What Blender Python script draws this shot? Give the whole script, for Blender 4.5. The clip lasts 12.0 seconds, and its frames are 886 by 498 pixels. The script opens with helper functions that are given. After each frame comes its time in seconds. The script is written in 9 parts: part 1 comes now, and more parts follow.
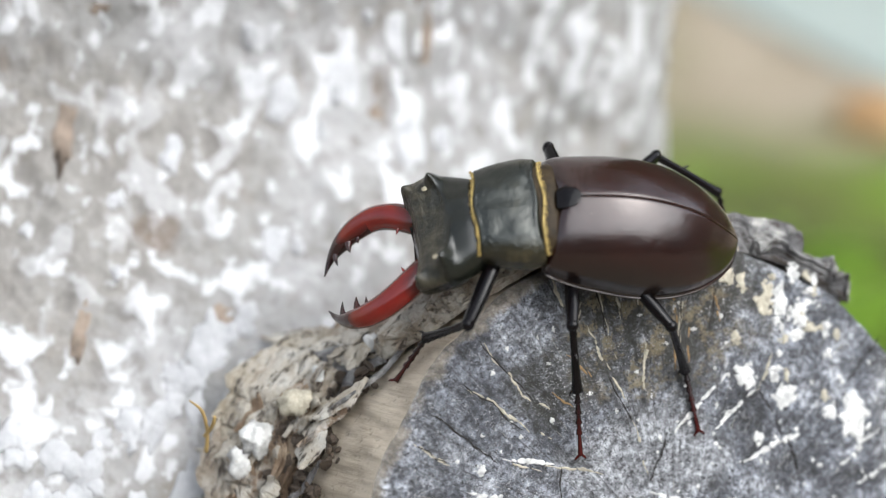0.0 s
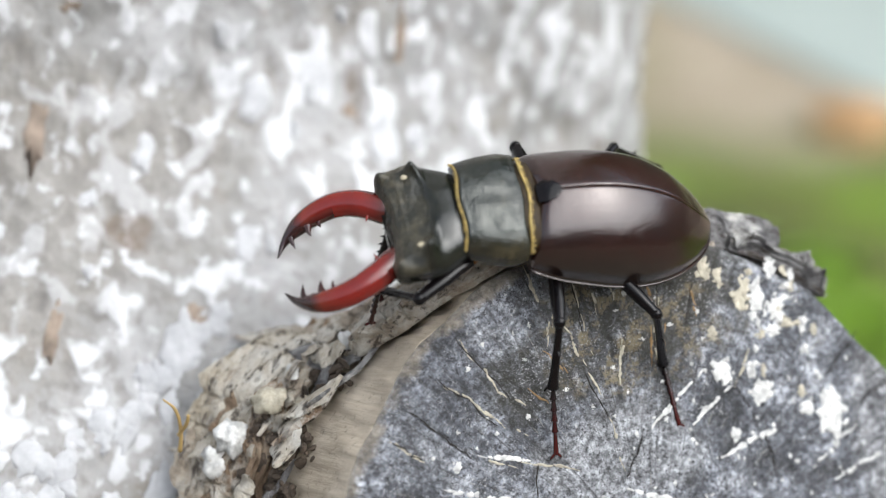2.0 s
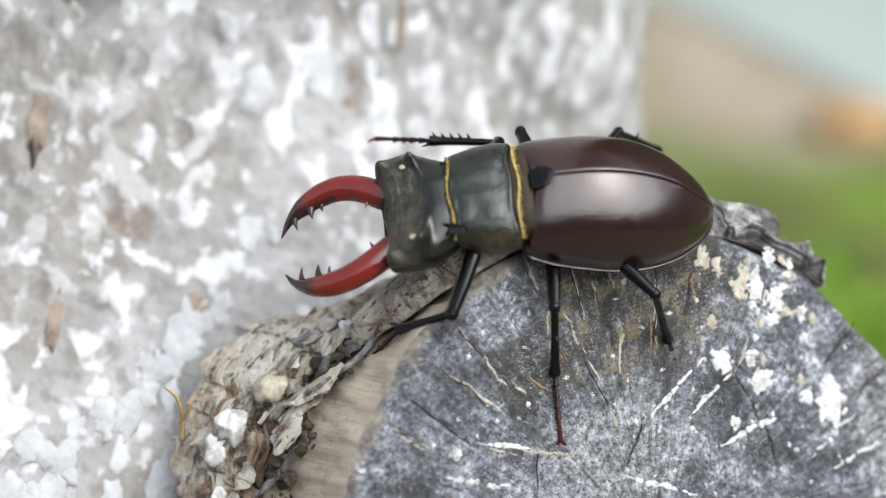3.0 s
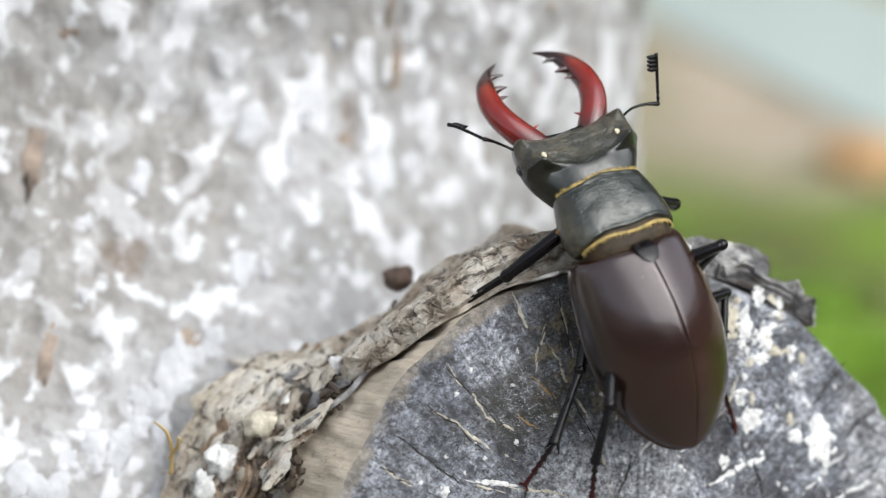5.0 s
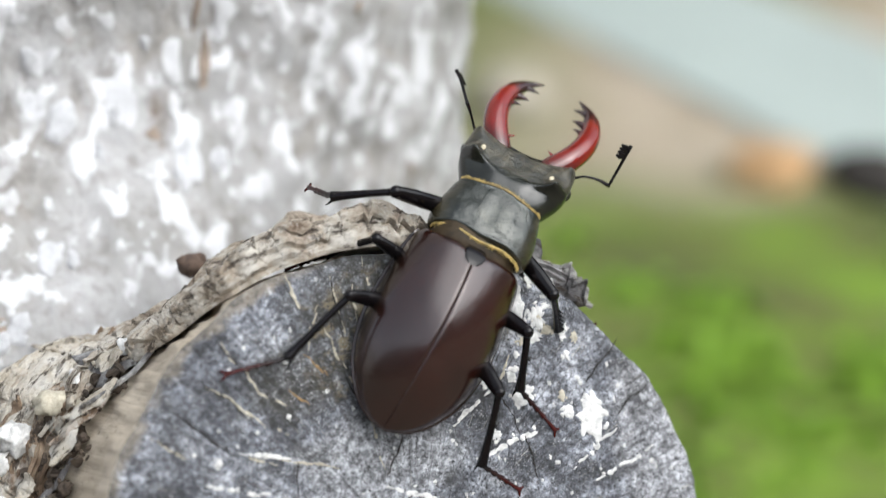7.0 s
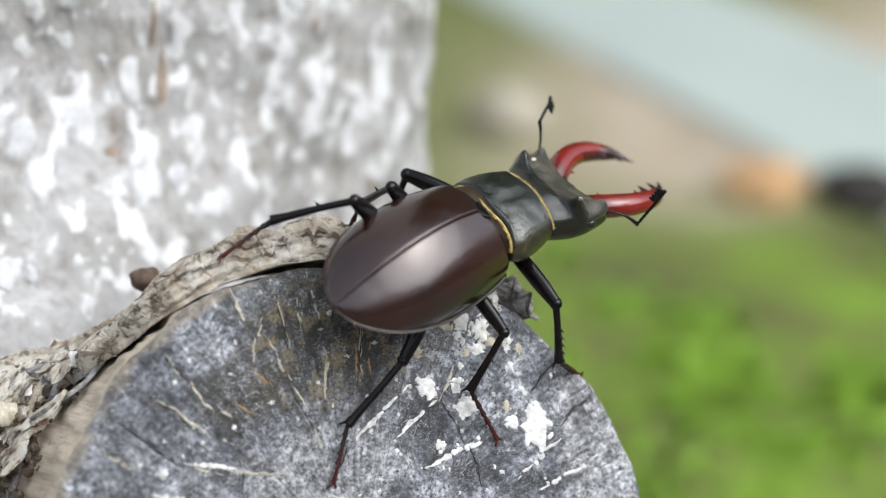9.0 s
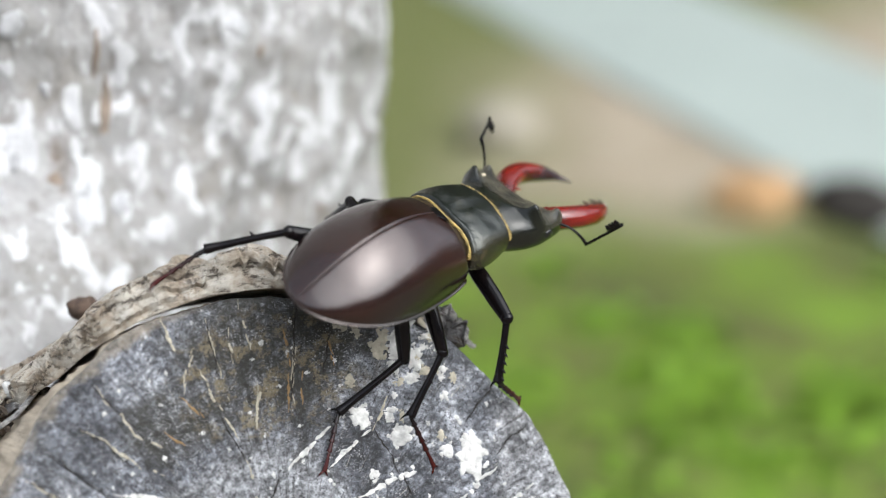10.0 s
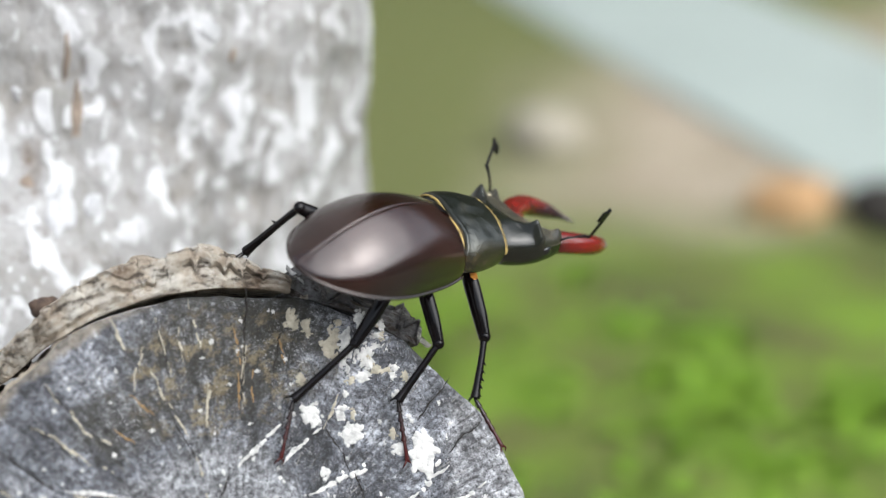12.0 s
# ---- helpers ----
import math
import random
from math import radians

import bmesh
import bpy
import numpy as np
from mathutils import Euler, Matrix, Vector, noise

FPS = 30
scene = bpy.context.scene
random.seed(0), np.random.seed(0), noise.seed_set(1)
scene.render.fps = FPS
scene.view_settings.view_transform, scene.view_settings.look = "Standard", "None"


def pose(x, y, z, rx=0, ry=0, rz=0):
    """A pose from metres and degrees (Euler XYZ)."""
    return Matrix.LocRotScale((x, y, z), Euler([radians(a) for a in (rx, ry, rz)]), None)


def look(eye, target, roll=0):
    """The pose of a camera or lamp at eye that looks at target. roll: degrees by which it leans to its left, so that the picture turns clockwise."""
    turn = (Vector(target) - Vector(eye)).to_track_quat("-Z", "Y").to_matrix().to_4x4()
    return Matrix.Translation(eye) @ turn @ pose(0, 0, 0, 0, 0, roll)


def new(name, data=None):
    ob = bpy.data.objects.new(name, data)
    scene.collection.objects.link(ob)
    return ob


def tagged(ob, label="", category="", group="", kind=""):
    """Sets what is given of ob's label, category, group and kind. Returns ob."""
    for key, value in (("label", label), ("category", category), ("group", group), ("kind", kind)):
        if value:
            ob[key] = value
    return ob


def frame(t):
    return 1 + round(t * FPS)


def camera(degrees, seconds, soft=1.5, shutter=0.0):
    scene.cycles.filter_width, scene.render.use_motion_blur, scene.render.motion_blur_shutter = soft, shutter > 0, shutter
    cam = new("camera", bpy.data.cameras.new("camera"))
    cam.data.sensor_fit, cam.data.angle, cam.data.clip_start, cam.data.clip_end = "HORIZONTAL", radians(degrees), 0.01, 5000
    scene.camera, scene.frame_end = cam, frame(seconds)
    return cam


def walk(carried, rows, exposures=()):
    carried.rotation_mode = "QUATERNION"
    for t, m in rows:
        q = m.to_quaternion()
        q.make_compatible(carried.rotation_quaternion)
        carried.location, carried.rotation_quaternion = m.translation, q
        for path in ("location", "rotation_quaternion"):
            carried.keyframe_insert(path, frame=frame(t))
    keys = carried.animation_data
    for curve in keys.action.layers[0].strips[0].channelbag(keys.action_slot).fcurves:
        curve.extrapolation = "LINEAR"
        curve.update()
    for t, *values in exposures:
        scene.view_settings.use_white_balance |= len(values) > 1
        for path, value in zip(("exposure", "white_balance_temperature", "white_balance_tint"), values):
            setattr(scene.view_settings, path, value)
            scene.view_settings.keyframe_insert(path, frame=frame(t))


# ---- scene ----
from mathutils import Quaternion

cam = camera(22.00, 12.0, soft=1.15, shutter=0.4)
walk(cam, [
    (0, look((-0.00312, -0.30468, 0.12482), (-0.00312, 0.00130, 0.00121), 0.00)),
    (0.5, look((-0.00191, -0.30682, 0.12241), (-0.00073, -0.00007, 0.00076), -0.08)),
    (1, look((-0.00244, -0.30795, 0.11978), (0.00033, -0.00080, -0.00086), -0.07)),
    (1.5, look((-0.00289, -0.30637, 0.12032), (0.00060, 0.00067, -0.00058), 0.02)),
    (2, look((-0.00281, -0.30404, 0.12092), (0.00058, 0.00293, -0.00014), -0.08)),
    (2.5, look((-0.00327, -0.30634, 0.11903), (0.00072, 0.00105, -0.00094), 0.05)),
    (2.7, look((-0.00261, -0.30661, 0.11813), (0.00072, 0.00097, -0.00139), -0.13)),
    (4.3, look((-0.00642, -0.30431, 0.12085), (-0.00184, 0.00265, -0.00022), 0.95)),
    (4.5, look((-0.00402, -0.30798, 0.11928), (-0.00177, 0.00037, 0.00175), 0.28)),
    (5, look((0.00175, -0.30711, 0.12027), (0.00206, 0.00183, 0.00426), 0.18)),
    (5.5, look((0.00947, -0.30783, 0.11890), (0.00888, 0.00155, 0.00407), 0.09)),
    (6, look((0.01796, -0.31409, 0.11469), (0.01815, -0.00424, 0.00116), -0.06)),
    (6.5, look((0.03040, -0.32074, 0.11556), (0.02988, -0.01105, 0.00160), -0.24)),
    (7, look((0.04000, -0.32465, 0.11897), (0.03690, -0.01418, 0.00718), -0.56)),
    (7.2, look((0.04060, -0.32446, 0.11795), (0.03681, -0.01327, 0.00820), -0.60)),
    (8.8, look((0.05433, -0.33182, 0.11939), (0.04474, -0.02031, 0.01091), -1.40)),
    (9, look((0.05471, -0.33083, 0.11996), (0.04650, -0.01946, 0.01093), -1.07)),
    (9.5, look((0.06464, -0.32902, 0.12092), (0.05313, -0.01781, 0.01177), -1.37)),
    (10, look((0.07129, -0.32831, 0.12367), (0.05793, -0.01704, 0.01489), -1.61)),
    (10.5, look((0.07940, -0.32948, 0.12157), (0.06206, -0.01778, 0.01460), -2.13)),
    (11, look((0.08489, -0.32936, 0.12105), (0.06296, -0.01783, 0.01444), -2.46)),
    (11.5, look((0.09158, -0.32741, 0.12452), (0.06555, -0.01703, 0.01549), -2.67)),
    (12, look((0.09706, -0.33025, 0.12186), (0.06812, -0.01929, 0.01524), -2.65)),
], exposures=[(0.0, 1.23, 6230, 8), (12.0, 1.23, 6230, 8)])

# ---- world, sun and exposure ----
world = bpy.data.worlds.new("overcast_sky")
scene.world = world
world.use_nodes = True
wn = world.node_tree.nodes
sky = wn.new("ShaderNodeTexSky")
sky.sky_type = "NISHITA"
sky.sun_disc = False
sky.sun_elevation = radians(47)
sky.sun_rotation = radians(129)
sky.air_density, sky.dust_density, sky.ozone_density = 1.0, 3.0, 1.0
haze = wn.new("ShaderNodeHueSaturation")
haze.inputs["Saturation"].default_value = 0.35
world.node_tree.links.new(sky.outputs[0], haze.inputs["Color"])
world.node_tree.links.new(haze.outputs[0], wn["Background"].inputs[0])
wn["Background"].inputs[1].default_value = 0.135
sun = new("sun", bpy.data.lights.new("sun", "SUN"))
sun.data.energy, sun.data.angle, sun.data.color = 1.05, radians(80), (1.0, 0.985, 0.96)
sun.matrix_world = look((0.70, -0.56, 0.92), (0, 0, 0))
cam.data.dof.use_dof = True
cam.data.dof.aperture_fstop = 7.5

MM = 0.001


# ---- materials ----
class Nodes:
    """Short hand for building a node material."""

    def __init__(self, name):
        self.mat = bpy.data.materials.new(name)
        self.mat.use_nodes = True
        self.tree = self.mat.node_tree
        self.bsdf = self.tree.nodes["Principled BSDF"]
        self.coord = self.tree.nodes.new("ShaderNodeTexCoord")

    def link(self, a, b):
        self.tree.links.new(a, b)

    def put(self, sock, value):
        if hasattr(value, "is_linked"):
            self.link(value, sock)
        else:
            sock.default_value = value

    def vec(self, scale=(1, 1, 1), source="Object"):
        m = self.tree.nodes.new("ShaderNodeMapping")
        m.inputs["Scale"].default_value = scale
        self.link(self.coord.outputs[source], m.inputs["Vector"])
        return m.outputs[0]

    def noise(self, scale, detail=4.0, rough=0.55, vec=None, distort=0.0):
        n = self.tree.nodes.new("ShaderNodeTexNoise")
        n.inputs["Scale"].default_value, n.inputs["Detail"].default_value = scale, detail
        n.inputs["Roughness"].default_value, n.inputs["Distortion"].default_value = rough, distort
        self.link(vec if vec is not None else self.vec(), n.inputs["Vector"])
        return n.outputs[0]

    def voronoi(self, scale, vec=None, feature="F1", rand=1.0):
        n = self.tree.nodes.new("ShaderNodeTexVoronoi")
        n.feature = feature
        n.inputs["Scale"].default_value, n.inputs["Randomness"].default_value = scale, rand
        self.link(vec if vec is not None else self.vec(), n.inputs["Vector"])
        return n.outputs[0]

    def ramp(self, fac, *stops):
        n = self.tree.nodes.new("ShaderNodeValToRGB")
        while len(n.color_ramp.elements) < len(stops):
            n.color_ramp.elements.new(0.5)
        for e, (p, c) in zip(n.color_ramp.elements, stops):
            e.position = p
            e.color = (*c, 1) if isinstance(c, tuple) else (c, c, c, 1)
        self.link(fac, n.inputs[0])
        return n.outputs[0]

    def mix(self, fac, a, b, mode="MIX"):
        n = self.tree.nodes.new("ShaderNodeMix")
        n.data_type, n.blend_type = "RGBA", mode
        self.put(n.inputs[0], fac)
        for sock, v in ((n.inputs[6], a), (n.inputs[7], b)):
            self.put(sock, (*v, 1) if isinstance(v, tuple) else v)
        return n.outputs[2]

    def math(self, op, a, b=0.0):
        n = self.tree.nodes.new("ShaderNodeMath")
        n.operation = op
        self.put(n.inputs[0], a)
        self.put(n.inputs[1], b)
        return n.outputs[0]

    def xyz(self, source="Object"):
        n = self.tree.nodes.new("ShaderNodeSeparateXYZ")
        self.link(self.coord.outputs[source], n.inputs[0])
        return n.outputs

    def join(self, x, y, z):
        n = self.tree.nodes.new("ShaderNodeCombineXYZ")
        for sock, v in zip(n.inputs, (x, y, z)):
            self.put(sock, v)
        return n.outputs[0]

    def rand(self, which="Random Per Island"):
        n = self.tree.nodes.new("ShaderNodeNewGeometry")
        return n.outputs[which]

    def done(self, color, rough=0.6, bumps=(), **more):
        self.put(self.bsdf.inputs["Base Color"], (*color, 1) if isinstance(color, tuple) else color)
        self.put(self.bsdf.inputs["Roughness"], rough)
        for key, value in more.items():
            self.put(self.bsdf.inputs[key.replace("_", " ")], value)
        last = None
        for height, strength, dist in bumps:
            b = self.tree.nodes.new("ShaderNodeBump")
            b.inputs["Strength"].default_value, b.inputs["Distance"].default_value = strength, dist
            self.link(height, b.inputs["Height"])
            if last is not None:
                self.link(last, b.inputs["Normal"])
            last = b.outputs[0]
        if last is not None:
            self.link(last, self.bsdf.inputs["Normal"])
        return self.mat


def make_elytra_mat():
    n = Nodes("chestnut_wing_case")
    big = n.noise(90, 4)
    x, y, z = n.xyz()
    fine = n.math("ADD", n.noise(1500, 3, vec=n.vec((0.5, 3.5, 0.5))), n.noise(1100, 3, vec=n.vec((4, 0.25, 4))))
    col = n.ramp(big, (0.3, (0.0080, 0.0021, 0.0012)), (0.7, (0.0190, 0.0038, 0.0021)))
    rim = n.ramp(n.math("MULTIPLY", n.math("ABSOLUTE", x), 100.0), (0.82, 0.0), (1.0, 0.8))
    col = n.mix(rim, col, (0.007, 0.0055, 0.0042))
    dust = n.ramp(n.voronoi(420), (0.0, 1.0), (0.06, 0.0))
    film = n.math("MULTIPLY", n.ramp(n.noise(120, 6, 0.7), (0.5, 0.0), (0.75, 0.05)), n.ramp(n.noise(1800, 3, 0.7), (0.4, 0.2), (0.6, 1.0)))
    col = n.mix(n.math("MAXIMUM", n.math("MULTIPLY", dust, 0.40), film), col, (0.25, 0.21, 0.17))
    rough = n.ramp(n.noise(300, 5, 0.65), (0.3, 0.11), (0.7, 0.20))
    return n.done(col, rough, [(fine, 0.14, 0.0002), (n.voronoi(1500), 0.05, 0.0002), (n.noise(140, 2), 0.12, 0.001)], Specular_IOR_Level=0.75, Specular_Tint=(1.0, 0.92, 0.90, 1), Coat_Weight=0.35, Coat_Roughness=0.12)


def make_shell_mat():
    n = Nodes("black_green_cuticle")
    big = n.noise(160, 4)
    col = n.ramp(big, (0.3, (0.0030, 0.0040, 0.0032)), (0.7, (0.0075, 0.0092, 0.0062)))
    dust = n.ramp(n.noise(330, 6, 0.7), (0.55, 0.0), (0.75, 1.0))
    col = n.mix(n.math("MULTIPLY", dust, 0.11), col, (0.20, 0.16, 0.09))
    x, y, z = n.xyz()
    down = n.math("MULTIPLY", n.ramp(n.math("MULTIPLY", n.math("ABSOLUTE", x), 110.0), (0.62, 0.0), (0.95, 0.7)), n.ramp(n.noise(500, 5, 0.7), (0.38, 0.2), (0.62, 1.0)))
    col = n.mix(down, col, (0.070, 0.055, 0.026))
    rough = n.ramp(n.noise(420, 5), (0.3, 0.11), (0.7, 0.24))
    wrinkle = n.noise(1300, 4, 0.6, vec=n.vec((0.8, 1.8, 1.0)))
    pits = n.ramp(n.voronoi(1600), (0.0, 0.0), (0.35, 1.0))
    return n.done(col, rough, [(wrinkle, 0.42, 0.0003), (pits, 0.36, 0.0002), (n.noise(3200, 3, 0.7), 0.25, 0.00015), (n.noise(260, 3, 0.5), 0.10, 0.0006)], Specular_IOR_Level=0.75, Specular_Tint=(0.97, 1.0, 0.95, 1))


def make_head_mat():
    n = Nodes("dusty_head_cuticle")
    big = n.noise(260, 6, 0.7)
    col = n.ramp(big, (0.35, (0.005, 0.006, 0.0042)), (0.7, (0.016, 0.017, 0.011)))
    x, y, z = n.xyz()
    crest = n.math("ADD", 0.0027, n.math("MULTIPLY", n.math("ABSOLUTE", x), 0.21))
    crest = n.math("ADD", crest, n.math("MULTIPLY", n.math("SUBTRACT", n.noise(420, 4, 0.6), 0.5), 0.0036))
    front = n.ramp(n.math("MULTIPLY", n.math("SUBTRACT", y, crest), 350.0), (0.0, 0.0), (0.6, 1.0))
    front = n.math("MULTIPLY", front, n.math("GREATER_THAN", z, 0.0002))
    # tan dust on the plate; its colour and sheen also imitate a pale reflection
    dust = n.math("MULTIPLY", front, n.ramp(n.noise(420, 7, 0.75), (0.44, 0.03), (0.70, 0.62)))
    col = n.mix(dust, col, (0.135, 0.115, 0.072))
    rough = n.mix(front, (0.20, 0.20, 0.20), (0.38, 0.38, 0.38))
    return n.done(col, rough, [(n.math("MULTIPLY", front, n.noise(1500, 4, 0.7)), 0.6, 0.0005), (n.noise(900, 5, 0.7), 0.22, 0.0003)], Specular_IOR_Level=0.55, Sheen_Weight=n.math("MULTIPLY", front, 0.25), Sheen_Roughness=0.3, Sheen_Tint=(0.72, 0.62, 0.46, 1))


def make_leg_mat():
    n = Nodes("black_leg_cuticle")
    col = n.ramp(n.noise(300, 4), (0.35, (0.0028, 0.0026, 0.0032)), (0.7, (0.007, 0.0048, 0.0048)))
    return n.done(col, n.ramp(n.noise(500, 4), (0.3, 0.08), (0.7, 0.17)), [(n.noise(900, 3), 0.10, 0.0002)], Specular_IOR_Level=0.24)


def make_tarsus_mat():
    n = Nodes("red_brown_tarsus_cuticle")
    x, y, z = n.xyz()
    col = n.ramp(n.math("MULTIPLY", y, 90.0), (0.1, (0.007, 0.004, 0.004)), (1.0, (0.060, 0.008, 0.007)))
    return n.done(col, 0.24, [(n.noise(900, 3), 0.12, 0.0002)], Specular_IOR_Level=0.4)


def make_mandible_mat():
    n = Nodes("red_mandible")
    x, y, z = n.xyz()
    run = n.math("ADD", n.math("MULTIPLY", n.math("SUBTRACT", y, 0.010), 60.0), n.math("MULTIPLY", n.math("SUBTRACT", n.noise(300, 3), 0.5), 0.16))
    tip = n.ramp(run, (0.02, (0.060, 0.010, 0.007)), (0.16, (0.165, 0.010, 0.006)), (0.54, (0.170, 0.010, 0.005)), (0.70, (0.165, 0.016, 0.006)), (0.80, (0.045, 0.012, 0.008)), (0.88, (0.008, 0.006, 0.008)))
    col = n.mix(n.ramp(n.noise(220, 4), (0.45, 0.0), (0.75, 0.5)), tip, (0.075, 0.006, 0.005))
    inner = n.ramp(n.math("MULTIPLY", n.math("ABSOLUTE", x), 125.0), (0.72, 0.92), (0.84, 0.0))
    inner = n.math("MULTIPLY", inner, n.math("GREATER_THAN", y, 0.0172))
    col = n.mix(inner, col, (0.020, 0.006, 0.006))
    pits = n.ramp(n.voronoi(1300), (0.0, 0.0), (0.3, 1.0))
    return n.done(col, n.ramp(n.noise(300, 4), (0.3, 0.12), (0.7, 0.22)), [(n.noise(700, 3), 0.10, 0.0002), (pits, 0.10, 0.00015)], Specular_IOR_Level=0.5, Coat_Weight=0.35, Coat_Roughness=0.05)


def make_plain(name, color, rough, var=0.3, scale=300, **more):
    n = Nodes(name)
    lo, hi = tuple(c * (1 - var) for c in color), tuple(c * (1 + var) for c in color)
    return n.done(n.ramp(n.noise(scale, 5, 0.65), (0.3, lo), (0.7, hi)), rough, [(n.noise(scale * 3, 4), 0.25, 0.0003)], **more)


def make_face_mat():
    n = Nodes("weathered_end_grain")
    x, y, z = n.xyz()
    ang = n.math("ARCTAN2", y, x)
    rad = n.math("SQRT", n.math("ADD", n.math("MULTIPLY", x, x), n.math("MULTIPLY", y, y)))
    rays = n.noise(1, 7, 0.72, vec=n.join(n.math("MULTIPLY", ang, 60.0), n.math("MULTIPLY", rad, 90.0), 0.0))
    rings = n.noise(1, 3, 0.6, vec=n.join(n.math("MULTIPLY", ang, 1.5), n.math("MULTIPLY", rad, 1400.0), 0.0))
    cloud = n.noise(70, 10, 0.76, distort=0.3)
    ragged = n.noise(110, 8, 0.74)
    mottle = n.noise(300, 8, 0.74)
    grain = n.noise(900, 6, 0.76)
    speck = n.noise(1700, 5, 0.75)
    grit = n.noise(3000, 3, 0.7)

    def patch(cx, cy, rx, ry, rag, soft=0.5):
        """A ragged mask round a place on the face, in millimetres."""
        dx = n.math("MULTIPLY", n.math("SUBTRACT", x, cx * MM), 1 / (rx * MM))
        dy = n.math("MULTIPLY", n.math("SUBTRACT", y, cy * MM), 1 / (ry * MM))
        d = n.math("ADD", n.math("MULTIPLY", dx, dx), n.math("MULTIPLY", dy, dy))
        d = n.math("ADD", d, n.math("MULTIPLY", n.math("SUBTRACT", ragged, 0.5), rag))
        return n.ramp(d, (1.0 - soft, 1.0), (1.0, 0.0))

    col = n.ramp(cloud, (0.38, (0.040, 0.042, 0.048)), (0.46, (0.110, 0.116, 0.133)), (0.53, (0.225, 0.236, 0.264)), (0.64, (0.42, 0.43, 0.455)))
    col = n.mix(n.math("MULTIPLY", patch(-3, 17, 15, 9, 3.0), 0.55), col, (0.40, 0.405, 0.415))
    col = n.mix(n.math("MULTIPLY", patch(44, 12, 8, 20, 2.5), 0.5), col, (0.45, 0.45, 0.46))
    col = n.mix(n.math("MULTIPLY", patch(-32, 30, 10, 14, 2.5), 0.55), col, (0.085, 0.090, 0.105))
    col = n.mix(0.9, col, n.ramp(mottle, (0.38, 0.25), (0.5, 0.85), (0.60, 1.45)), "MULTIPLY")
    col = n.mix(0.9, col, n.ramp(grain, (0.38, 0.22), (0.5, 0.95), (0.61, 1.7)), "MULTIPLY")
    col = n.mix(n.ramp(rays, (0.37, 0.8), (0.46, 0.0)), col, (0.018, 0.017, 0.017))
    silt = n.noise(1, 5, 0.7, vec=n.join(n.math("MULTIPLY", ang, 85.0), n.math("MULTIPLY", rad, 110.0), 4.0))
    silt = n.math("MULTIPLY", n.ramp(silt, (0.60, 0.0), (0.66, 0.85)), n.ramp(n.noise(110, 5, 0.65), (0.46, 0.0), (0.60, 1.0)))
    col = n.mix(silt, col, (0.42, 0.40, 0.35))
    col = n.mix(n.ramp(rings, (0.38, 0.25), (0.5, 0.0)), col, (0.04, 0.04, 0.043))
    # brown and green-black stains below the rim, with the beetle's shadow painted in
    for cx, cy, rx, ry, amount in ((4, 41, 19, 14, 0.95), (-15, 31, 9.5, 7, 0.95), (1, 30, 14, 10, 0.3), (15, 43, 10, 8, 0.8)):
        stain_shade = n.math("MULTIPLY", patch(cx, cy, rx, ry, 3.2, 0.7), n.ramp(grain, (0.42, amount), (0.64, amount * 0.6)))
        col = n.mix(stain_shade, col, (0.026, 0.024, 0.017))
    ochre = n.math("MULTIPLY", patch(2, 36, 19, 12, 2.5, 0.7), n.ramp(n.noise(230, 6, 0.75), (0.50, 0.0), (0.58, 0.75)))
    col = n.mix(ochre, col, (0.20, 0.160, 0.092))
    col = n.mix(n.ramp(speck, (0.40, 0.9), (0.45, 0.0)), col, (0.016, 0.015, 0.015))
    col = n.mix(n.math("MULTIPLY", n.ramp(grit, (0.57, 0.0), (0.63, 0.8)), n.ramp(ragged, (0.46, 0.1), (0.60, 1.0))), col, (0.46, 0.46, 0.47))
    white = n.math("MULTIPLY", n.ramp(grain, (0.60, 0.0), (0.66, 1.0)), n.ramp(n.noise(85, 6, 0.65), (0.45, 0.0), (0.58, 0.95)))
    col = n.mix(white, col, (0.56, 0.555, 0.535))
    worn = n.math("ADD", n.math("MULTIPLY", rad, 200.0), n.math("MULTIPLY", n.math("SUBTRACT", n.noise(160, 6, 0.7), 0.5), 1.6))
    worn = n.math("MULTIPLY", n.ramp(n.math("SUBTRACT", worn, 9.0), (0.60, 0.0), (0.88, 0.75)), n.ramp(n.math("MULTIPLY", x, -60.0), (0.25, 0.0), (0.9, 1.0)))
    col = n.mix(worn, col, n.ramp(mottle, (0.36, (0.07, 0.060, 0.048)), (0.52, (0.26, 0.222, 0.172)), (0.66, (0.40, 0.35, 0.28))))
    rough = n.ramp(mottle, (0.3, 0.55), (0.7, 0.85))
    return n.done(col, rough, [(rays, 0.35, 0.0006), (mottle, 0.6, 0.0008), (grain, 0.6, 0.0005), (speck, 0.5, 0.0004)])


def make_side_mat():
    n = Nodes("bare_tan_wood")
    x, y, z = n.xyz()
    ang = n.math("ARCTAN2", y, x)
    grain = n.noise(1, 5, 0.65, vec=n.join(n.math("MULTIPLY", ang, 55.0), n.math("MULTIPLY", z, 60.0), 0.0))
    blot = n.noise(70, 5, 0.6)
    speck = n.noise(900, 5, 0.7)
    col = n.ramp(blot, (0.3, (0.39, 0.325, 0.243)), (0.7, (0.60, 0.52, 0.41)))
    col = n.mix(n.ramp(grain, (0.35, 0.28), (0.52, 0.0)), col, (0.16, 0.125, 0.09))
    col = n.mix(n.ramp(speck, (0.30, 0.6), (0.41, 0.0)), col, (0.07, 0.055, 0.04))
    return n.done(col, 0.82, [(grain, 0.4, 0.0008), (speck, 0.5, 0.0005)])


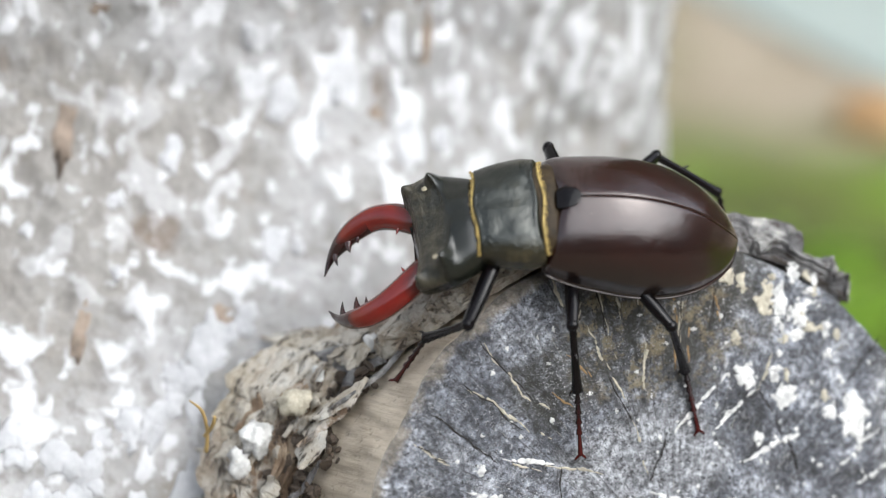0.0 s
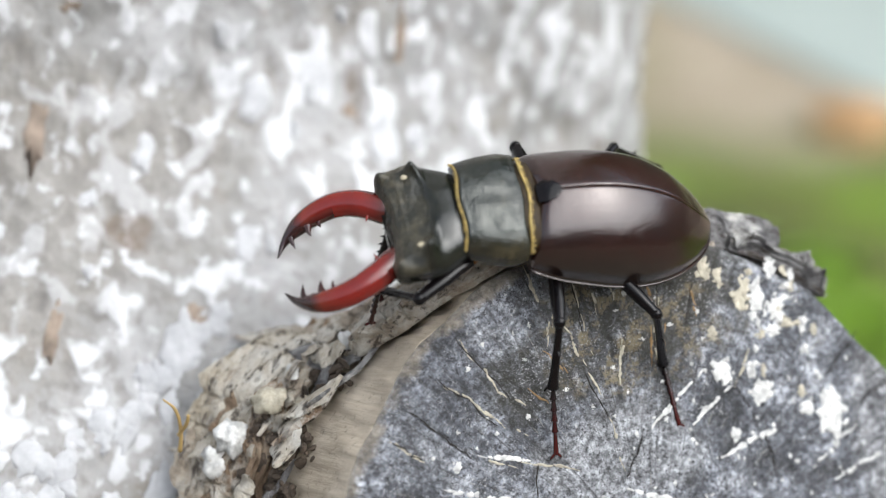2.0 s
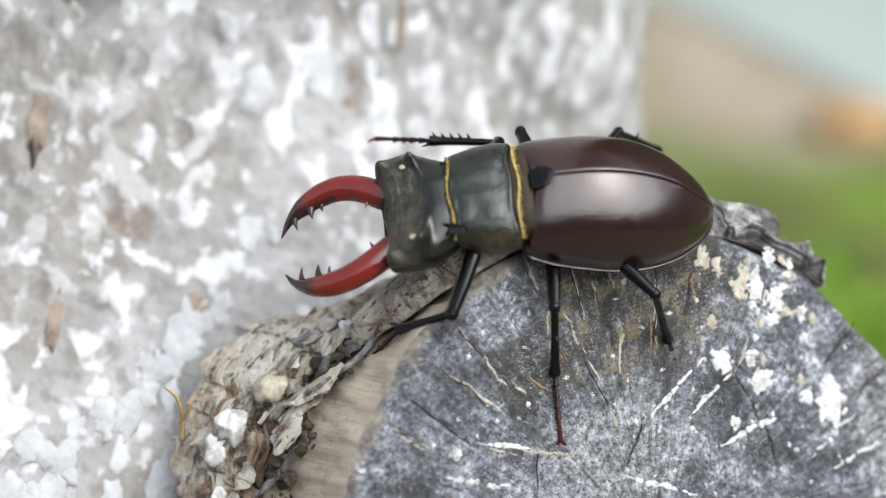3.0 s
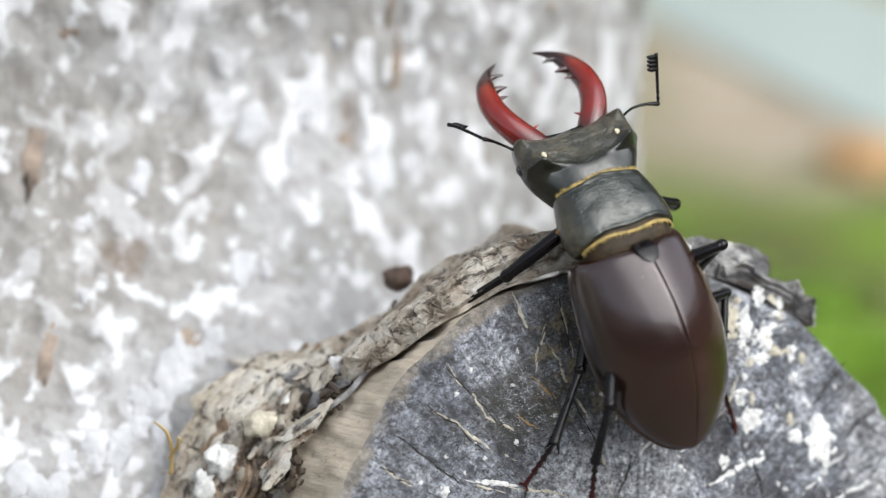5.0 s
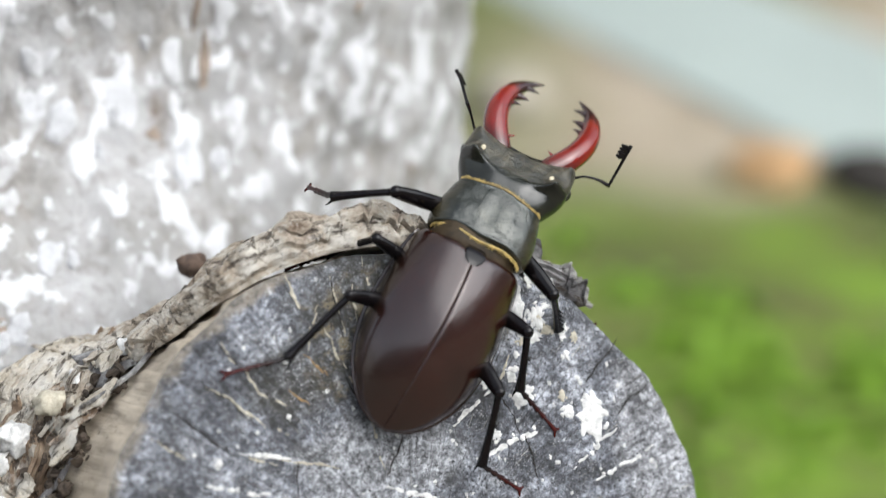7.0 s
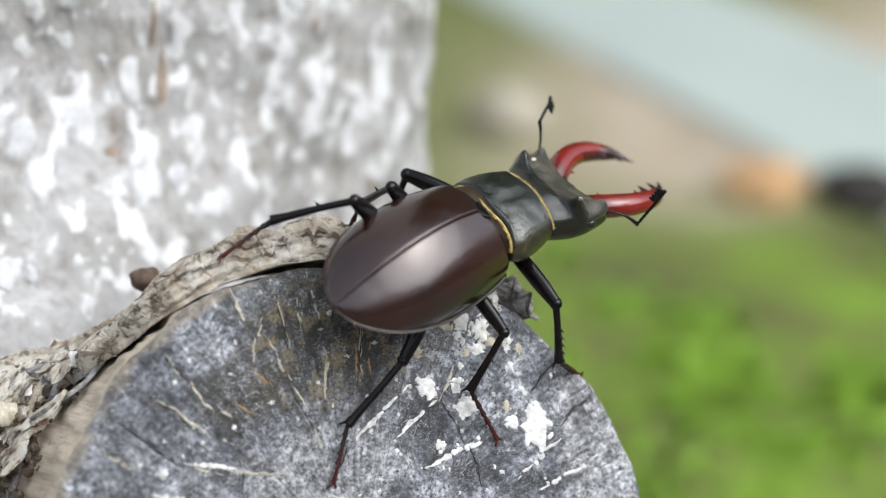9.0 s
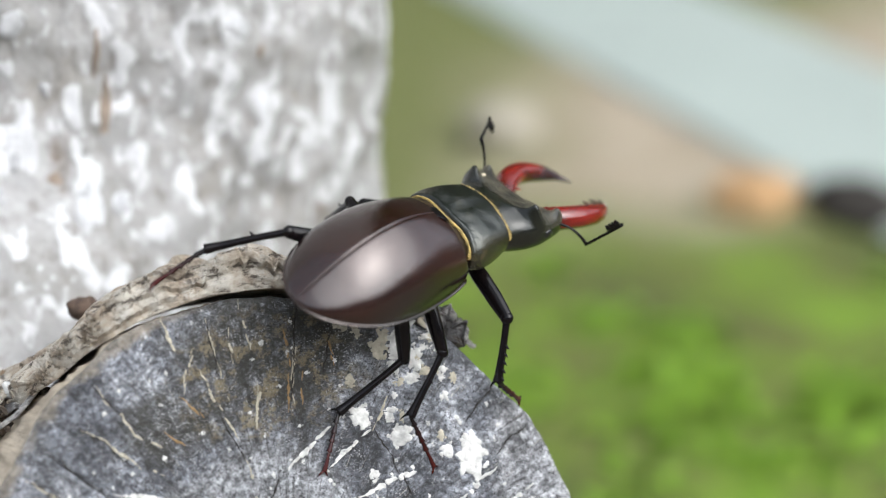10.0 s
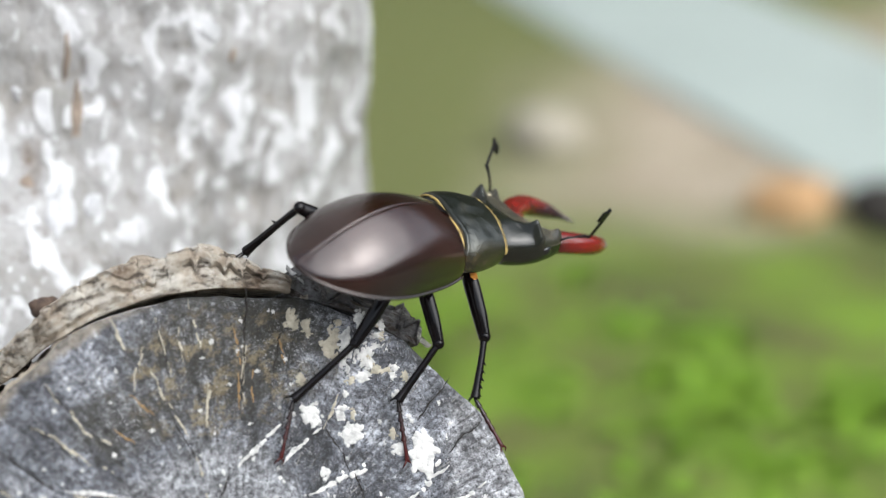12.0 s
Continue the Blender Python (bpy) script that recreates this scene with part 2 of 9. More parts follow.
def make_bark_mat(name="grey_brown_bark", low=(0.12, 0.082, 0.052), mid=(0.36, 0.305, 0.24), high=(0.53, 0.50, 0.44)):
    n = Nodes(name)
    blot = n.noise(130, 6, 0.68)
    x, y, z = n.xyz()
    rad = n.math("SQRT", n.math("ADD", n.math("MULTIPLY", x, x), n.math("MULTIPLY", y, y)))
    fine = n.noise(1, 6, 0.7, vec=n.join(n.math("MULTIPLY", n.math("ARCTAN2", y, x), 12.0), n.math("MULTIPLY", rad, 650.0), n.math("MULTIPLY", z, 650.0)))
    col = n.ramp(blot, (0.34, low), (0.48, mid), (0.62, high))
    # crevice shade put into the colour where the fine relief is low
    col = n.mix(n.ramp(fine, (0.39, 0.9), (0.465, 0.0)), col, (0.045, 0.032, 0.023))
    wash = n.math("MULTIPLY", n.ramp(n.noise(160, 5, 0.7), (0.55, 0.0), (0.64, 0.8)), n.ramp(fine, (0.4, 0.3), (0.6, 1.0)))
    col = n.mix(wash, col, (0.62, 0.60, 0.55))
    return n.done(col, 0.88, [(fine, 0.8, 0.0016), (blot, 0.5, 0.002), (n.noise(2200, 4, 0.7), 0.5, 0.0006)])


def make_wash_mat():
    n = Nodes("flaking_whitewash")
    blot = n.noise(48, 5, 0.62)
    tall = n.vec((1, 1, 0.72))
    dabs = n.noise(165, 2.0, 0.45, vec=tall, distort=0.25)
    small = n.noise(270, 2.5, 0.5, vec=tall)
    fine = n.noise(520, 6, 0.7)
    col = n.ramp(blot, (0.32, (0.23, 0.223, 0.21)), (0.50, (0.315, 0.308, 0.30)), (0.70, (0.40, 0.395, 0.39)))
    earth = n.math("MULTIPLY", n.ramp(n.noise(38, 5, 0.65), (0.50, 0.0), (0.66, 0.65)), n.ramp(n.noise(210, 4, 0.65), (0.36, 0.1), (0.6, 1.0)))
    col = n.mix(earth, col, (0.185, 0.155, 0.122))
    x, y, z = n.xyz()
    run = n.math("ADD", n.math("POWER", n.math("MULTIPLY", n.math("ADD", x, 0.068), 24.0), 2.0), n.math("POWER", n.math("MULTIPLY", n.math("ADD", z, 0.002), 48.0), 2.0))
    run = n.ramp(n.math("ADD", run, n.math("MULTIPLY", n.math("SUBTRACT", n.noise(60, 6, 0.7), 0.5), 2.2)), (0.35, 0.8), (1.05, 0.0))
    col = n.mix(run, col, n.ramp(n.noise(180, 6, 0.7), (0.36, (0.135, 0.122, 0.105)), (0.6, (0.265, 0.25, 0.23))))
    col = n.mix(n.ramp(small, (0.34, 0.6), (0.46, 0.0)), col, (0.165, 0.152, 0.14))
    col = n.mix(n.ramp(fine, (0.28, 0.25), (0.46, 0.0)), col, (0.16, 0.145, 0.13))
    col = n.mix(n.math("MULTIPLY", n.ramp(dabs, (0.555, 0.0), (0.62, 1.0)), n.math("SUBTRACT", 1.0, n.math("MULTIPLY", run, 0.7))), col, (0.54, 0.54, 0.545))
    col = n.mix(n.ramp(small, (0.585, 0.0), (0.66, 0.9)), col, (0.53, 0.53, 0.535))
    holes = n.math("MULTIPLY", n.ramp(n.noise(80, 3, 0.5, vec=tall), (0.28, 0.9), (0.36, 0.0)), n.ramp(fine, (0.3, 1.0), (0.65, 0.5)))
    col = n.mix(holes, col, (0.14, 0.10, 0.07))
    return n.done(col, 0.85, [(dabs, 0.6, 0.003), (small, 0.4, 0.0018), (fine, 0.22, 0.001)])


def make_ground_mat():
    n = Nodes("soil_and_moss")
    x, y, z = n.xyz()
    blot = n.noise(9, 6, 0.6)
    fine = n.noise(140, 6, 0.7)
    soil = n.ramp(n.noise(30, 4), (0.3, (0.305, 0.252, 0.180)), (0.7, (0.43, 0.365, 0.278)))
    green = n.ramp(n.noise(16, 3, 0.5), (0.32, (0.075, 0.095, 0.022)), (0.5, (0.115, 0.160, 0.020)), (0.68, (0.150, 0.245, 0.020)))
    green = n.mix(n.ramp(n.noise(22, 4, 0.6), (0.48, 0.0), (0.64, 0.75)), green, (0.105, 0.098, 0.034))
    wob = n.math("MULTIPLY", n.math("SUBTRACT", n.noise(9, 3), 0.5), 0.12)
    bare = n.math("MULTIPLY", n.ramp(n.math("ADD", x, wob), (0.02, 0.0), (0.10, 1.0)), n.ramp(n.math("ADD", n.math("SUBTRACT", y, n.math("MULTIPLY", x, 0.6)), wob), (0.56, 1.0), (0.70, 0.0)))
    soil = n.mix(bare, (0.135, 0.150, 0.046), soil)
    edge = n.math("ADD", y, n.math("MULTIPLY", n.math("SUBTRACT", blot, 0.5), 0.20))
    edge = n.math("SUBTRACT", edge, n.math("MULTIPLY", x, 0.10))
    fac = n.ramp(edge, (0.38, 1.0), (0.47, 0.0))
    col = n.mix(fac, soil, green)
    # unseen ground in front: brown added to set the beetle's reflections and bounce
    col = n.mix(n.ramp(n.math("ADD", y, wob), (0.02, 1.0), (0.12, 0.0)), col, n.ramp(fine, (0.3, (0.13, 0.11, 0.085)), (0.7, (0.20, 0.17, 0.135))))
    return n.done(col, 0.95, [(fine, 0.6, 0.004)])


M_ELYTRA, M_SHELL, M_HEAD, M_LEG = make_elytra_mat(), make_shell_mat(), make_head_mat(), make_leg_mat()
M_TARSUS, M_MANDIBLE = make_tarsus_mat(), make_mandible_mat()
M_BELLY = make_plain("black_brown_underside", (0.012, 0.009, 0.008), 0.4)
M_FRINGE = make_plain("golden_hair_fringe", (0.34, 0.245, 0.075), 0.6, 0.7, 900)
M_NECK = make_plain("dark_neck_membrane", (0.030, 0.020, 0.009), 0.55, 0.6, 500, Specular_IOR_Level=0.2)
M_ORANGE = make_plain("orange_hair_patch", (0.62, 0.24, 0.02), 0.6, 0.3, 1200)
M_EYE = make_plain("black_eye", (0.008, 0.008, 0.009), 0.1, 0.2, 300, Specular_IOR_Level=0.8)
M_SPOT = make_plain("pale_tan_spot", (0.42, 0.37, 0.26), 0.6, 0.4, 900)
M_FACE, M_SIDE, M_BARK, M_WASH = make_face_mat(), make_side_mat(), make_bark_mat(), make_wash_mat()
M_PAINT = make_plain("white_lime_paint", (0.54, 0.535, 0.515), 0.8, 0.42, 600)
M_PAINT_OLD = make_plain("yellowed_lime_paint", (0.40, 0.365, 0.285), 0.8, 0.35, 700)
M_CRACK = make_plain("dark_crack_shade", (0.020, 0.017, 0.014), 0.9, 0.4, 500)
M_OCHRE = make_plain("ochre_resin_streak", (0.25, 0.155, 0.065), 0.7, 0.4, 700)
M_STRAW = make_plain("dry_straw", (0.42, 0.29, 0.11), 0.7, 0.3, 300)
M_BUD = make_plain("dark_brown_gall", (0.075, 0.048, 0.033), 0.8, 0.5, 700)
M_CRUMB = make_plain("dark_crumb_and_shade", (0.055, 0.040, 0.028), 0.9, 0.8, 260)
M_BROWN = make_bark_mat("brown_bark_flake", (0.10, 0.062, 0.036), (0.20, 0.135, 0.085), (0.36, 0.28, 0.20))
M_PALE = make_bark_mat("pale_bark_flake", (0.30, 0.25, 0.18), (0.47, 0.42, 0.34), (0.58, 0.55, 0.49))
M_GROUND = make_ground_mat()
M_LIME = make_plain("white_lime_flake", (0.425, 0.425, 0.43), 0.85, 0.25, 200)
M_SCAR = make_plain("brown_bark_scar", (0.235, 0.185, 0.145), 0.85, 0.5, 200)
M_BARK_DARK = make_bark_mat("dark_grey_bark", (0.035, 0.033, 0.033), (0.13, 0.125, 0.125), (0.30, 0.295, 0.29))


def make_leaf_mat(name, low, high):
    n = Nodes(name)
    return n.done(n.ramp(n.rand(), (0.0, low), (1.0, high)), 0.5)


M_LEAF = make_leaf_mat("tree_leaves", (0.035, 0.065, 0.012), (0.07, 0.13, 0.025))
M_GREENS = make_leaf_mat("weed_leaves", (0.095, 0.165, 0.014), (0.160, 0.285, 0.021))


# ---- mesh helpers (all shapes in millimetres) ----
def mesh_object(name, verts, faces, mat, smooth=True):
    me = bpy.data.meshes.new(name)
    me.from_pydata([tuple(c * MM for c in v) for v in verts], [], [tuple(f) for f in faces])
    for m in mat if isinstance(mat, list) else [mat]:
        me.materials.append(m)
    if smooth:
        me.shade_smooth()
    return new(name, me)


def part(name, shape, mat, parent, label="", smooth=True):
    """One mesh object from (verts, faces) under a thing or a part."""
    ob = mesh_object(name, shape[0], shape[1], mat, smooth)
    ob.parent = parent
    return tagged(ob, label) if label else ob


def merged(*shapes):
    verts, faces = [], []
    for v, f in shapes:
        k = len(verts)
        verts += [tuple(p) for p in v]
        faces += [[i + k for i in q] for q in f]
    return verts, faces


def moved(shape, m):
    return [tuple(m @ Vector(v)) for v in shape[0]], shape[1]


def skin(rings, caps=True, closed=True):
    """Quads between equal rings of points; the ends are closed by fans."""
    verts = [tuple(p) for r in rings for p in r]
    k, faces = len(rings[0]), []
    for i in range(len(rings) - 1):
        for j in range(k if closed else k - 1):
            a, b = i * k + j, i * k + (j + 1) % k
            faces.append([a, b, b + k, a + k])
    if caps:
        for r, flip in ((0, True), (len(rings) - 1, False)):
            c = np.mean([rings[r][j] for j in range(k)], axis=0)
            verts.append(tuple(c))
            for j in range(k):
                q = [r * k + j, r * k + (j + 1) % k, len(verts) - 1]
                faces.append(q[::-1] if flip else q)
    return verts, faces


def spline(points, count):
    """Points evenly along a smooth curve through the given ones."""
    p = np.array(points, float)
    p = np.vstack([2 * p[0] - p[1], p, 2 * p[-1] - p[-2]])
    out = []
    for s in np.linspace(0, len(p) - 3 - 1e-9, count):
        i, u = int(s), s - int(s)
        a, b, c, d = p[i : i + 4]
        out.append(0.5 * (2 * b + (c - a) * u + (2 * a - 5 * b + 4 * c - d) * u * u + (3 * b - a - 3 * c + d) * u**3))
    return np.array(out)


def tube(points, radii, sides=10, count=None, flat=(1.0, 1.0), up=(0, 0, 1)):
    """A tapered tube along a smooth curve; flat scales it across and along up."""
    count = count or 4 * len(points)
    path = spline(points, count)
    rad = np.interp(np.linspace(0, 1, count), np.linspace(0, 1, len(radii)), radii)
    rings = []
    for i in range(count):
        d = path[min(i + 1, count - 1)] - path[max(i - 1, 0)]
        d /= np.linalg.norm(d) + 1e-12
        side = np.cross(d, up)
        side /= np.linalg.norm(side) + 1e-12
        top = np.cross(side, d)
        rings.append([path[i] + rad[i] * (flat[0] * math.cos(a) * side + flat[1] * math.sin(a) * top) for a in np.linspace(0, 2 * math.pi, sides, endpoint=False)])
    return skin(rings)


def ball(center, radii, rows=8, cols=12):
    rings = []
    for i in range(1, rows):
        a = math.pi * i / rows
        rings.append([(center[0] + radii[0] * math.sin(a) * math.cos(b), center[1] + radii[1] * math.sin(a) * math.sin(b), center[2] + radii[2] * math.cos(a)) for b in np.linspace(0, 2 * math.pi, cols, endpoint=False)][::-1])
    return skin(rings)


def loft(sections, sides=40, top=None, e=0.8):
    """A body along +y: sections of (y, half width, z top, z bottom, z of the widest line). top(x, y, z) reshapes the upper half."""
    rings = []
    for y, w, zt, zb, zm in sections:
        ring = []
        for a in np.linspace(0, 2 * math.pi, sides, endpoint=False):
            c, s = math.cos(a), math.sin(a)
            x = w * math.copysign(abs(c) ** e, c)
            z = zm + (zt - zm) * abs(s) ** e if s >= 0 else zm - (zm - zb) * abs(s) ** e
            if top and s >= 0:
                y2, z = top(x, y, z)
                ring.append((x, y2, z))
            else:
                ring.append((x, y, z))
        rings.append(ring)
    return skin(rings)


def dense(sections, count):
    """Smoothly resampled sections for loft."""
    return [tuple(p) for p in spline(sections, count)]


def lump(p, scale, amount, seed=0.0):
    """Noise along a point, in millimetres."""
    return amount * noise.fractal(Vector((p[0] / scale + seed, p[1] / scale - seed, p[2] / scale + 2 * seed)), 0.9, 2.1, 4)


# ---- branch stub: its own space has z out of the cut face ----
STUB = Matrix(((0.92348, -0.13796, 0.35798, 31.96 * MM), (0.38365, 0.33209, -0.86170, -6.47 * MM), (0.0, 0.93310, 0.35961, -47.74 * MM), (0, 0, 0, 1)))
R_FACE = 49.3


def rim(a):
    """Radius of the cut face at an angle (radians)."""
    return R_FACE + 0.7 * math.sin(3 * a + 1.0) + 0.35 * math.sin(7 * a + 0.4) + 0.25 * math.sin(17 * a) + lump((20 * math.cos(a), 20 * math.sin(a), 0), 2.5, 0.35)


def side_radius(a, depth):
    """Radius of the bare wood behind the face; on the trunk's side it swells into the branch collar."""
    turn = (math.degrees(a) + 360) % 360
    swell = float(np.interp(turn, [60, 126, 146, 235, 260], [0, 0, 1, 1, 0]))
    collar = float(np.interp(depth, [0, 8, 19, 30, 45, 150], [0, 0.3, 2.2, 10.0, 20.0, 60.0]))
    return rim(a) - 0.05 * depth * (1 - swell) + swell * collar


# Drying cracks of the face: start, end, depth and width in millimetres.
CRACKS = [
    (-35.8, 30.1, -25.9, 21.0, 1.5, 0.26), (-16.2, 18.9, -17.2, 12.3, 0.9, 0.2), (0.8, 20.2, -2.5, 13.7, 1.3, 0.3), (-7.0, 30.9, -3.9, 23.2, 0.7, 0.22),
    (-30.1, 33.9, -21.6, 25.0, 0.6, 0.2), (-26.6, 39.1, -18.8, 28.7, 0.5, 0.2), (-38.4, 25.8, -33.7, 22.1, 0.6, 0.2), (33.1, 23.2, 40.2, 29.6, 1.3, 0.3),
    (37.4, 17.4, 44.6, 21.6, 1.5, 0.35), (8.4, 50.0, 7.2, 40.9, 1.0, 0.25), (7.2, 43.0, 5.0, 30.8, 0.6, 0.25), (-7.0, 46.2, -6.2, 36.2, 0.6, 0.2),
    (17.4, 24.7, 21.4, 16.7, 0.8, 0.2), (21.4, 16.7, 23.0, 9.2, 1.0, 0.22), (12.8, 41.1, 10.7, 34.6, 0.9, 0.22),
]


def face_base(x, y):
    h = lump((x, y, 0), 14, 0.5) + lump((x, y, 5), 3.0, 0.22) + lump((x, y, 9), 1.1, 0.09)
    r, a = math.hypot(x, y), math.atan2(y, x)
    return h + 0.10 * noise.noise(Vector((a * 26, r * 0.05, 3.3)))


def face_height(x, y):
    h = face_base(x, y)
    for x0, y0, x1, y1, deep, wide in CRACKS:
        dx, dy = x1 - x0, y1 - y0
        ll = math.hypot(dx, dy)
        u = ((x - x0) * dx + (y - y0) * dy) / (ll * ll)
        if -0.05 < u < 1.05:
            off = ((x - x0) * dy - (y - y0) * dx) / ll + 0.7 * noise.noise(Vector((u * ll * 0.25, x0, y0)))
            if abs(off) < 3 * wide:
                h -= 0.35 * deep * math.exp(-((off / wide) ** 2)) * max(0.0, min(1.0, 6 * min(u + 0.05, 1.05 - u)))
    return h


def build_stub():
    stub = tagged(new("branch_stub"), "sawn-off grey weathered branch stub with flaking bark and lime splashes", "branch stub")
    stub.matrix_world = STUB
    # cut face, finer towards the upper half that the light rakes
    cols, rows = 720, 120
    verts, faces = [(0, 0, face_height(0, 0))], []
    for i in range(1, rows + 1):
        t = (i / rows) ** 0.75
        for j in range(cols):
            a = 2 * math.pi * j / cols
            r = t * rim(a)
            x, y = r * math.cos(a), r * math.sin(a)
            verts.append((x, y, face_height(x, y) - 1.1 * max(0, (t - 0.965) / 0.035) ** 2))
    for j in range(cols):
        faces.append([0, 1 + j, 1 + (j + 1) % cols])
    for i in range(rows - 1):
        for j in range(cols):
            a, b = 1 + i * cols + j, 1 + i * cols + (j + 1) % cols
            faces.append([a, a + cols, b + cols, b])
    part("cut_face", (verts, faces), M_FACE, stub, "grey end grain with drying cracks")
    edge = verts[1 + (rows - 1) * cols :]
    rings = [edge]
    for d in np.r_[np.linspace(0.4, 27, 40), np.linspace(29, 60, 24), np.linspace(66, 150, 12)]:
        ring = []
        for j in range(cols):
            a = 2 * math.pi * j / cols
            r = side_radius(a, d)
            r += lump((r * math.cos(a) * 3, r * math.sin(a) * 3, d * 0.5), 9, 0.8) * min(1, d / 4)
            ring.append((r * math.cos(a), r * math.sin(a), -1.0 - d))
        rings.append(ring)
    rings = [r[::-1] for r in rings]
    part("side_wood", skin(rings[:39], caps=False), M_SIDE, stub, "bare tan wood below lost bark")
    part("collar", skin(rings[38:], caps=False), M_WASH, stub, "whitewashed swelling where the branch left the trunk")
    return stub


def bark_plate(parent, name, a0, a1, front, depth, thick, gap, seed, label="", mat=None, step=0.33, torn=1.0):
    """A ragged plate of bark lying over the side of the stub between two angles (degrees). front(a): how far behind the face it starts."""
    na, nd = max(8, int((a1 - a0) / step)), max(6, int(depth / 0.35))
    top, bot, front_face = [], [], []
    for i in range(na + 1):
        deg = a0 + (a1 - a0) * i / na
        a = radians(deg)
        tr, br = [], []
        taper = max(0.0, min(1.0, 5 * min(i, na - i) / na))
        stout = thick(deg) if callable(thick) else thick
        f0 = front(deg) + 1.6 * noise.noise(Vector((deg * 0.21, seed, 0))) + 0.3 * noise.noise(Vector((deg * 0.4, seed, 4)))
        for k in range(nd + 1):
            d = f0 + depth * k / nd
            base = side_radius(a, max(0.0, d)) - rim(a) + R_FACE + 0.5 + 0.7 * math.sin(3 * a + 1.0) + gap * (0.6 + 0.4 * noise.noise(Vector((deg * 0.1, d * 0.1, seed))))
            p = ((base * math.cos(a)), base * math.sin(a), d)
            t = stout * (0.35 + 0.65 * taper) * (1 + 0.35 * noise.noise(Vector((deg * 0.13, d * 0.16, seed + 7))))
            q = (1.4 + 1.8 * torn) * noise.noise(Vector((deg * 0.05, d * 0.20, seed + 11))) + 0.4 * torn * noise.noise(Vector((deg * 0.5, d * 0.5, seed)))
            t += 0.75 * (math.floor(q) + min(1.0, 4 * (q - math.floor(q)))) + lump((p[0] * 0.6, p[1] * 0.6, d), 5.0, 0.35 + 0.45 * torn, seed) + lump((p[0] * 0.5, p[1] * 0.5, d * 1.4), 1.6, 0.12 + 0.23 * torn, seed)
            across = abs(noise.noise(Vector((deg * 0.17, d * 0.12, seed + 3)))) / 0.05
            along = abs(noise.noise(Vector((deg * 0.07, d * 0.42, seed + 5)))) / 0.09
            t -= 1.2 * max(0.0, 1 - across) + 2.0 * max(0.0, 1 - along)
            t += 0.45 * noise.noise(Vector((deg * 0.12, d * 1.1, seed)))
            t = max(0.3, t)
            ro = base + t
            tr.append((ro * math.cos(a), ro * math.sin(a), -d))
            br.append((base * math.cos(a), base * math.sin(a), -d))
            if k == 0:
                lip = []
                for h in (0.15, 0.3, 0.45, 0.6, 0.75, 0.9):
                    dd = d + (0.9 + 0.6 * torn) * noise.noise(Vector((deg * 0.05, h * 6.0, seed + 21))) + (0.15 + 0.2 * torn) * noise.noise(Vector((deg * 0.35, h * 8.0, seed)))
                    lip.append(((base + t * h) * math.cos(a), (base + t * h) * math.sin(a), -dd))
        top.append(tr)
        bot.append(br)
        front_face.append(lip)
    rings = [t + b[::-1] + l for t, b, l in zip(top, bot, front_face)]
    return part(name, skin(rings), mat or M_BARK, parent, label, False)


def sliver(parent, name, deg, depth, lift, length, width, turn, tilt, mat, seed):
    """A thin ragged flake of loose bark lying on the collar, bent and lifted at one end."""
    a = radians(deg)
    r = side_radius(a, depth) + lift
    up = Vector((math.cos(a), math.sin(a), 0.45)).normalized()
    along = Vector((-math.sin(a), math.cos(a), 0)) * math.cos(turn) + Vector((0, 0, -1)) * math.sin(turn)
    along = (along - up * along.dot(up)).normalized() + up * tilt
    across = up.cross(along).normalized()
    c, rings = Vector((r * math.cos(a), r * math.sin(a), -depth)), []
    for i in range(15):
        u = i / 14 * 2 - 1
        w = width * max(0.12, (1 - abs(u) ** 3)) * (1 + 0.45 * noise.noise(Vector((u * 3, seed, 0))))
        mid = c + along * (length * u) + up * (0.7 * noise.noise(Vector((u * 1.5, seed, 5))) + 0.8 * u * u)
        off = 0.35 * width * noise.noise(Vector((u * 2.2, seed, 9)))
        rings.append([tuple(mid + across * (off + w * s) + up * (h * (1 - 0.5 * abs(s)) + 0.25 * noise.noise(Vector((u * 4, s * 2, seed))))) for s, h in ((-1, 0), (-0.5, 0.45), (0, 0.55), (0.5, 0.45), (1, 0), (0.5, -0.4), (-0.5, -0.4))])
    return part(name, skin(rings), mat, parent, "", False)


def crumb(cx, cy, sx, sy, turn, seed, thick=0.2, k=14):
    """A small ragged splash of dried lime lying on the cut face."""
    rings = []
    for s, lift in ((1.0, -0.15), (0.93, 0.6), (0.55, 1.0), (0.1, 1.0)):
        ring = []
        for j in range(k):
            a = 2 * math.pi * j / k
            ragged = 1 + 0.45 * noise.noise(Vector((2.0 * math.cos(a) + seed, 2.0 * math.sin(a), seed * 3))) + 0.16 * noise.noise(Vector((6 * math.cos(a), 6 * math.sin(a) + seed, 0)))
            u, v = s * ragged * sx * math.cos(a), s * ragged * sy * math.sin(a)
            x, y = cx + u * math.cos(turn) - v * math.sin(turn), cy + u * math.sin(turn) + v * math.cos(turn)
            ring.append((x, y, face_height(x, y) + thick * lift + 0.03))
        rings.append(ring)
    return skin(rings)


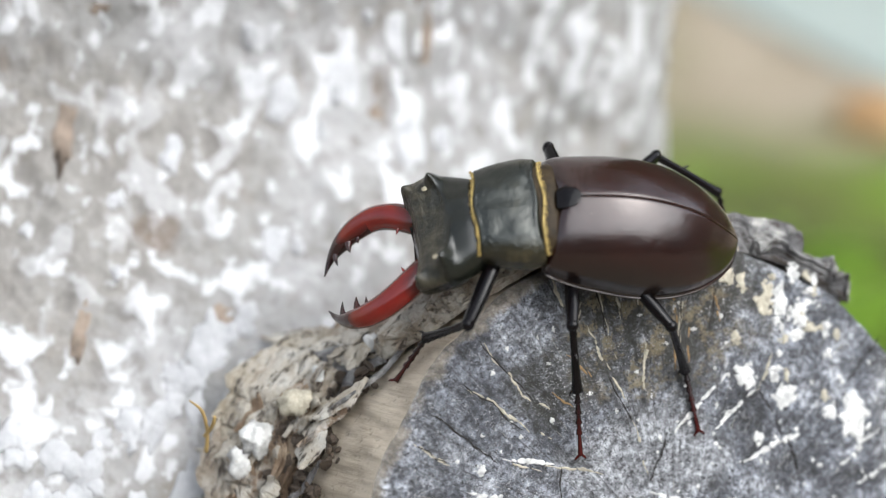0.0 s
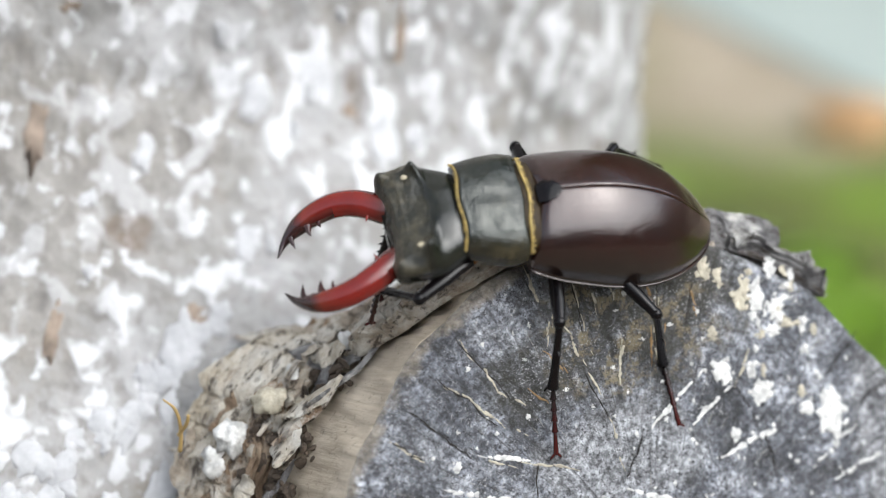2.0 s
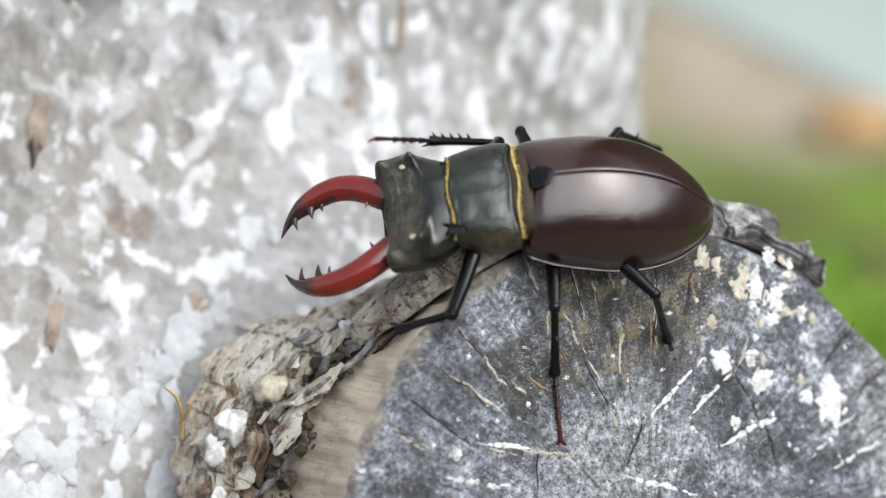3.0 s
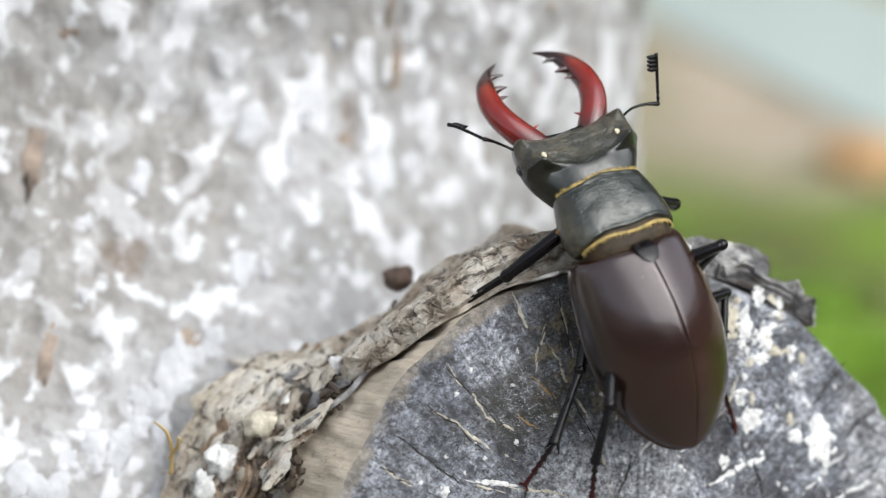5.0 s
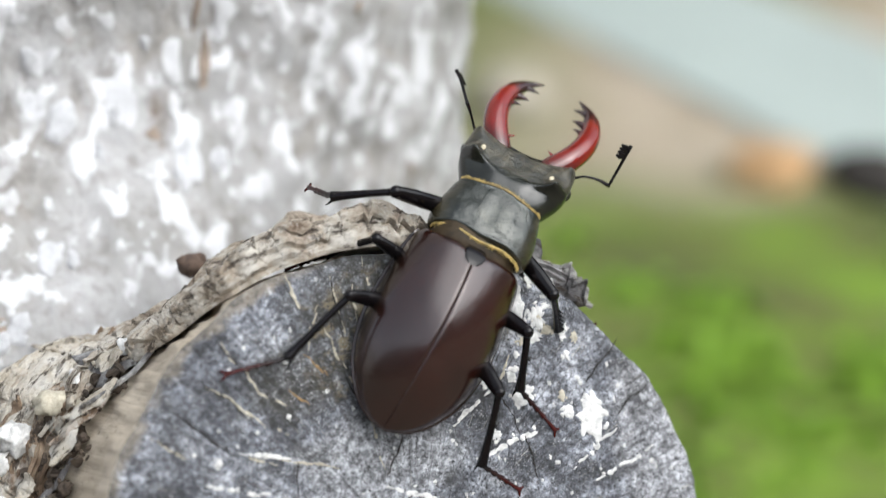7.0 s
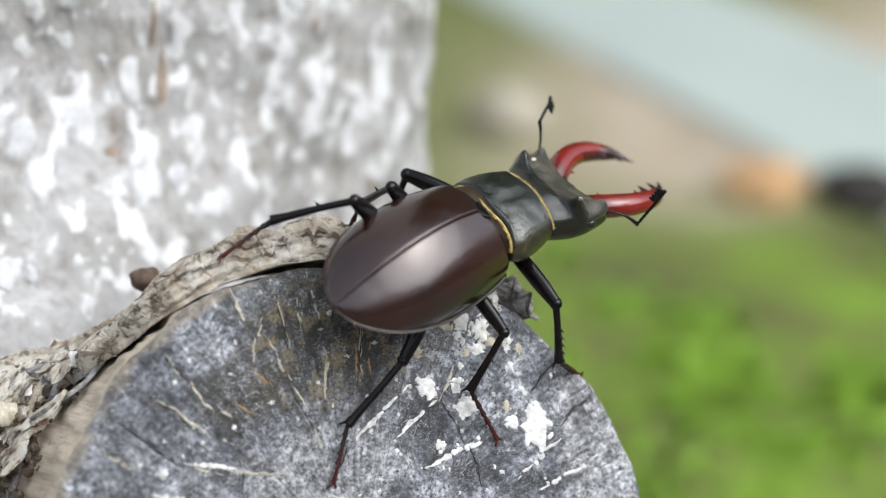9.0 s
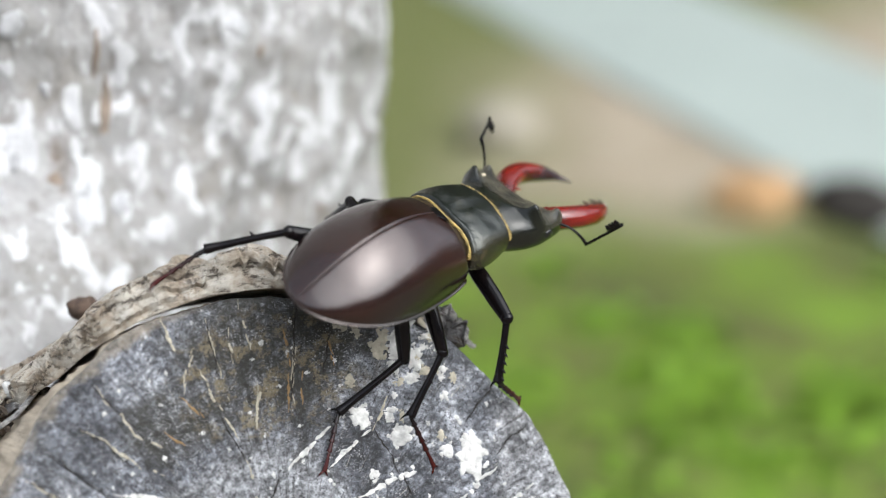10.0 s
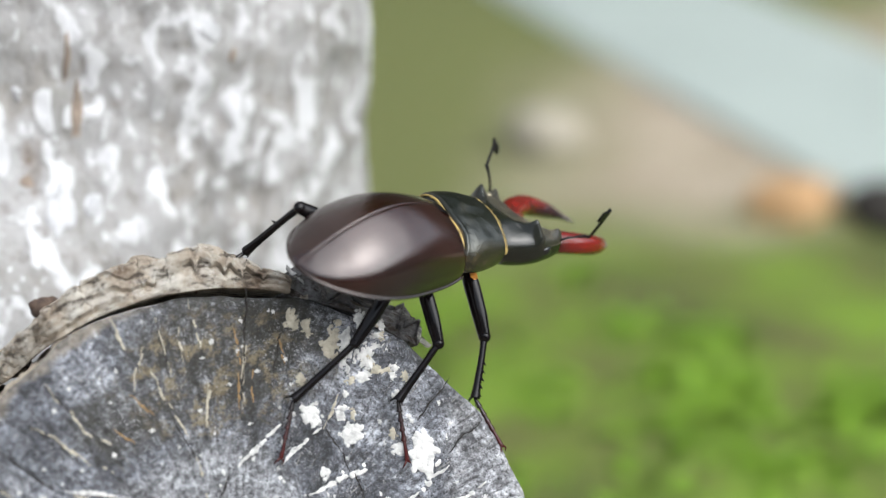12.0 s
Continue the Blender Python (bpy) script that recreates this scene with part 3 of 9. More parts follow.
def fleck(parent, name, cx, cy, sx, sy, turn, mat, seed):
    """One splash: a few overlapping ragged blobs with stray drops round them."""
    rng = random.Random(int(seed * 100))
    bits = [crumb(cx, cy, sx * 0.62, sy * 0.62, turn, seed, 0.10, 26)]
    for i in range(int(5 + 3 * (sx + sy))):
        a, r = rng.uniform(0, 6.28), rng.uniform(0.25, 1.0)
        big = rng.choice((0.16, 0.24, 0.34, 0.46)) * (1.3 - r) + 0.05
        bits.append(crumb(cx + r * sx * math.cos(a), cy + r * sy * math.sin(a), max(0.1, sx * big), max(0.1, sy * big), rng.uniform(0, 3), seed + i, 0.07))
    return tagged(part(name, merged(*bits), mat, parent), kind="stuff")


def streak(parent, name, x0, y0, x1, y1, wide, mat, seed, broken=0.25):
    """A broken line of lime or resin washed into a fine crack."""
    rng = random.Random(int(seed * 100))
    ll = math.hypot(x1 - x0, y1 - y0)
    turn, bits, s = math.atan2(y1 - y0, x1 - x0), [], 0.0
    while s < ll:
        step = rng.uniform(0.35, 1.3)
        if rng.random() > broken:
            off = 0.55 * noise.noise(Vector((s * 0.35, x0, y0))) + rng.uniform(-0.06, 0.06)
            fade = min(1.0, 0.35 + 2.2 * min(s, ll - s) / ll)
            x, y = x0 + (x1 - x0) * s / ll - off * math.sin(turn), y0 + (y1 - y0) * s / ll + off * math.cos(turn)
            bits.append(crumb(x, y, step * 0.75, wide * fade * rng.uniform(0.5, 1.3), turn + rng.uniform(-0.25, 0.25), seed + s, 0.05, 10))
        s += step
    return tagged(part(name, merged(*bits), mat, parent), kind="stuff") if bits else None


# ---- things ----
TRUNK_PLAN = spline([(20, 175), (35.5, 145), (40.5, 120), (34, 96), (19, 80), (4, 70.5), (-22, 60), (-50, 50.5), (-85, 42), (-130, 40), (-175, 58), (-205, 110), (-200, 180), (-150, 235), (-80, 250), (-20, 225)], 321)[:-1]
TRUNK_AXIS = (-85.0, 140.0)


def trunk_point(j, z):
    """A place on the trunk's surface: j runs round the plan outline. Low down its front swells into the branch collar."""
    k = len(TRUNK_PLAN)
    i, u = int(j) % k, j - int(j)
    x, y = TRUNK_PLAN[i] * (1 - u) + TRUNK_PLAN[(i + 1) % k] * u
    dx, dy = x - TRUNK_AXIS[0], y - TRUNK_AXIS[1]
    n2 = Vector((dx, dy, 0)).normalized()
    side = float(np.interp(x, [-190, -150, -20, 15], [0, 1, 1, 0])) * (1.0 if y < 110 else 0.0)
    swell = side * 0.86 * min(58.0, 0.5 * ((8 - z) + math.sqrt((8 - z) ** 2 + 60)))
    foot = 0.10 * max(0.0, (-20 - z) / 130) ** 2
    p = Vector((x + dx * foot, y + dy * foot - swell, z))
    h = lump(p, 42, 2.0, 1.0) + lump(p, 11, 1.1, 2.0) + lump((p.x * 1.6, p.y * 1.6, p.z * 0.7), 5, 0.6, 3.0)
    return p + n2 * h


def trunk_patch(parent, name, x, z, sx, sz, mat, seed, turn=0.0, thick=0.7):
    """A flake of lime or a scar on the front of the trunk, following its surface."""
    j0 = float(np.interp(-x, -TRUNK_PLAN[20:190, 0][TRUNK_PLAN[20:190, 1] < 122], np.arange(20, 190)[TRUNK_PLAN[20:190, 1] < 122]))
    per = (TRUNK_PLAN[int(j0) + 1] - TRUNK_PLAN[int(j0)])
    per = math.hypot(*per)
    rings, k = [], 26
    for s, lift in ((1.0, -0.35), (0.9, 0.15), (0.7, 0.55), (0.4, 0.9), (0.1, 1.0)):
        ring = []
        for q in range(k):
            a = 2 * math.pi * q / k
            ragged = 1 + 0.50 * noise.noise(Vector((1.6 * math.cos(a) + seed, 1.6 * math.sin(a), seed * 3))) + 0.10 * noise.noise(Vector((5 * math.cos(a), 5 * math.sin(a) + seed, 0)))
            u, v = s * ragged * sx * math.cos(a), s * ragged * sz * math.sin(a)
            u, v = u * math.cos(turn) - v * math.sin(turn), u * math.sin(turn) + v * math.cos(turn)
            p = trunk_point(j0 + u / per, z + v)
            d = (TRUNK_PLAN[(int(j0) + 1) % 320] - TRUNK_PLAN[int(j0)])
            nrm = Vector((-d[1], d[0], 0)).normalized()
            if nrm.y > 0 and abs(nrm.y) > 0.2 or (abs(nrm.y) <= 0.2 and nrm.x < 0):
                nrm.negate()
            ring.append(tuple(p + nrm * (thick * lift + 0.1)))
        rings.append(ring)
    return part(name, skin(rings), mat, parent)


def build_trunk():
    """Whitewashed trunk with lumpy surface; unseen limbs and leaves are added overhead to block sky."""
    trunk = tagged(new("tree_trunk"), "whitewashed tree trunk with flaking lime over rough bark", "tree")
    zs = np.r_[np.linspace(-150, -72, 14), np.linspace(-70, 150, 190), np.linspace(160, 1300, 24)]
    rings = [[tuple(trunk_point(j, z)) for j in range(len(TRUNK_PLAN))] for z in zs]
    part("trunk", skin([r[::-1] for r in rings]), M_WASH, trunk)
    rng = random.Random(11)
    for i in range(95):
        x, z = rng.uniform(-118, 37), rng.uniform(-48, 128)
        s = rng.choice((0.8, 1.0, 1.2, 1.4, 1.7, 2.1, 2.5))
        trunk_patch(trunk, "lime_flake", x, z, s, s * rng.uniform(0.8, 2.0), M_LIME, i * 1.37, rng.uniform(-0.4, 0.4), rng.uniform(0.45, 0.7))
    for i, (x, z, s) in enumerate(((-41, -27, 4.0), (-46, -31, 5), (-51, -35, 5.5), (-57, -39, 6), (-63, -43, 5), (-37, -23, 2.4), (-70, -36, 5))):
        for k in range(9):
            r = rng.uniform(0.5, 2.4)
            trunk_patch(trunk, "lime_flake", x + rng.gauss(0, s * 0.6), z + rng.gauss(0, s * 0.5), r, r * rng.uniform(0.7, 1.5), M_LIME, 300 + i * 2.3 + k * 7.1, rng.uniform(-1, 1), rng.uniform(0.3, 0.6))
    for i, (x, z, sx, sz) in enumerate(((-5.3, 14, 1.1, 5.5), (-6.5, 24, 0.6, 5.0), (-64, 5, 1.6, 5.5), (-60, -21, 1.3, 4.0), (-38.5, -21.5, 2.2, 1.6), (-58, 24, 1.8, 1.0), (-14, 3, 1.2, 1.2), (20, 20, 0.8, 1.4))):
        trunk_patch(trunk, "bark_scar", x, z, sx, sz, M_SCAR, 500 + i * 3.1, 0.12, 0.25)
    # unseen limbs and leaves, added to darken the sky behind the trunk
    limbs = [[(-60, 150, 1200), (-250, 500, 1500), (-500, 1100, 1750)], [(-90, 150, 1200), (100, 700, 1550), (300, 1500, 1700)], [(-80, 140, 1200), (-100, 250, 1600), (-60, 500, 2100)], [(-70, 140, 1250), (-600, 400, 1500), (-1300, 900, 1700)]]
    for pts in limbs:
        part("limb", tube(pts, [75, 50, 22], 10, 14), M_BARK, trunk, "unseen brown limb added overhead")
    verts, faces = [], []
    for i in range(5200):
        c = Vector((rng.gauss(-0.9, 0.7) * 1000, 600 + abs(rng.gauss(0.5, 0.75)) * 1000, 800 + rng.random() ** 0.8 * 1500))
        a, e2 = Vector((rng.gauss(0, 1), rng.gauss(0, 1), rng.gauss(0, 1))).normalized(), Vector((rng.gauss(0, 1), rng.gauss(0, 1), rng.gauss(0, 1)))
        e2 = a.cross(e2).normalized()
        w, l, k = rng.uniform(30, 55), rng.uniform(55, 95), len(verts)
        bend = a.cross(e2) * 12
        verts += [tuple(c - a * l), tuple(c - e2 * w + bend), tuple(c + a * l), tuple(c + e2 * w + bend)]
        faces += [[k, k + 1, k + 2], [k, k + 2, k + 3]]
    sky_block_crown = part("sky_block_crown", (verts, faces), M_LEAF, trunk, "unseen green leaves added overhead to block the sky", False)
    tagged(sky_block_crown, kind="stuff")
    return trunk


def build_ground():
    xs = np.r_[-60000, -9000, -2500, np.linspace(-900, 1600, 110), 5000, 14000, 60000]
    ys = np.r_[-60000, -9000, -2500, np.linspace(-500, 2300, 120), 6000, 16000, 60000]
    verts = []
    for y in ys:
        for x in xs:
            near = 1.0 if abs(x) < 2000 and -700 < y < 2500 else 0.0
            verts.append((x, y, GROUND_Z + near * (lump((x, y, 0), 190, 1.0) + lump((x, y, 7), 45, 0.7))))
    k = len(xs)
    faces = [[i * k + j, i * k + j + 1, (i + 1) * k + j + 1, (i + 1) * k + j] for i in range(len(ys) - 1) for j in range(k - 1)]
    ob = mesh_object("ground", verts, faces, M_GROUND)
    return tagged(ob, "bare earth and green moss below the tree", "ground", kind="structure")


def build_wall(name, x, y, length, turn, high=820, mat=None, label=""):
    """Plain wall added out of view behind and beside to shape light, with a coping course."""
    rings = []
    for s in np.linspace(-length / 2, length / 2, 12):
        rings.append([(s, -60, 0), (s, 60, 0), (s, 60, high), (s, 85, high + 5), (s, 85, high + 50), (s, -85, high + 50), (s, -85, high + 5), (s, -60, high)])
    ob = mesh_object(name, *skin([r[::-1] for r in rings]), mat or M_WALL, False)
    ob.matrix_world = pose(x * MM, y * MM, (GROUND_Z - 30) * MM, 0, 0, turn)
    return tagged(ob, label or "plain pale wall with a flat coping, added out of view to reflect light", "wall", kind="structure")


GROUND_Z = -135.0
# added unseen pale walls that throw light onto the beetle's flanks
M_WALL = make_plain("pale_reflector_wall", (0.50, 0.50, 0.48), 0.9, 0.15, 12)
build_wall("reflector_south", 0, -2100, 5200, 0)
build_wall("reflector_east", 2600, 200, 4500, 90)
build_wall("reflector_west", -2600, 200, 4500, 90)
# added unseen dark wall: blocks the low northern sky in the beetle's reflections
M_WALL_DARK = make_plain("dark_sky_block", (0.045, 0.045, 0.036), 0.9, 0.35, 12)
build_wall("sky_block_north", 0, 2500, 5200, 0, 2500, M_WALL_DARK, "tall dark wall added out of view to block the northern sky")
build_ground()
trunk = build_trunk()
stub = build_stub()


def strip_front(deg):
    return float(np.interp(deg, [55, 74, 104, 116, 128, 140, 220], [0.9, -0.1, -0.1, 1.6, 11.0, 24.0, 28.0]))


bark_plate(stub, "bark_strip", 72, 138, strip_front, 22, lambda d: float(np.interp(d, [72, 104, 118, 138], [5.8, 5.6, 3.6, 2.8])), 0.9, 3.1, "loose strip of grey bark curling off the rim", step=0.25, torn=0.5)
for i, (a0, a1, fr, dep, th) in enumerate(((120, 150, 20, 8, 3.6), (130, 156, 22, 8, 3.2), (138, 172, 20, 6, 2.6), (150, 186, 22, 7, 3.0), (160, 200, 19, 6, 2.8), (170, 215, 22, 8, 3.2))):
    bark_plate(stub, "bark_plate", a0, a1, (lambda d, f=fr + 2.5, m=(a0 + a1) / 2: f + 0.012 * (d - m) ** 2 * 0.3), dep, th, 0.5 + 1.6 * (i % 2), 8.4 + 5.3 * i, "thick broken grey-brown bark", (M_BARK, M_PALE, M_BROWN, M_BARK, M_PALE, M_BARK)[i], torn=0.7)
bark_plate(stub, "bark_fragment", 47, 66, lambda d: 0.5 + 0.02 * abs(d - 56), 9, 3.2, 0.3, 14.2, "dark splintered bark remnant", M_BARK_DARK, torn=0.3)
bark_plate(stub, "bark_fragment", 54, 73, lambda d: 2.0, 14, 5.2, 0.5, 21.7, "dark splintered bark remnant", M_BARK_DARK, torn=0.3)
bark_plate(stub, "bark_fragment", 45, 53, lambda d: 1.0, 6, 4.6, 0.8, 33.7, "dark splintered bark remnant", M_BARK_DARK, torn=0.4)
lime = tube([(r * math.cos(radians(d)), r * math.sin(radians(d)), -0.6 + 0.3 * math.sin(d)) for d, r in ((77, 50.0), (80, 50.3), (84, 50.5), (88, 50.4), (91, 50.2))], [0.1, 0.3, 0.42, 0.3, 0.1], 8, 40)
part("lime_streak", lime, M_PAINT_OLD, stub)
for i, (x, y, z, s) in enumerate(((-54, 28, -27, 3.2), (-57, 25, -28, 2.4), (-35.5, 39, -22, 2.2), (-49, 33, -22.5, 2.6), (-58, 18, -27, 1.6), (-44, 36, -25, 1.4))):
    chip = ball((0, 0, 0), (s, s * 0.8, s * 0.4), 12, 20)
    m = Matrix.Translation((x, y, z + 2.0)) @ pose(0, 0, 0, 20 * math.sin(i * 3), 25 * math.cos(i * 2), 60 * i)
    part("lime_chip", ([tuple(m @ (Vector(v) * (1 + lump(v, 1.2, 0.55, i)))) for v in chip[0]], chip[1]), M_PAINT if i != 3 else M_PAINT_OLD, stub, "white lime chip caught in the bark")

FLECKS = [(23.4, 37.2, 1.4, 3.3, 0), (26.3, 34.5, 1.2, 2.9, 0), (21.4, 38.8, 1.0, 2.3, 1), (14.9, 33.4, 0.9, 1.6, 1), (15.7, 27.2, 1.7, 2.4, 0), (22.0, 22.8, 2.2, 2.2, 0), (16.8, 17.6, 1.2, 0.9, 0), (33.4, 17.8, 2.5, 4.3, 0), (-28.8, 20.6, 0.7, 1.2, 0)]
FLECKS += [(-25.1, 34.3, 0.5, 0.5, 0), (-22.2, 24.3, 0.4, 0.4, 0), (20.9, 27.3, 1.2, 0.7, 0), (26.0, 35.2, 1.2, 1.8, 0), (20.2, 37.4, 1.6, 2.2, 1), (14.9, 42.6, 1.2, 2.2, 1), (17.2, 41.2, 0.9, 1.9, 1)]
for i, (x, y, sx, sy, old) in enumerate(FLECKS):
    fleck(stub, "lime_splash", x, y, sx, sy, 0.3 * math.sin(i * 2.1), M_PAINT_OLD if old else M_PAINT, 1.7 * i + 0.3)
for i in range(26):
    rng = random.Random(1500 + i)
    fleck(stub, "lime_splash", rng.gauss(26, 5), rng.gauss(31, 6), rng.uniform(0.4, 1.7), rng.uniform(0.4, 1.7), rng.uniform(0, 3), rng.choice((M_PAINT, M_PAINT, M_PAINT_OLD)), 3.1 * i + 400)
for i in range(150):
    rng = random.Random(900 + i)
    a, r = rng.uniform(0.15, 2.9), rng.uniform(12, 47)
    FLECKS_SMALL = (r * math.cos(a), r * math.sin(a))
    if rng.random() < (0.85 if a < 1.35 else 0.3):
        fleck(stub, "lime_drop", *FLECKS_SMALL, rng.uniform(0.14, 0.6), rng.uniform(0.14, 0.6), a, M_PAINT, 700 + i)
WHITE_STREAKS = [(33.0, 7.4, 43.4, 11.0), (-3.2, 12.9, 8.4, 7.7), (2.4, 20.9, 12.1, 27.6), (9.8, 20.2, 17.1, 24.7), (12.7, 14.5, 25.3, 17.1), (29.3, 10.0, 36.9, 15.1), (-24.9, 21.4, -17.1, 19.2), (-30.9, 17.5, -20.6, 14.4)]
for i, row in enumerate(WHITE_STREAKS):
    streak(stub, "lime_streak", *row, 0.42, M_PAINT, 40.0 + i * 1.3)
FINE_STREAKS = [(-7.2, 46.1, -6.4, 39.9), (-6.0, 38.8, -5.2, 33.2), (-9.1, 38.1, -7.0, 32.4), (-7.0, 32.4, -5.0, 27.0), (-3.9, 23.1, -2.8, 15.8), (-1.2, 47.9, -0.4, 38.5), (0.2, 35.1, -1.5, 28.2), (-3.8, 43.9, -3.7, 39.5), (-14.2, 47.1, -12.3, 41.4), (-25.5, 38.0, -20.7, 30.2)]
FINE_STREAKS += [(-20.7, 30.2, -16.6, 27.9), (-29.5, 33.3, -20.9, 24.9), (-19.3, 24.6, -17.3, 23.2), (-24.8, 21.2, -20.2, 18.8), (-18.4, 19.6, -10.6, 16.6), (-10.0, 42.1, -12.1, 35.9), (7.2, 43.0, 5.0, 30.8), (-0.3, 34.8, -1.4, 27.7), (-38.4, 25.8, -33.7, 22.1), (20.6, 29.4, 17.4, 24.7)]
for i, row in enumerate(FINE_STREAKS):
    streak(stub, "pale_crack", *row, 0.23, M_PAINT_OLD, 90.0 + i * 1.7, 0.3)

for i in range(46):
    rng = random.Random(60 + i)
    mat = rng.choice((M_BARK, M_BARK, M_PALE, M_PALE, M_BROWN, M_BROWN, M_BARK_DARK))
    deg = rng.uniform(120, 205)
    sliver(stub, "bark_flake", deg, rng.uniform(17, 31), rng.uniform(1.5, 4.0), rng.uniform(2.0, 6.5), rng.uniform(0.7, 2.4), rng.gauss(0.4, 0.7), rng.uniform(-0.1, 0.35), mat, 3.7 * i)
for i in range(16):
    rng = random.Random(260 + i)
    sliver(stub, "bark_flake", rng.uniform(44, 70), rng.uniform(1.0, 9.0), rng.uniform(0.8, 4.8), rng.uniform(1.6, 4.5), rng.uniform(0.5, 1.6), rng.gauss(0.2, 0.6), rng.uniform(-0.2, 0.35), rng.choice((M_BARK_DARK, M_BARK_DARK, M_BARK_DARK, M_BARK, M_PAINT)), 5.1 * i)
for i, (deg, dep, lift, ln, wd, tn, mat) in enumerate(((146, 17, 2.6, 6.5, 1.1, 0.35, M_BROWN), (143, 16, 3.2, 5.0, 1.5, 0.5, M_PALE), (151, 18, 3.0, 4.5, 2.6, -0.3, M_PALE), (137, 15, 1.5, 8.0, 0.6, 0.2, M_BARK_DARK), (158, 19, 2.5, 5.0, 0.7, 0.5, M_BARK_DARK))):
    sliver(stub, "bark_flake", deg, dep, lift, ln, wd, tn, 0.2, mat, 200 + 2.9 * i)

# crumbs in the crevice, their dark colour also standing in for its shade
rng, bits = random.Random(77), []
for i in range(420):
    a, d = radians(rng.uniform(128, 205)), rng.gauss(21.5, 3.2)
    r, q = side_radius(a, d) + rng.uniform(-0.2, 3.2), rng.uniform(0.35, 1.5)
    lumpy = ball((0, 0, 0), (q, q * rng.uniform(0.5, 1.0), q * rng.uniform(0.4, 0.9)), 5, 7)
    m = Matrix.Translation((r * math.cos(a), r * math.sin(a), -d - 1.0)) @ pose(0, 0, 0, rng.uniform(0, 180), rng.uniform(0, 180), rng.uniform(0, 180))
    bits.append(([tuple(m @ (Vector(v) * (1 + 0.5 * noise.noise(Vector(v) * 1.7 + Vector((i, 0, 0)))))) for v in lumpy[0]], lumpy[1]))
tagged(part("crumbled_bark", merged(*bits), M_CRUMB, stub, "dark crumbled bark and soil, coloured to carry the crevice's shade too", False), kind="stuff")

# dark tubes give the cracks their inner shade by colour; the grooves stay shallow
for i, (x0, y0, x1, y1, deep, wide) in enumerate(CRACKS):
    dx, dy = x1 - x0, y1 - y0
    ll = math.hypot(dx, dy)
    pts = []
    for u in np.linspace(0.02, 0.98, max(6, int(ll * 2))):
        off = -0.7 * noise.noise(Vector((u * ll * 0.25, x0, y0))) + 0.22 * noise.noise(Vector((u * ll * 1.1, x0, 3.0))) + 0.10 * noise.noise(Vector((u * ll * 3.0, y0, 3.0)))
        x, y = x0 + dx * u + off * dy / ll, y0 + dy * u - off * dx / ll
        pts.append((x, y, face_base(x, y) - 0.04))
    part("crack", tube(pts, [0.03, 0.13, 0.07, 0.16, 0.09, 0.05, 0.14, 0.06, 0.10, 0.02], 8, len(pts) * 2, (1.0, 0.45)), M_CRACK, stub, "dark drying crack")

for i, row in enumerate(((5.6, 43.0, 5.2, 36.5), (4.8, 35.5, 4.0, 30.5), (7.4, 36.5, 6.6, 31.0), (-12.4, 34.5, -9.5, 31.0), (12.0, 40.5, 12.8, 36.0), (-16.0, 29.5, -13.0, 27.0))):
    streak(stub, "resin_streak", *row, 0.20, M_OCHRE, 140.0 + i * 2.3, 0.4)

for i, pts in enumerate(([(-39, 4, -33), (-38.6, 3, -29), (-39.2, 2.6, -25.5), (-41.0, 2.4, -23.6)], [(-39.0, 3.4, -30), (-37.6, 2.0, -27.5), (-37.2, 1.4, -25.8)])):
    ob = mesh_object("straw", *tube(pts, [0.34, 0.3, 0.26, 0.12][: len(pts)], 7, 20), M_STRAW)
    tagged(ob, "dry yellow straw stalk caught in the bark", "straw", group="straw stalks in the bark")

knob = merged(ball((-5.0, 27.2, -14.8), (8.0, 5.0, 4.6), 20, 28), ball((-11.0, 26.2, -16.6), (7.0, 4.6, 4.2), 18, 24), ball((1.0, 27.5, -14.8), (5.0, 3.8, 3.6), 16, 20))
knob = ([tuple(Vector(v) + Vector((lump(v, 4.0, 0.9), lump((v[2], v[0], v[1]), 3.0, 0.8), lump((v[1], v[2], v[0]), 3.5, 1.0)))) for v in knob[0]], knob[1])
part("bark_knob", knob, M_BARK, stub, "knobbly weathered bark swelling")

gall = merged(ball((0, 0, 0), (2.4, 2.2, 2.0), 10, 14), ball((1.4, 0.6, 0.9), (1.2, 1.2, 1.0)), ball((-1.2, -0.6, 0.8), (1.3, 1.1, 1.1)))
ob = part("gall", ([tuple(Vector(v) * (1 + lump(v, 1.0, 0.12))) for v in gall[0]], gall[1]), M_BUD, None)
ob.matrix_world = Matrix.Translation(Vector((-5.0, 27.6, -10.4)) * MM)
tagged(ob, "small dark brown bud gall stuck on the bark", "gall")


# ---- background, far out of focus ----
def build_board():
    rings = [[(x, -57 + math.sin(x * 0.011), 0), (x, 57, 0), (x, 55, 1.6), (x, 51, 2.5), (x, -51, 2.5), (x, -55, 1.6)] for x in np.linspace(-330, 330, 40)]
    ob = mesh_object("board", *skin(rings), make_plain("pale_green_grey_paint", (0.365, 0.415, 0.385), 0.7, 0.06, 14), False)
    return tagged(ob, "pale green-grey painted board lying on bare earth", "board")


board = build_board()
# far end on the ground, near end a little raised
far, near = Vector((53, 755, -131.5)) * MM, Vector((189, 420, -131)) * MM
run = (near - far).normalized()
flat = Vector((-run.y, run.x, 0)).normalized()
lean = Matrix((run, flat, run.cross(flat))).transposed().to_4x4()
lean.translation = far.lerp(near, 0.5) + flat * 56 * MM - run.cross(flat) * 2.5 * MM
board.matrix_world = lean


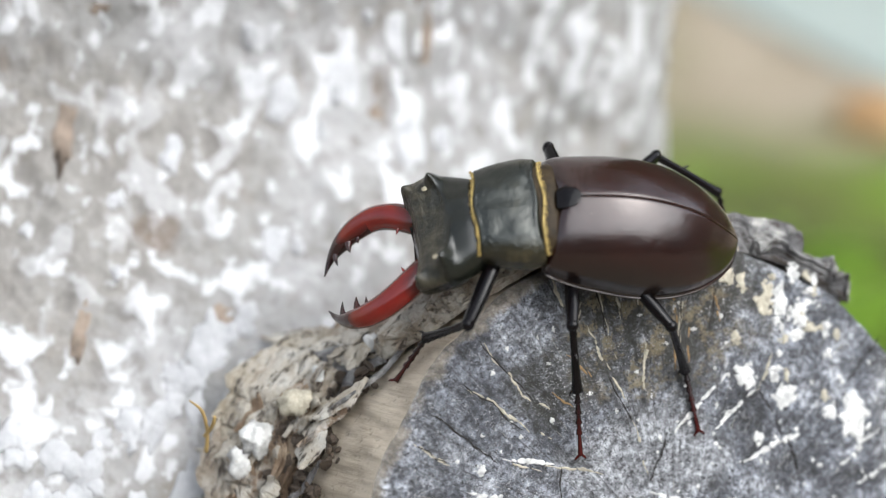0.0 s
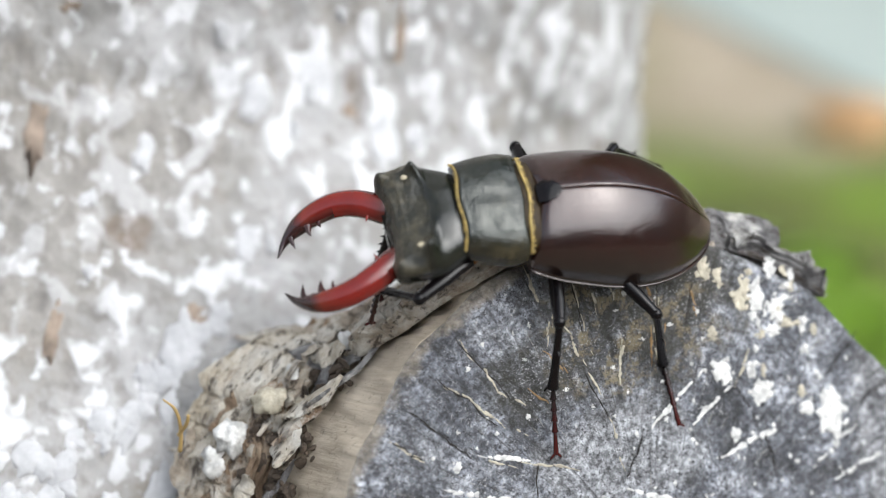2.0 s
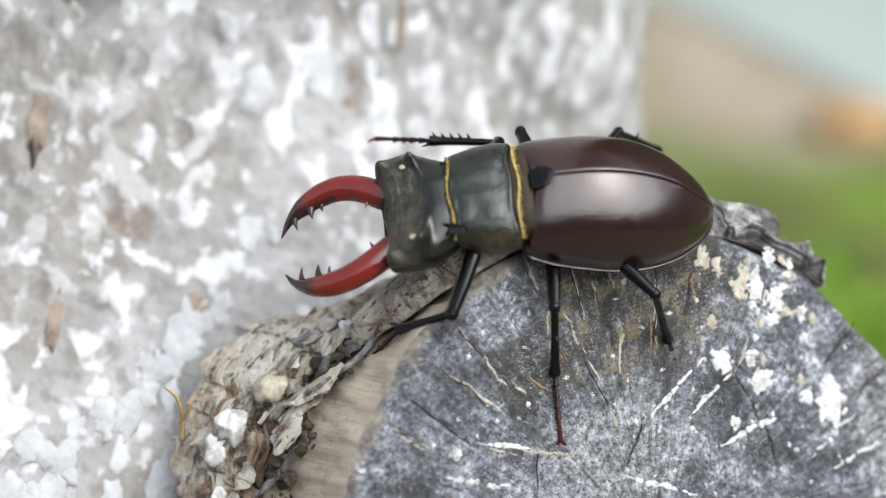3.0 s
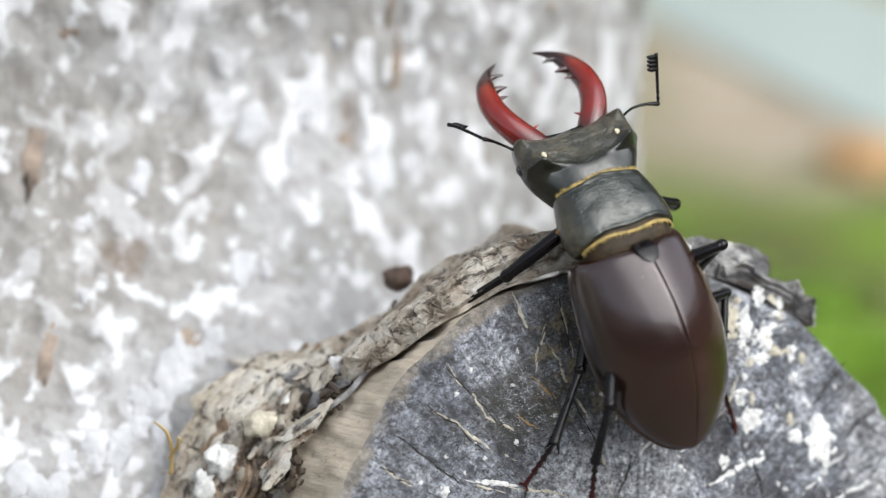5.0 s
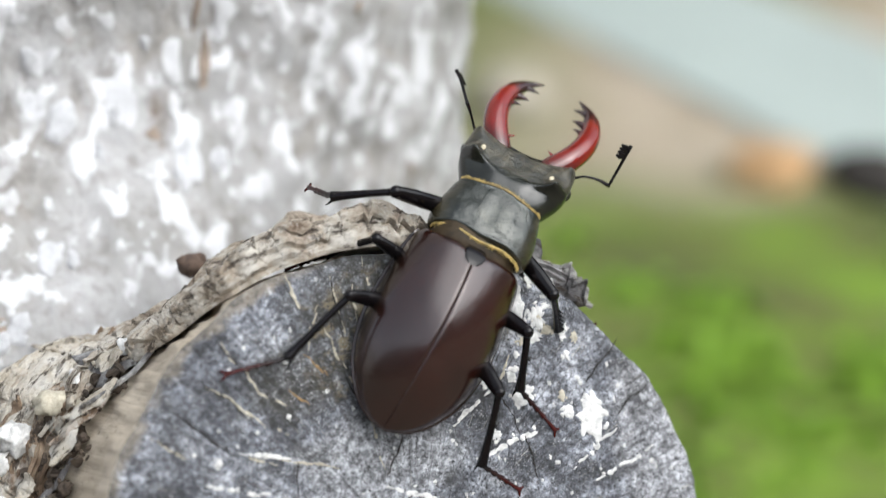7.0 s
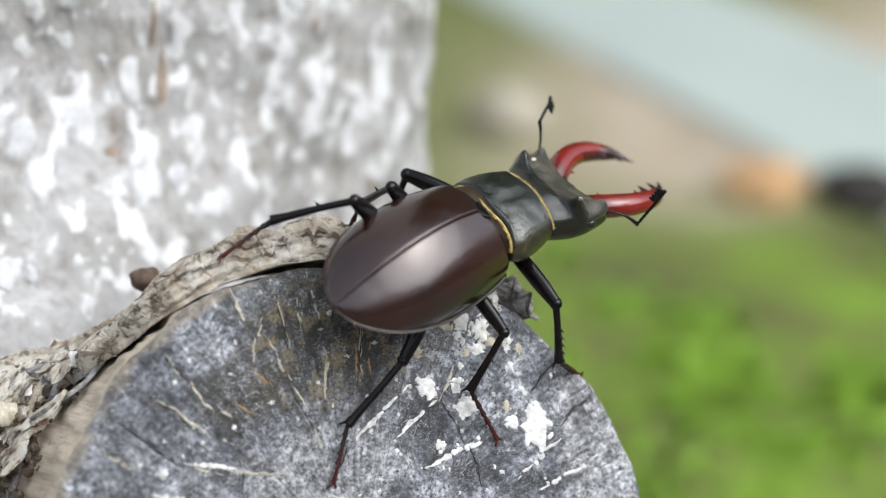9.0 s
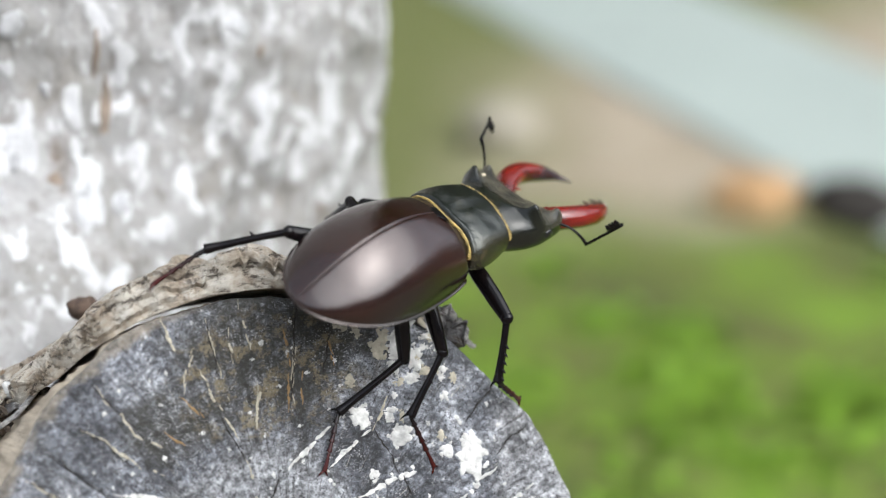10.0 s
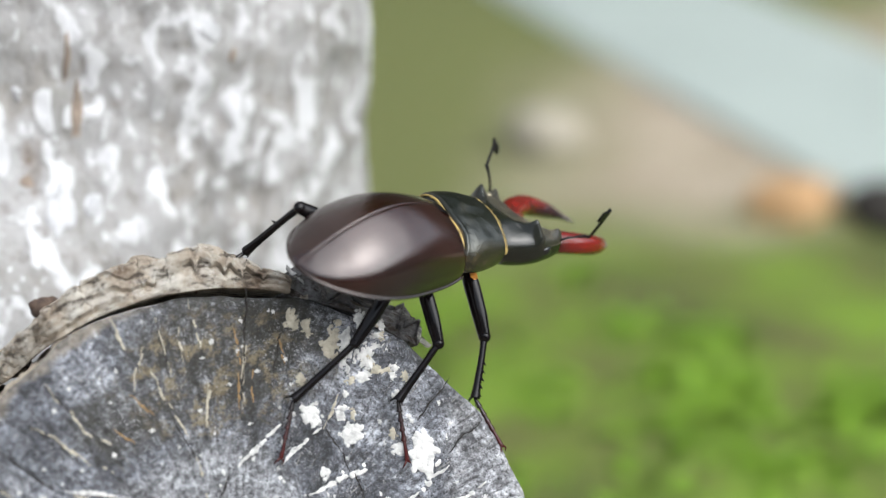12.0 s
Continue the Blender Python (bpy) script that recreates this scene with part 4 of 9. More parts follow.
def build_brick():
    """A broken piece of orange brick with chipped corners."""
    rings = []
    for i, (z, s) in enumerate(((-2, 0.94), (1, 1.0), (5, 1.0), (9, 0.95), (11, 0.8))):
        rings.append([(s * (13 * math.copysign(abs(math.cos(a)) ** 0.35, math.cos(a)) + lump((9 * math.cos(a), 9 * math.sin(a), z), 6, 1.5)), s * 14 * math.copysign(abs(math.sin(a)) ** 0.35, math.sin(a)), z) for a in np.linspace(0, 2 * math.pi, 40, endpoint=False)])
    ob = mesh_object("brick", *skin(rings), make_plain("orange_brick", (0.43, 0.265, 0.13), 0.85, 0.2, 60))
    return tagged(ob, "broken piece of orange brick beside the board", "brick")


build_brick().matrix_world = pose(0.150, 0.452, GROUND_Z * MM, 0, 0, -30)
# a near-black lump stands in for the shadow in the gap under the board
shade_lump = ball((0, 0, 0), (24, 15, 10), 16, 26)
ob = mesh_object("board_gap_shade", [tuple(Vector(v) * (1 + lump(v, 8, 0.22, 4.0))) for v in shade_lump[0]], shade_lump[1], make_plain("dark_gap_shade", (0.028, 0.024, 0.020), 0.9, 0.5, 120))
ob.matrix_world = pose(0.186, 0.440, (GROUND_Z + 3) * MM, 0, 0, -60)
tagged(ob, "dark lump standing in for the shaded gap under the board", "soil clod")
pebble = ball((0, 0, 0), (17, 15, 11), 14, 22)
ob = mesh_object("stone", [tuple(Vector(v) * (1 + lump(v, 9, 0.18))) for v in pebble[0]], pebble[1], make_plain("pale_grey_stone", (0.325, 0.295, 0.235), 0.85, 0.2, 90))
ob.matrix_world = pose(0.060, 0.54, (GROUND_Z + 6) * MM, 4, 8, 30)
tagged(ob, "pale rounded stone half sunk in bare earth", "stone")


def build_weeds():
    """Low broad-leaved weeds in loose clumps on the mossy ground."""
    rng = random.Random(5)
    verts, faces = [], []
    for i in range(620):
        cx, cy = rng.uniform(-60, 480), rng.uniform(40, 400)
        if cy > 350 + 0.10 * cx + rng.uniform(-50, 25) or noise.noise(Vector((cx * 0.014, cy * 0.014, 2.0))) < -0.22:
            continue
        size = rng.choice((0.6, 0.8, 1.0, 1.0, 1.35))
        for k in range(rng.randint(6, 12)):
            yaw, rise = rng.uniform(0, 6.28), rng.uniform(0.05, 0.7)
            d, s = Vector((math.cos(yaw), math.sin(yaw), rise)), Vector((-math.sin(yaw), math.cos(yaw), rng.uniform(-0.2, 0.2)))
            base = Vector((cx + rng.gauss(0, 6), cy + rng.gauss(0, 6), GROUND_Z + 0.6))
            l, w, m = size * rng.uniform(5, 11), size * rng.uniform(2.0, 4.0), len(verts)
            for u, v, drop in ((0, 0.12, 0), (0.25, 0.75, 0), (0.55, 1.0, 0.6), (0.82, 0.6, 2.2), (1.0, 0.05, 4.0)):
                mid = base + d * (l * u) - Vector((0, 0, drop * size))
                verts += [tuple(mid - s * (w * v)), tuple(mid - Vector((0, 0, 0.7 * v))), tuple(mid + s * (w * v))]
            for q in range(4):
                a = m + 3 * q
                faces += [[a, a + 1, a + 4, a + 3], [a + 1, a + 2, a + 5, a + 4]]
    return tagged(mesh_object("weeds", verts, faces, M_GREENS), "bright green broad weed leaves among moss", "weeds", kind="stuff")


build_weeds()


# ---- beetle: y forward, z up, origin between the shoulders ----
def elytron_shape(side):
    """One wing case: domed, with a sunk seam and a thin raised rim."""
    yw = [(0.7, 8.0), (0.2, 8.85), (-2.5, 9.6), (-8, 10.35), (-13, 10.65), (-18, 10.2), (-22.5, 8.8), (-26, 6.7), (-28.3, 4.5), (-29.6, 2.4), (-30.2, 0.25)]
    top = [(0.6, 2.0), (0.0, 3.3), (-2.5, 4.3), (-8, 5.3), (-13, 5.2), (-18, 3.9), (-22.5, 1.6), (-26, -1.1), (-28.3, -3.1), (-29.6, -4.4), (-30.1, -5.0)]
    rows, cols = 90, 44
    a, b = spline(yw, rows), spline(top, rows)
    under, upper = [], []
    for (y, w), (_, zt) in zip(a, b):
        zm = float(np.interp(-y, [0, 4, 14, 24, 30], [-3.6, -4.4, -5.0, -5.3, -5.5]))
        zm = min(zm, zt - 0.15)
        front = max(0.0, (y + 0.9) / 1.5)
        ru, rl = [], []
        for j in range(cols + 1):
            t = 0.5 * math.pi * j / cols
            x = w * math.sin(t) ** 0.92
            z = zm + (zt - zm) * (0.76 * max(0.0, math.cos(t)) ** (0.68 if y > -4 else 0.68 + 0.12 * min(1.0, (-4 - y) / 12)) + 0.24 * (1 - x / w))
            z -= 0.08 * math.exp(-((x / 0.14) ** 2)) + front * front * 0.8
            yy = y + 0.0
            if y > -3:
                yy -= 1.0 * math.exp(-((x / 2.6) ** 2)) * (y + 3) / 3.6
            ru.append((side * max(x, 0.04), yy, z))
            rl.append((side * max(x - 0.25, 0.03), yy, z - 0.45))
        # raised rim
        x, z = w, zm
        ru += [(side * (x + 0.28), y, z + 0.02), (side * (x + 0.42), y, z - 0.12), (side * (x + 0.30), y, z - 0.35)]
        rl += [(side * (x - 0.2), y, z - 0.4)] * 1
        upper.append(ru)
        under.append(rl[::-1])
    rings = [u + l for u, l in zip(upper, under)]
    if side > 0:
        rings = [r[::-1] for r in rings]
    return skin(rings)


def pronotum_shape():
    sec = dense([(1.3, 7.4, 1.8, -3.6, -1.8), (1.9, 8.3, 2.6, -4.4, -1.9), (3.8, 8.75, 3.05, -4.9, -2.0), (6.3, 8.45, 3.2, -5.0, -1.9), (8.6, 7.85, 3.0, -4.9, -1.6), (10.2, 7.3, 2.6, -4.6, -1.3), (10.8, 6.9, 2.0, -4.0, -1.2)], 48)

    def top(x, y, z):
        z -= 0.40 * math.exp(-((x / 0.7) ** 2)) * math.exp(-(((y - 5.6) / 3.2) ** 2))
        for sx in (-1, 1):
            z -= 0.25 * math.exp(-(((x - sx * 4.3) / 1.3) ** 2) - ((y - 7.2) / 1.2) ** 2)
            z -= 0.22 * math.exp(-(((x - sx * 2.4) / 0.9) ** 2) - ((y - 3.2) / 0.9) ** 2)
        z += 0.10 * noise.noise(Vector((x * 0.55, y * 0.55, 2.0))) + 0.05 * noise.noise(Vector((x * 1.6, y * 1.6, 5.0)))
        z += 0.22 * math.exp(-(((y - 2.0) / 0.28) ** 2)) + 0.15 * math.exp(-(((y - 10.3) / 0.25) ** 2))
        wave = 0.35 * math.cos(x * 0.72)
        y2 = y + (0.35 * (1 - (x / 8.7) ** 2) + (wave if y > 8 else -wave) * 0.6) * min(1.0, abs(y - 6.0) / 4.0)
        return y2, z

    return loft(sec, 84, top, 0.82)


def hoop(y, w, zt, zm, thick, bow, sweep=(8, 172), sway=0.0, comb=0.0):
    """A fringe of hair along the upper edge of a plate; comb: which way along y its single hairs lie."""
    pts = []
    for d in np.linspace(radians(sweep[0]), radians(sweep[1]), 60):
        c, s = math.cos(d), math.sin(d)
        x = w * math.copysign(abs(c) ** 0.82, c)
        pts.append((x, y + bow * (1 - (x / w) ** 2) + sway * math.cos(x * 0.72), zm + (zt - zm) * s**0.82))
    rng, hairs = random.Random(17), []
    for p in spline(pts, 210):
        tip = Vector(p) + Vector((rng.uniform(-0.25, 0.25), comb * rng.uniform(0.3, 0.95), rng.uniform(-0.02, 0.22)))
        hairs.append(tube([tuple(p), tuple(Vector(p).lerp(tip, 0.5)), tuple(tip)], [0.05, 0.04, 0.01], 4, 3))
    return merged(tube(pts, [thick * 0.6, thick, thick, thick * 0.6], 8, 90), *hairs)


def head_shape():
    """Wide head, built about its hinge: two smooth lobes behind slanting ridges, then a broad sunken forehead plate with raised corners."""
    sec = dense([(-1.8, 5.6, 1.4, -4.2, -1.0), (0.0, 6.9, 2.6, -5.0, -0.8), (1.8, 7.9, 3.1, -5.3, -0.7), (3.6, 8.8, 3.2, -5.2, -0.6), (5.4, 9.25, 2.9, -5.0, -0.5), (7.4, 9.2, 2.4, -4.7, -0.5), (9.2, 9.0, 1.8, -4.3, -0.5), (10.2, 8.6, 1.1, -3.8, -0.7), (10.8, 7.5, 0.1, -3.0, -0.9)], 96)

    def top(x, y, z):
        u = min(1.0, abs(x) / 8.6)
        crest = 2.7 + 2.0 * u**1.3
        z -= 0.25 * math.exp(-((x / 2.4) ** 2)) + 0.35 * math.exp(-(((u - 0.95) / 0.2) ** 2)) + 0.45 * math.exp(-(((u - 0.6) / 0.25) ** 2))
        if y > crest - 0.8:
            k = min(1.0, (y - crest + 0.8) / (1.2 + 2.2 * max(0.0, 1 - u / 0.45)))
            plane = 2.55 - 0.20 * (y - 4.0) + 0.75 * u * u - 0.45 * (1 - u) + 0.22 * noise.noise(Vector((x * 0.5, y * 0.6, 1))) + 0.15 * noise.noise(Vector((x * 1.7, y * 1.7, 4))) + 0.06 * noise.noise(Vector((x * 4.2, y * 4.2, 8)))
            plane -= 0.55 * max(0.0, y - 9.0) ** 1.4
            z = z * (1 - k) + min(z + 1.1, plane) * k
        z += 0.55 * math.exp(-(((y - crest) / 0.42) ** 2)) * min(1.0, max(0.0, (u - 0.30) / 0.3))
        z += 1.5 * math.exp(-(((abs(x) - 7.0) / 1.2) ** 2) - ((y - 4.6) / 1.15) ** 2)
        z += 1.25 * math.exp(-(((abs(x) - 8.0) / 0.9) ** 2) - ((y - 9.6) / 1.0) ** 2)
        y2 = y - (0.9 * (1 - u * u) - 0.35 * math.exp(-((x / 0.9) ** 2)) if y > 7.5 else 0.0) * min(1.0, (y - 7.5) / 2.5)
        return y2, z

    return loft(sec, 96, top, 0.80)


def mandible_shape(side):
    """Antler jaw: bowed out from a close-set root, with a small tooth near it, a comb of teeth further out and a forked tip."""
    base = [(3.0, 7.4, -2.4), (4.5, 10.0, -1.7), (6.4, 13.0, -1.3), (7.6, 16.4, -1.5), (7.65, 19.8, -2.2), (6.75, 22.9, -3.0), (5.2, 25.3, -3.7), (3.1, 26.8, -4.1)]
    pts = [(side * x, y, z) for x, y, z in base]
    jaw = tube(pts, [1.85, 2.1, 2.05, 1.95, 1.8, 1.4, 0.60, 0.08], 18, 64, (1.0, 0.95))
    teeth = []
    for root, tip, r in (((4.6, 12.0, -1.2), (2.9, 12.9, -0.8), 0.36), ((6.3, 19.6, -2.2), (4.7, 19.5, -1.8), 0.40), ((6.2, 21.4, -2.5), (3.9, 21.2, -2.1), 0.62), ((5.7, 24.2, -3.3), (3.2, 23.9, -3.0), 0.48)):
        a, b = Vector((side * root[0], *root[1:])), Vector((side * tip[0], *tip[1:]))
        teeth.append(tube([a, a.lerp(b, 0.5) + Vector((0, 0.12, 0)), b], [r * 1.25, r * 0.7, 0.05], 9, 8))
    return merged(jaw, *teeth)


def antenna_shape(side):
    """Elbowed feeler built from its root: long scape, short beads and a comb of four plates."""
    scape = tube([(0, 0, 0), (side * 2.2, 0.9, 0.3), (side * 4.6, 0.6, 0.4), (side * 6.6, -0.3, 0.3)], [0.24, 0.20, 0.24, 0.36], 8, 18)
    elbow = Vector((side * 6.6, -0.3, 0.3))
    end = elbow + Vector((side * 1.5, 5.2, 0.6))
    beads = [ball(elbow.lerp(end, k / 6), (0.30, 0.36, 0.30), 6, 8) for k in range(7)]
    comb = [tube([end + Vector((side * 0.2 * k, 0.58 * k, 0)), end + Vector((side * (0.2 * k - 0.9), 0.58 * k + 0.3, 0.35)), end + Vector((side * (0.2 * k - 1.6), 0.58 * k + 0.75, 0.6))], [0.30, 0.40, 0.20], 8, 7, (1, 0.7)) for k in range(4)]
    stem = tube([elbow, end, end + Vector((side * 0.7, 2.2, 0))], [0.2, 0.26, 0.34], 8, 12)
    return merged(scape, stem, *beads, *comb)


def femur_shape(length, r):
    return merged(tube([(0, -0.6, 0), (0, length * 0.3, 0.25), (0, length * 0.7, 0.2), (0, length, 0)], [r * 0.7, r * 1.05, r, r * 0.78], 14, 26, (0.8, 1.1)), ball((0, length, 0), (r * 0.75, r * 0.85, r * 0.85)))


def tibia_shape(length, r, spines):
    out = [tube([(0, 0, 0), (0, length * 0.35, 0.12), (0, length * 0.8, 0.05), (0, length, 0)], [r * 0.85, r * 0.8, r * 0.95, r * 1.25], 12, 22)]
    for k in range(spines):
        y = length * (0.4 + 0.5 * k / max(1, spines - 1))
        out.append(tube([(0, y, r * 0.5), (0, y + 0.4, r * 1.35), (0, y + 0.7, r * 2.0)], [0.28, 0.18, 0.03], 6, 5))
    for s in (-1, 1):
        out.append(tube([(s * r * 0.6, length - 0.3, -0.2), (s * r * 1.3, length + 0.6, -0.5), (s * r * 1.5, length + 1.2, -0.6)], [0.26, 0.16, 0.03], 6, 6))
    return merged(*out)


def tarsus_shape(length):
    out, y = [], 0.0
    for k, share in enumerate((0.16, 0.15, 0.14, 0.15, 0.30)):
        step = share * length
        out.append(tube([(0, y, 0), (0, y + step * 0.6, 0), (0, y + step, -0.06)], [0.28, 0.38, 0.54] if k < 4 else [0.26, 0.36, 0.44], 9, 8))
        y += step * 0.97
    for s in (-1, 1):
        out.append(tube([(s * 0.15, y, 0), (s * 0.75, y + 0.6, -0.1), (s * 0.75, y + 1.2, -0.6)], [0.24, 0.18, 0.03], 7, 8))
    return merged(*out)


beetle = tagged(new("stag_beetle"), "male stag beetle with chestnut wing cases and red antler jaws", "beetle")
for s in (-1, 1):
    part("wing_case", elytron_shape(s), M_ELYTRA, beetle, "glossy chestnut-brown wing case")
scutellum = tube([(0, 0.2, 2.6), (0, -0.9, 3.5), (0, -2.2, 4.03), (0, -3.4, 4.36)], [1.5, 1.85, 1.45, 0.25], 18, 16, (1, 0.12))
part("scutellum", scutellum, M_LEG, beetle, "small dark rounded shield plate")
waist = moved(loft(dense([(-6, 7.0, 0, -7.6, -3), (-2, 7.8, 1.5, -8.4, -2.8), (0.5, 7.4, 2.4, -7.6, -2), (2.2, 6.9, 2.2, -5.4, -1.5), (4.0, 6.6, 1.8, -6.0, -1.5)], 18), 36), Matrix.Translation((0, 4, 8)))
thorax = part("thorax", waist, M_NECK, beetle, "brown waist between wing cases and neck shield")
thorax.location = (0, -4 * MM, -8 * MM)
# the lens stays focused on the beetle's chest
cam.data.dof.focus_object = thorax
part("abdomen", loft(dense([(-1, 7.2, -3, -8.6, -4.6), (-6, 9.0, -3, -9.2, -4.8), (-14, 9.5, -3, -9.0, -5.0), (-22, 8.0, -4, -8.2, -5.4), (-27, 4.8, -5, -7.2, -5.7), (-29.6, 1.4, -5.4, -6.2, -5.8)], 30), 36), M_BELLY, beetle, "black-brown underside")
pronotum = part("neck_shield", pronotum_shape(), M_SHELL, beetle, "dark green-black neck shield with fine dents")
part("hair_fringe", hoop(1.45, 7.7, 2.5, -1.6, 0.22, -0.30, sway=-0.2, comb=-0.8), M_FRINGE, pronotum, "golden hair fringe")
part("hair_fringe", hoop(10.75, 7.0, 2.3, -1.0, 0.10, 0.35, sway=0.2, comb=0.6), M_FRINGE, pronotum, "golden hair fringe")
head = part("head", head_shape(), M_HEAD, beetle, "broad dusty black head with a flat forehead")
for s in (-1, 1):
    part("mandible", mandible_shape(s), M_MANDIBLE, head, "red antler-like jaw with black forked tip")
    part("eye", ball((s * 8.75, 6.4, -0.6), (0.95, 1.2, 1.05)), M_EYE, head, "glossy black eye")
    part("pale_spot", ball((s * 6.0, 5.9, 2.75), (0.42, 0.55, 0.20)), M_SPOT, head)
part("upper_lip", loft(dense([(7.4, 2.4, -1.4, -3.2, -2.2), (9.2, 2.2, -1.6, -3.0, -2.2), (10.2, 1.2, -1.8, -2.8, -2.2)], 8), 20), M_FRINGE, head, "pale brown lip")
brow = [(x, 10.35 - 0.75 * (1 - (x / 8.0) ** 2), -0.55 + 0.4 * (x / 7.5) ** 2) for x in np.linspace(-6.8, 6.8, 24)]
part("hair_fringe", tube(brow, [0.10, 0.2, 0.24, 0.2, 0.10], 8, 60), M_FRINGE, head, "golden hair fringe along the brow")
antennae = []
for s in (-1, 1):
    ob = part("antenna", antenna_shape(s), M_LEG, head, "elbowed black feeler with comb tip")
    antennae.append(ob)
LEG_SIZES = {"F": (12.8, 10.5, 10.5), "M": (11.2, 11.5, 11.5), "H": (12.5, 13.5, 11.0)}
legs = {}
for key in ("LF", "LM", "LH", "RF", "RM", "RH"):
    lf, lt, lr = LEG_SIZES[key[1]]
    thigh = part("femur", femur_shape(lf, 1.35 if key[1] == "F" else 1.25), M_LEG, beetle, "glossy black upper leg")
    if key[1] == "F":
        part("hair_patch", ball((0, 2.8, 1.0), (0.8, 2.0, 0.75)), M_ORANGE, thigh, "orange hair patch")
    shin = part("tibia", tibia_shape(lt, 0.72, 5 if key[1] == "F" else 1), M_LEG, beetle, "black spined lower leg")
    foot = part("tarsus", tarsus_shape(lr), M_TARSUS, beetle, "dark red jointed foot with two claws")
    legs[key] = (thigh, shin, foot)


def seg(x0, y0, z0, x1, y1, z1):
    """Pose of a leg piece from one joint to the next, in millimetres of the beetle's space."""
    a, b = Vector((x0, y0, z0)), Vector((x1, y1, z1))
    y = (b - a).normalized()
    out = Vector((math.copysign(1.0, x0 + x1), 0.0, 1.2))
    z = (out - y * out.dot(y)).normalized()
    x = y.cross(z)
    m = Matrix((x, y, z)).transposed().to_4x4()
    m.translation = a * MM
    return m


def at(x, y, z, w, i, j, k):
    """Pose from millimetres and a turn as a quaternion."""
    return Matrix.LocRotScale(Vector((x, y, z)) * MM, Quaternion((w, i, j, k)), None)


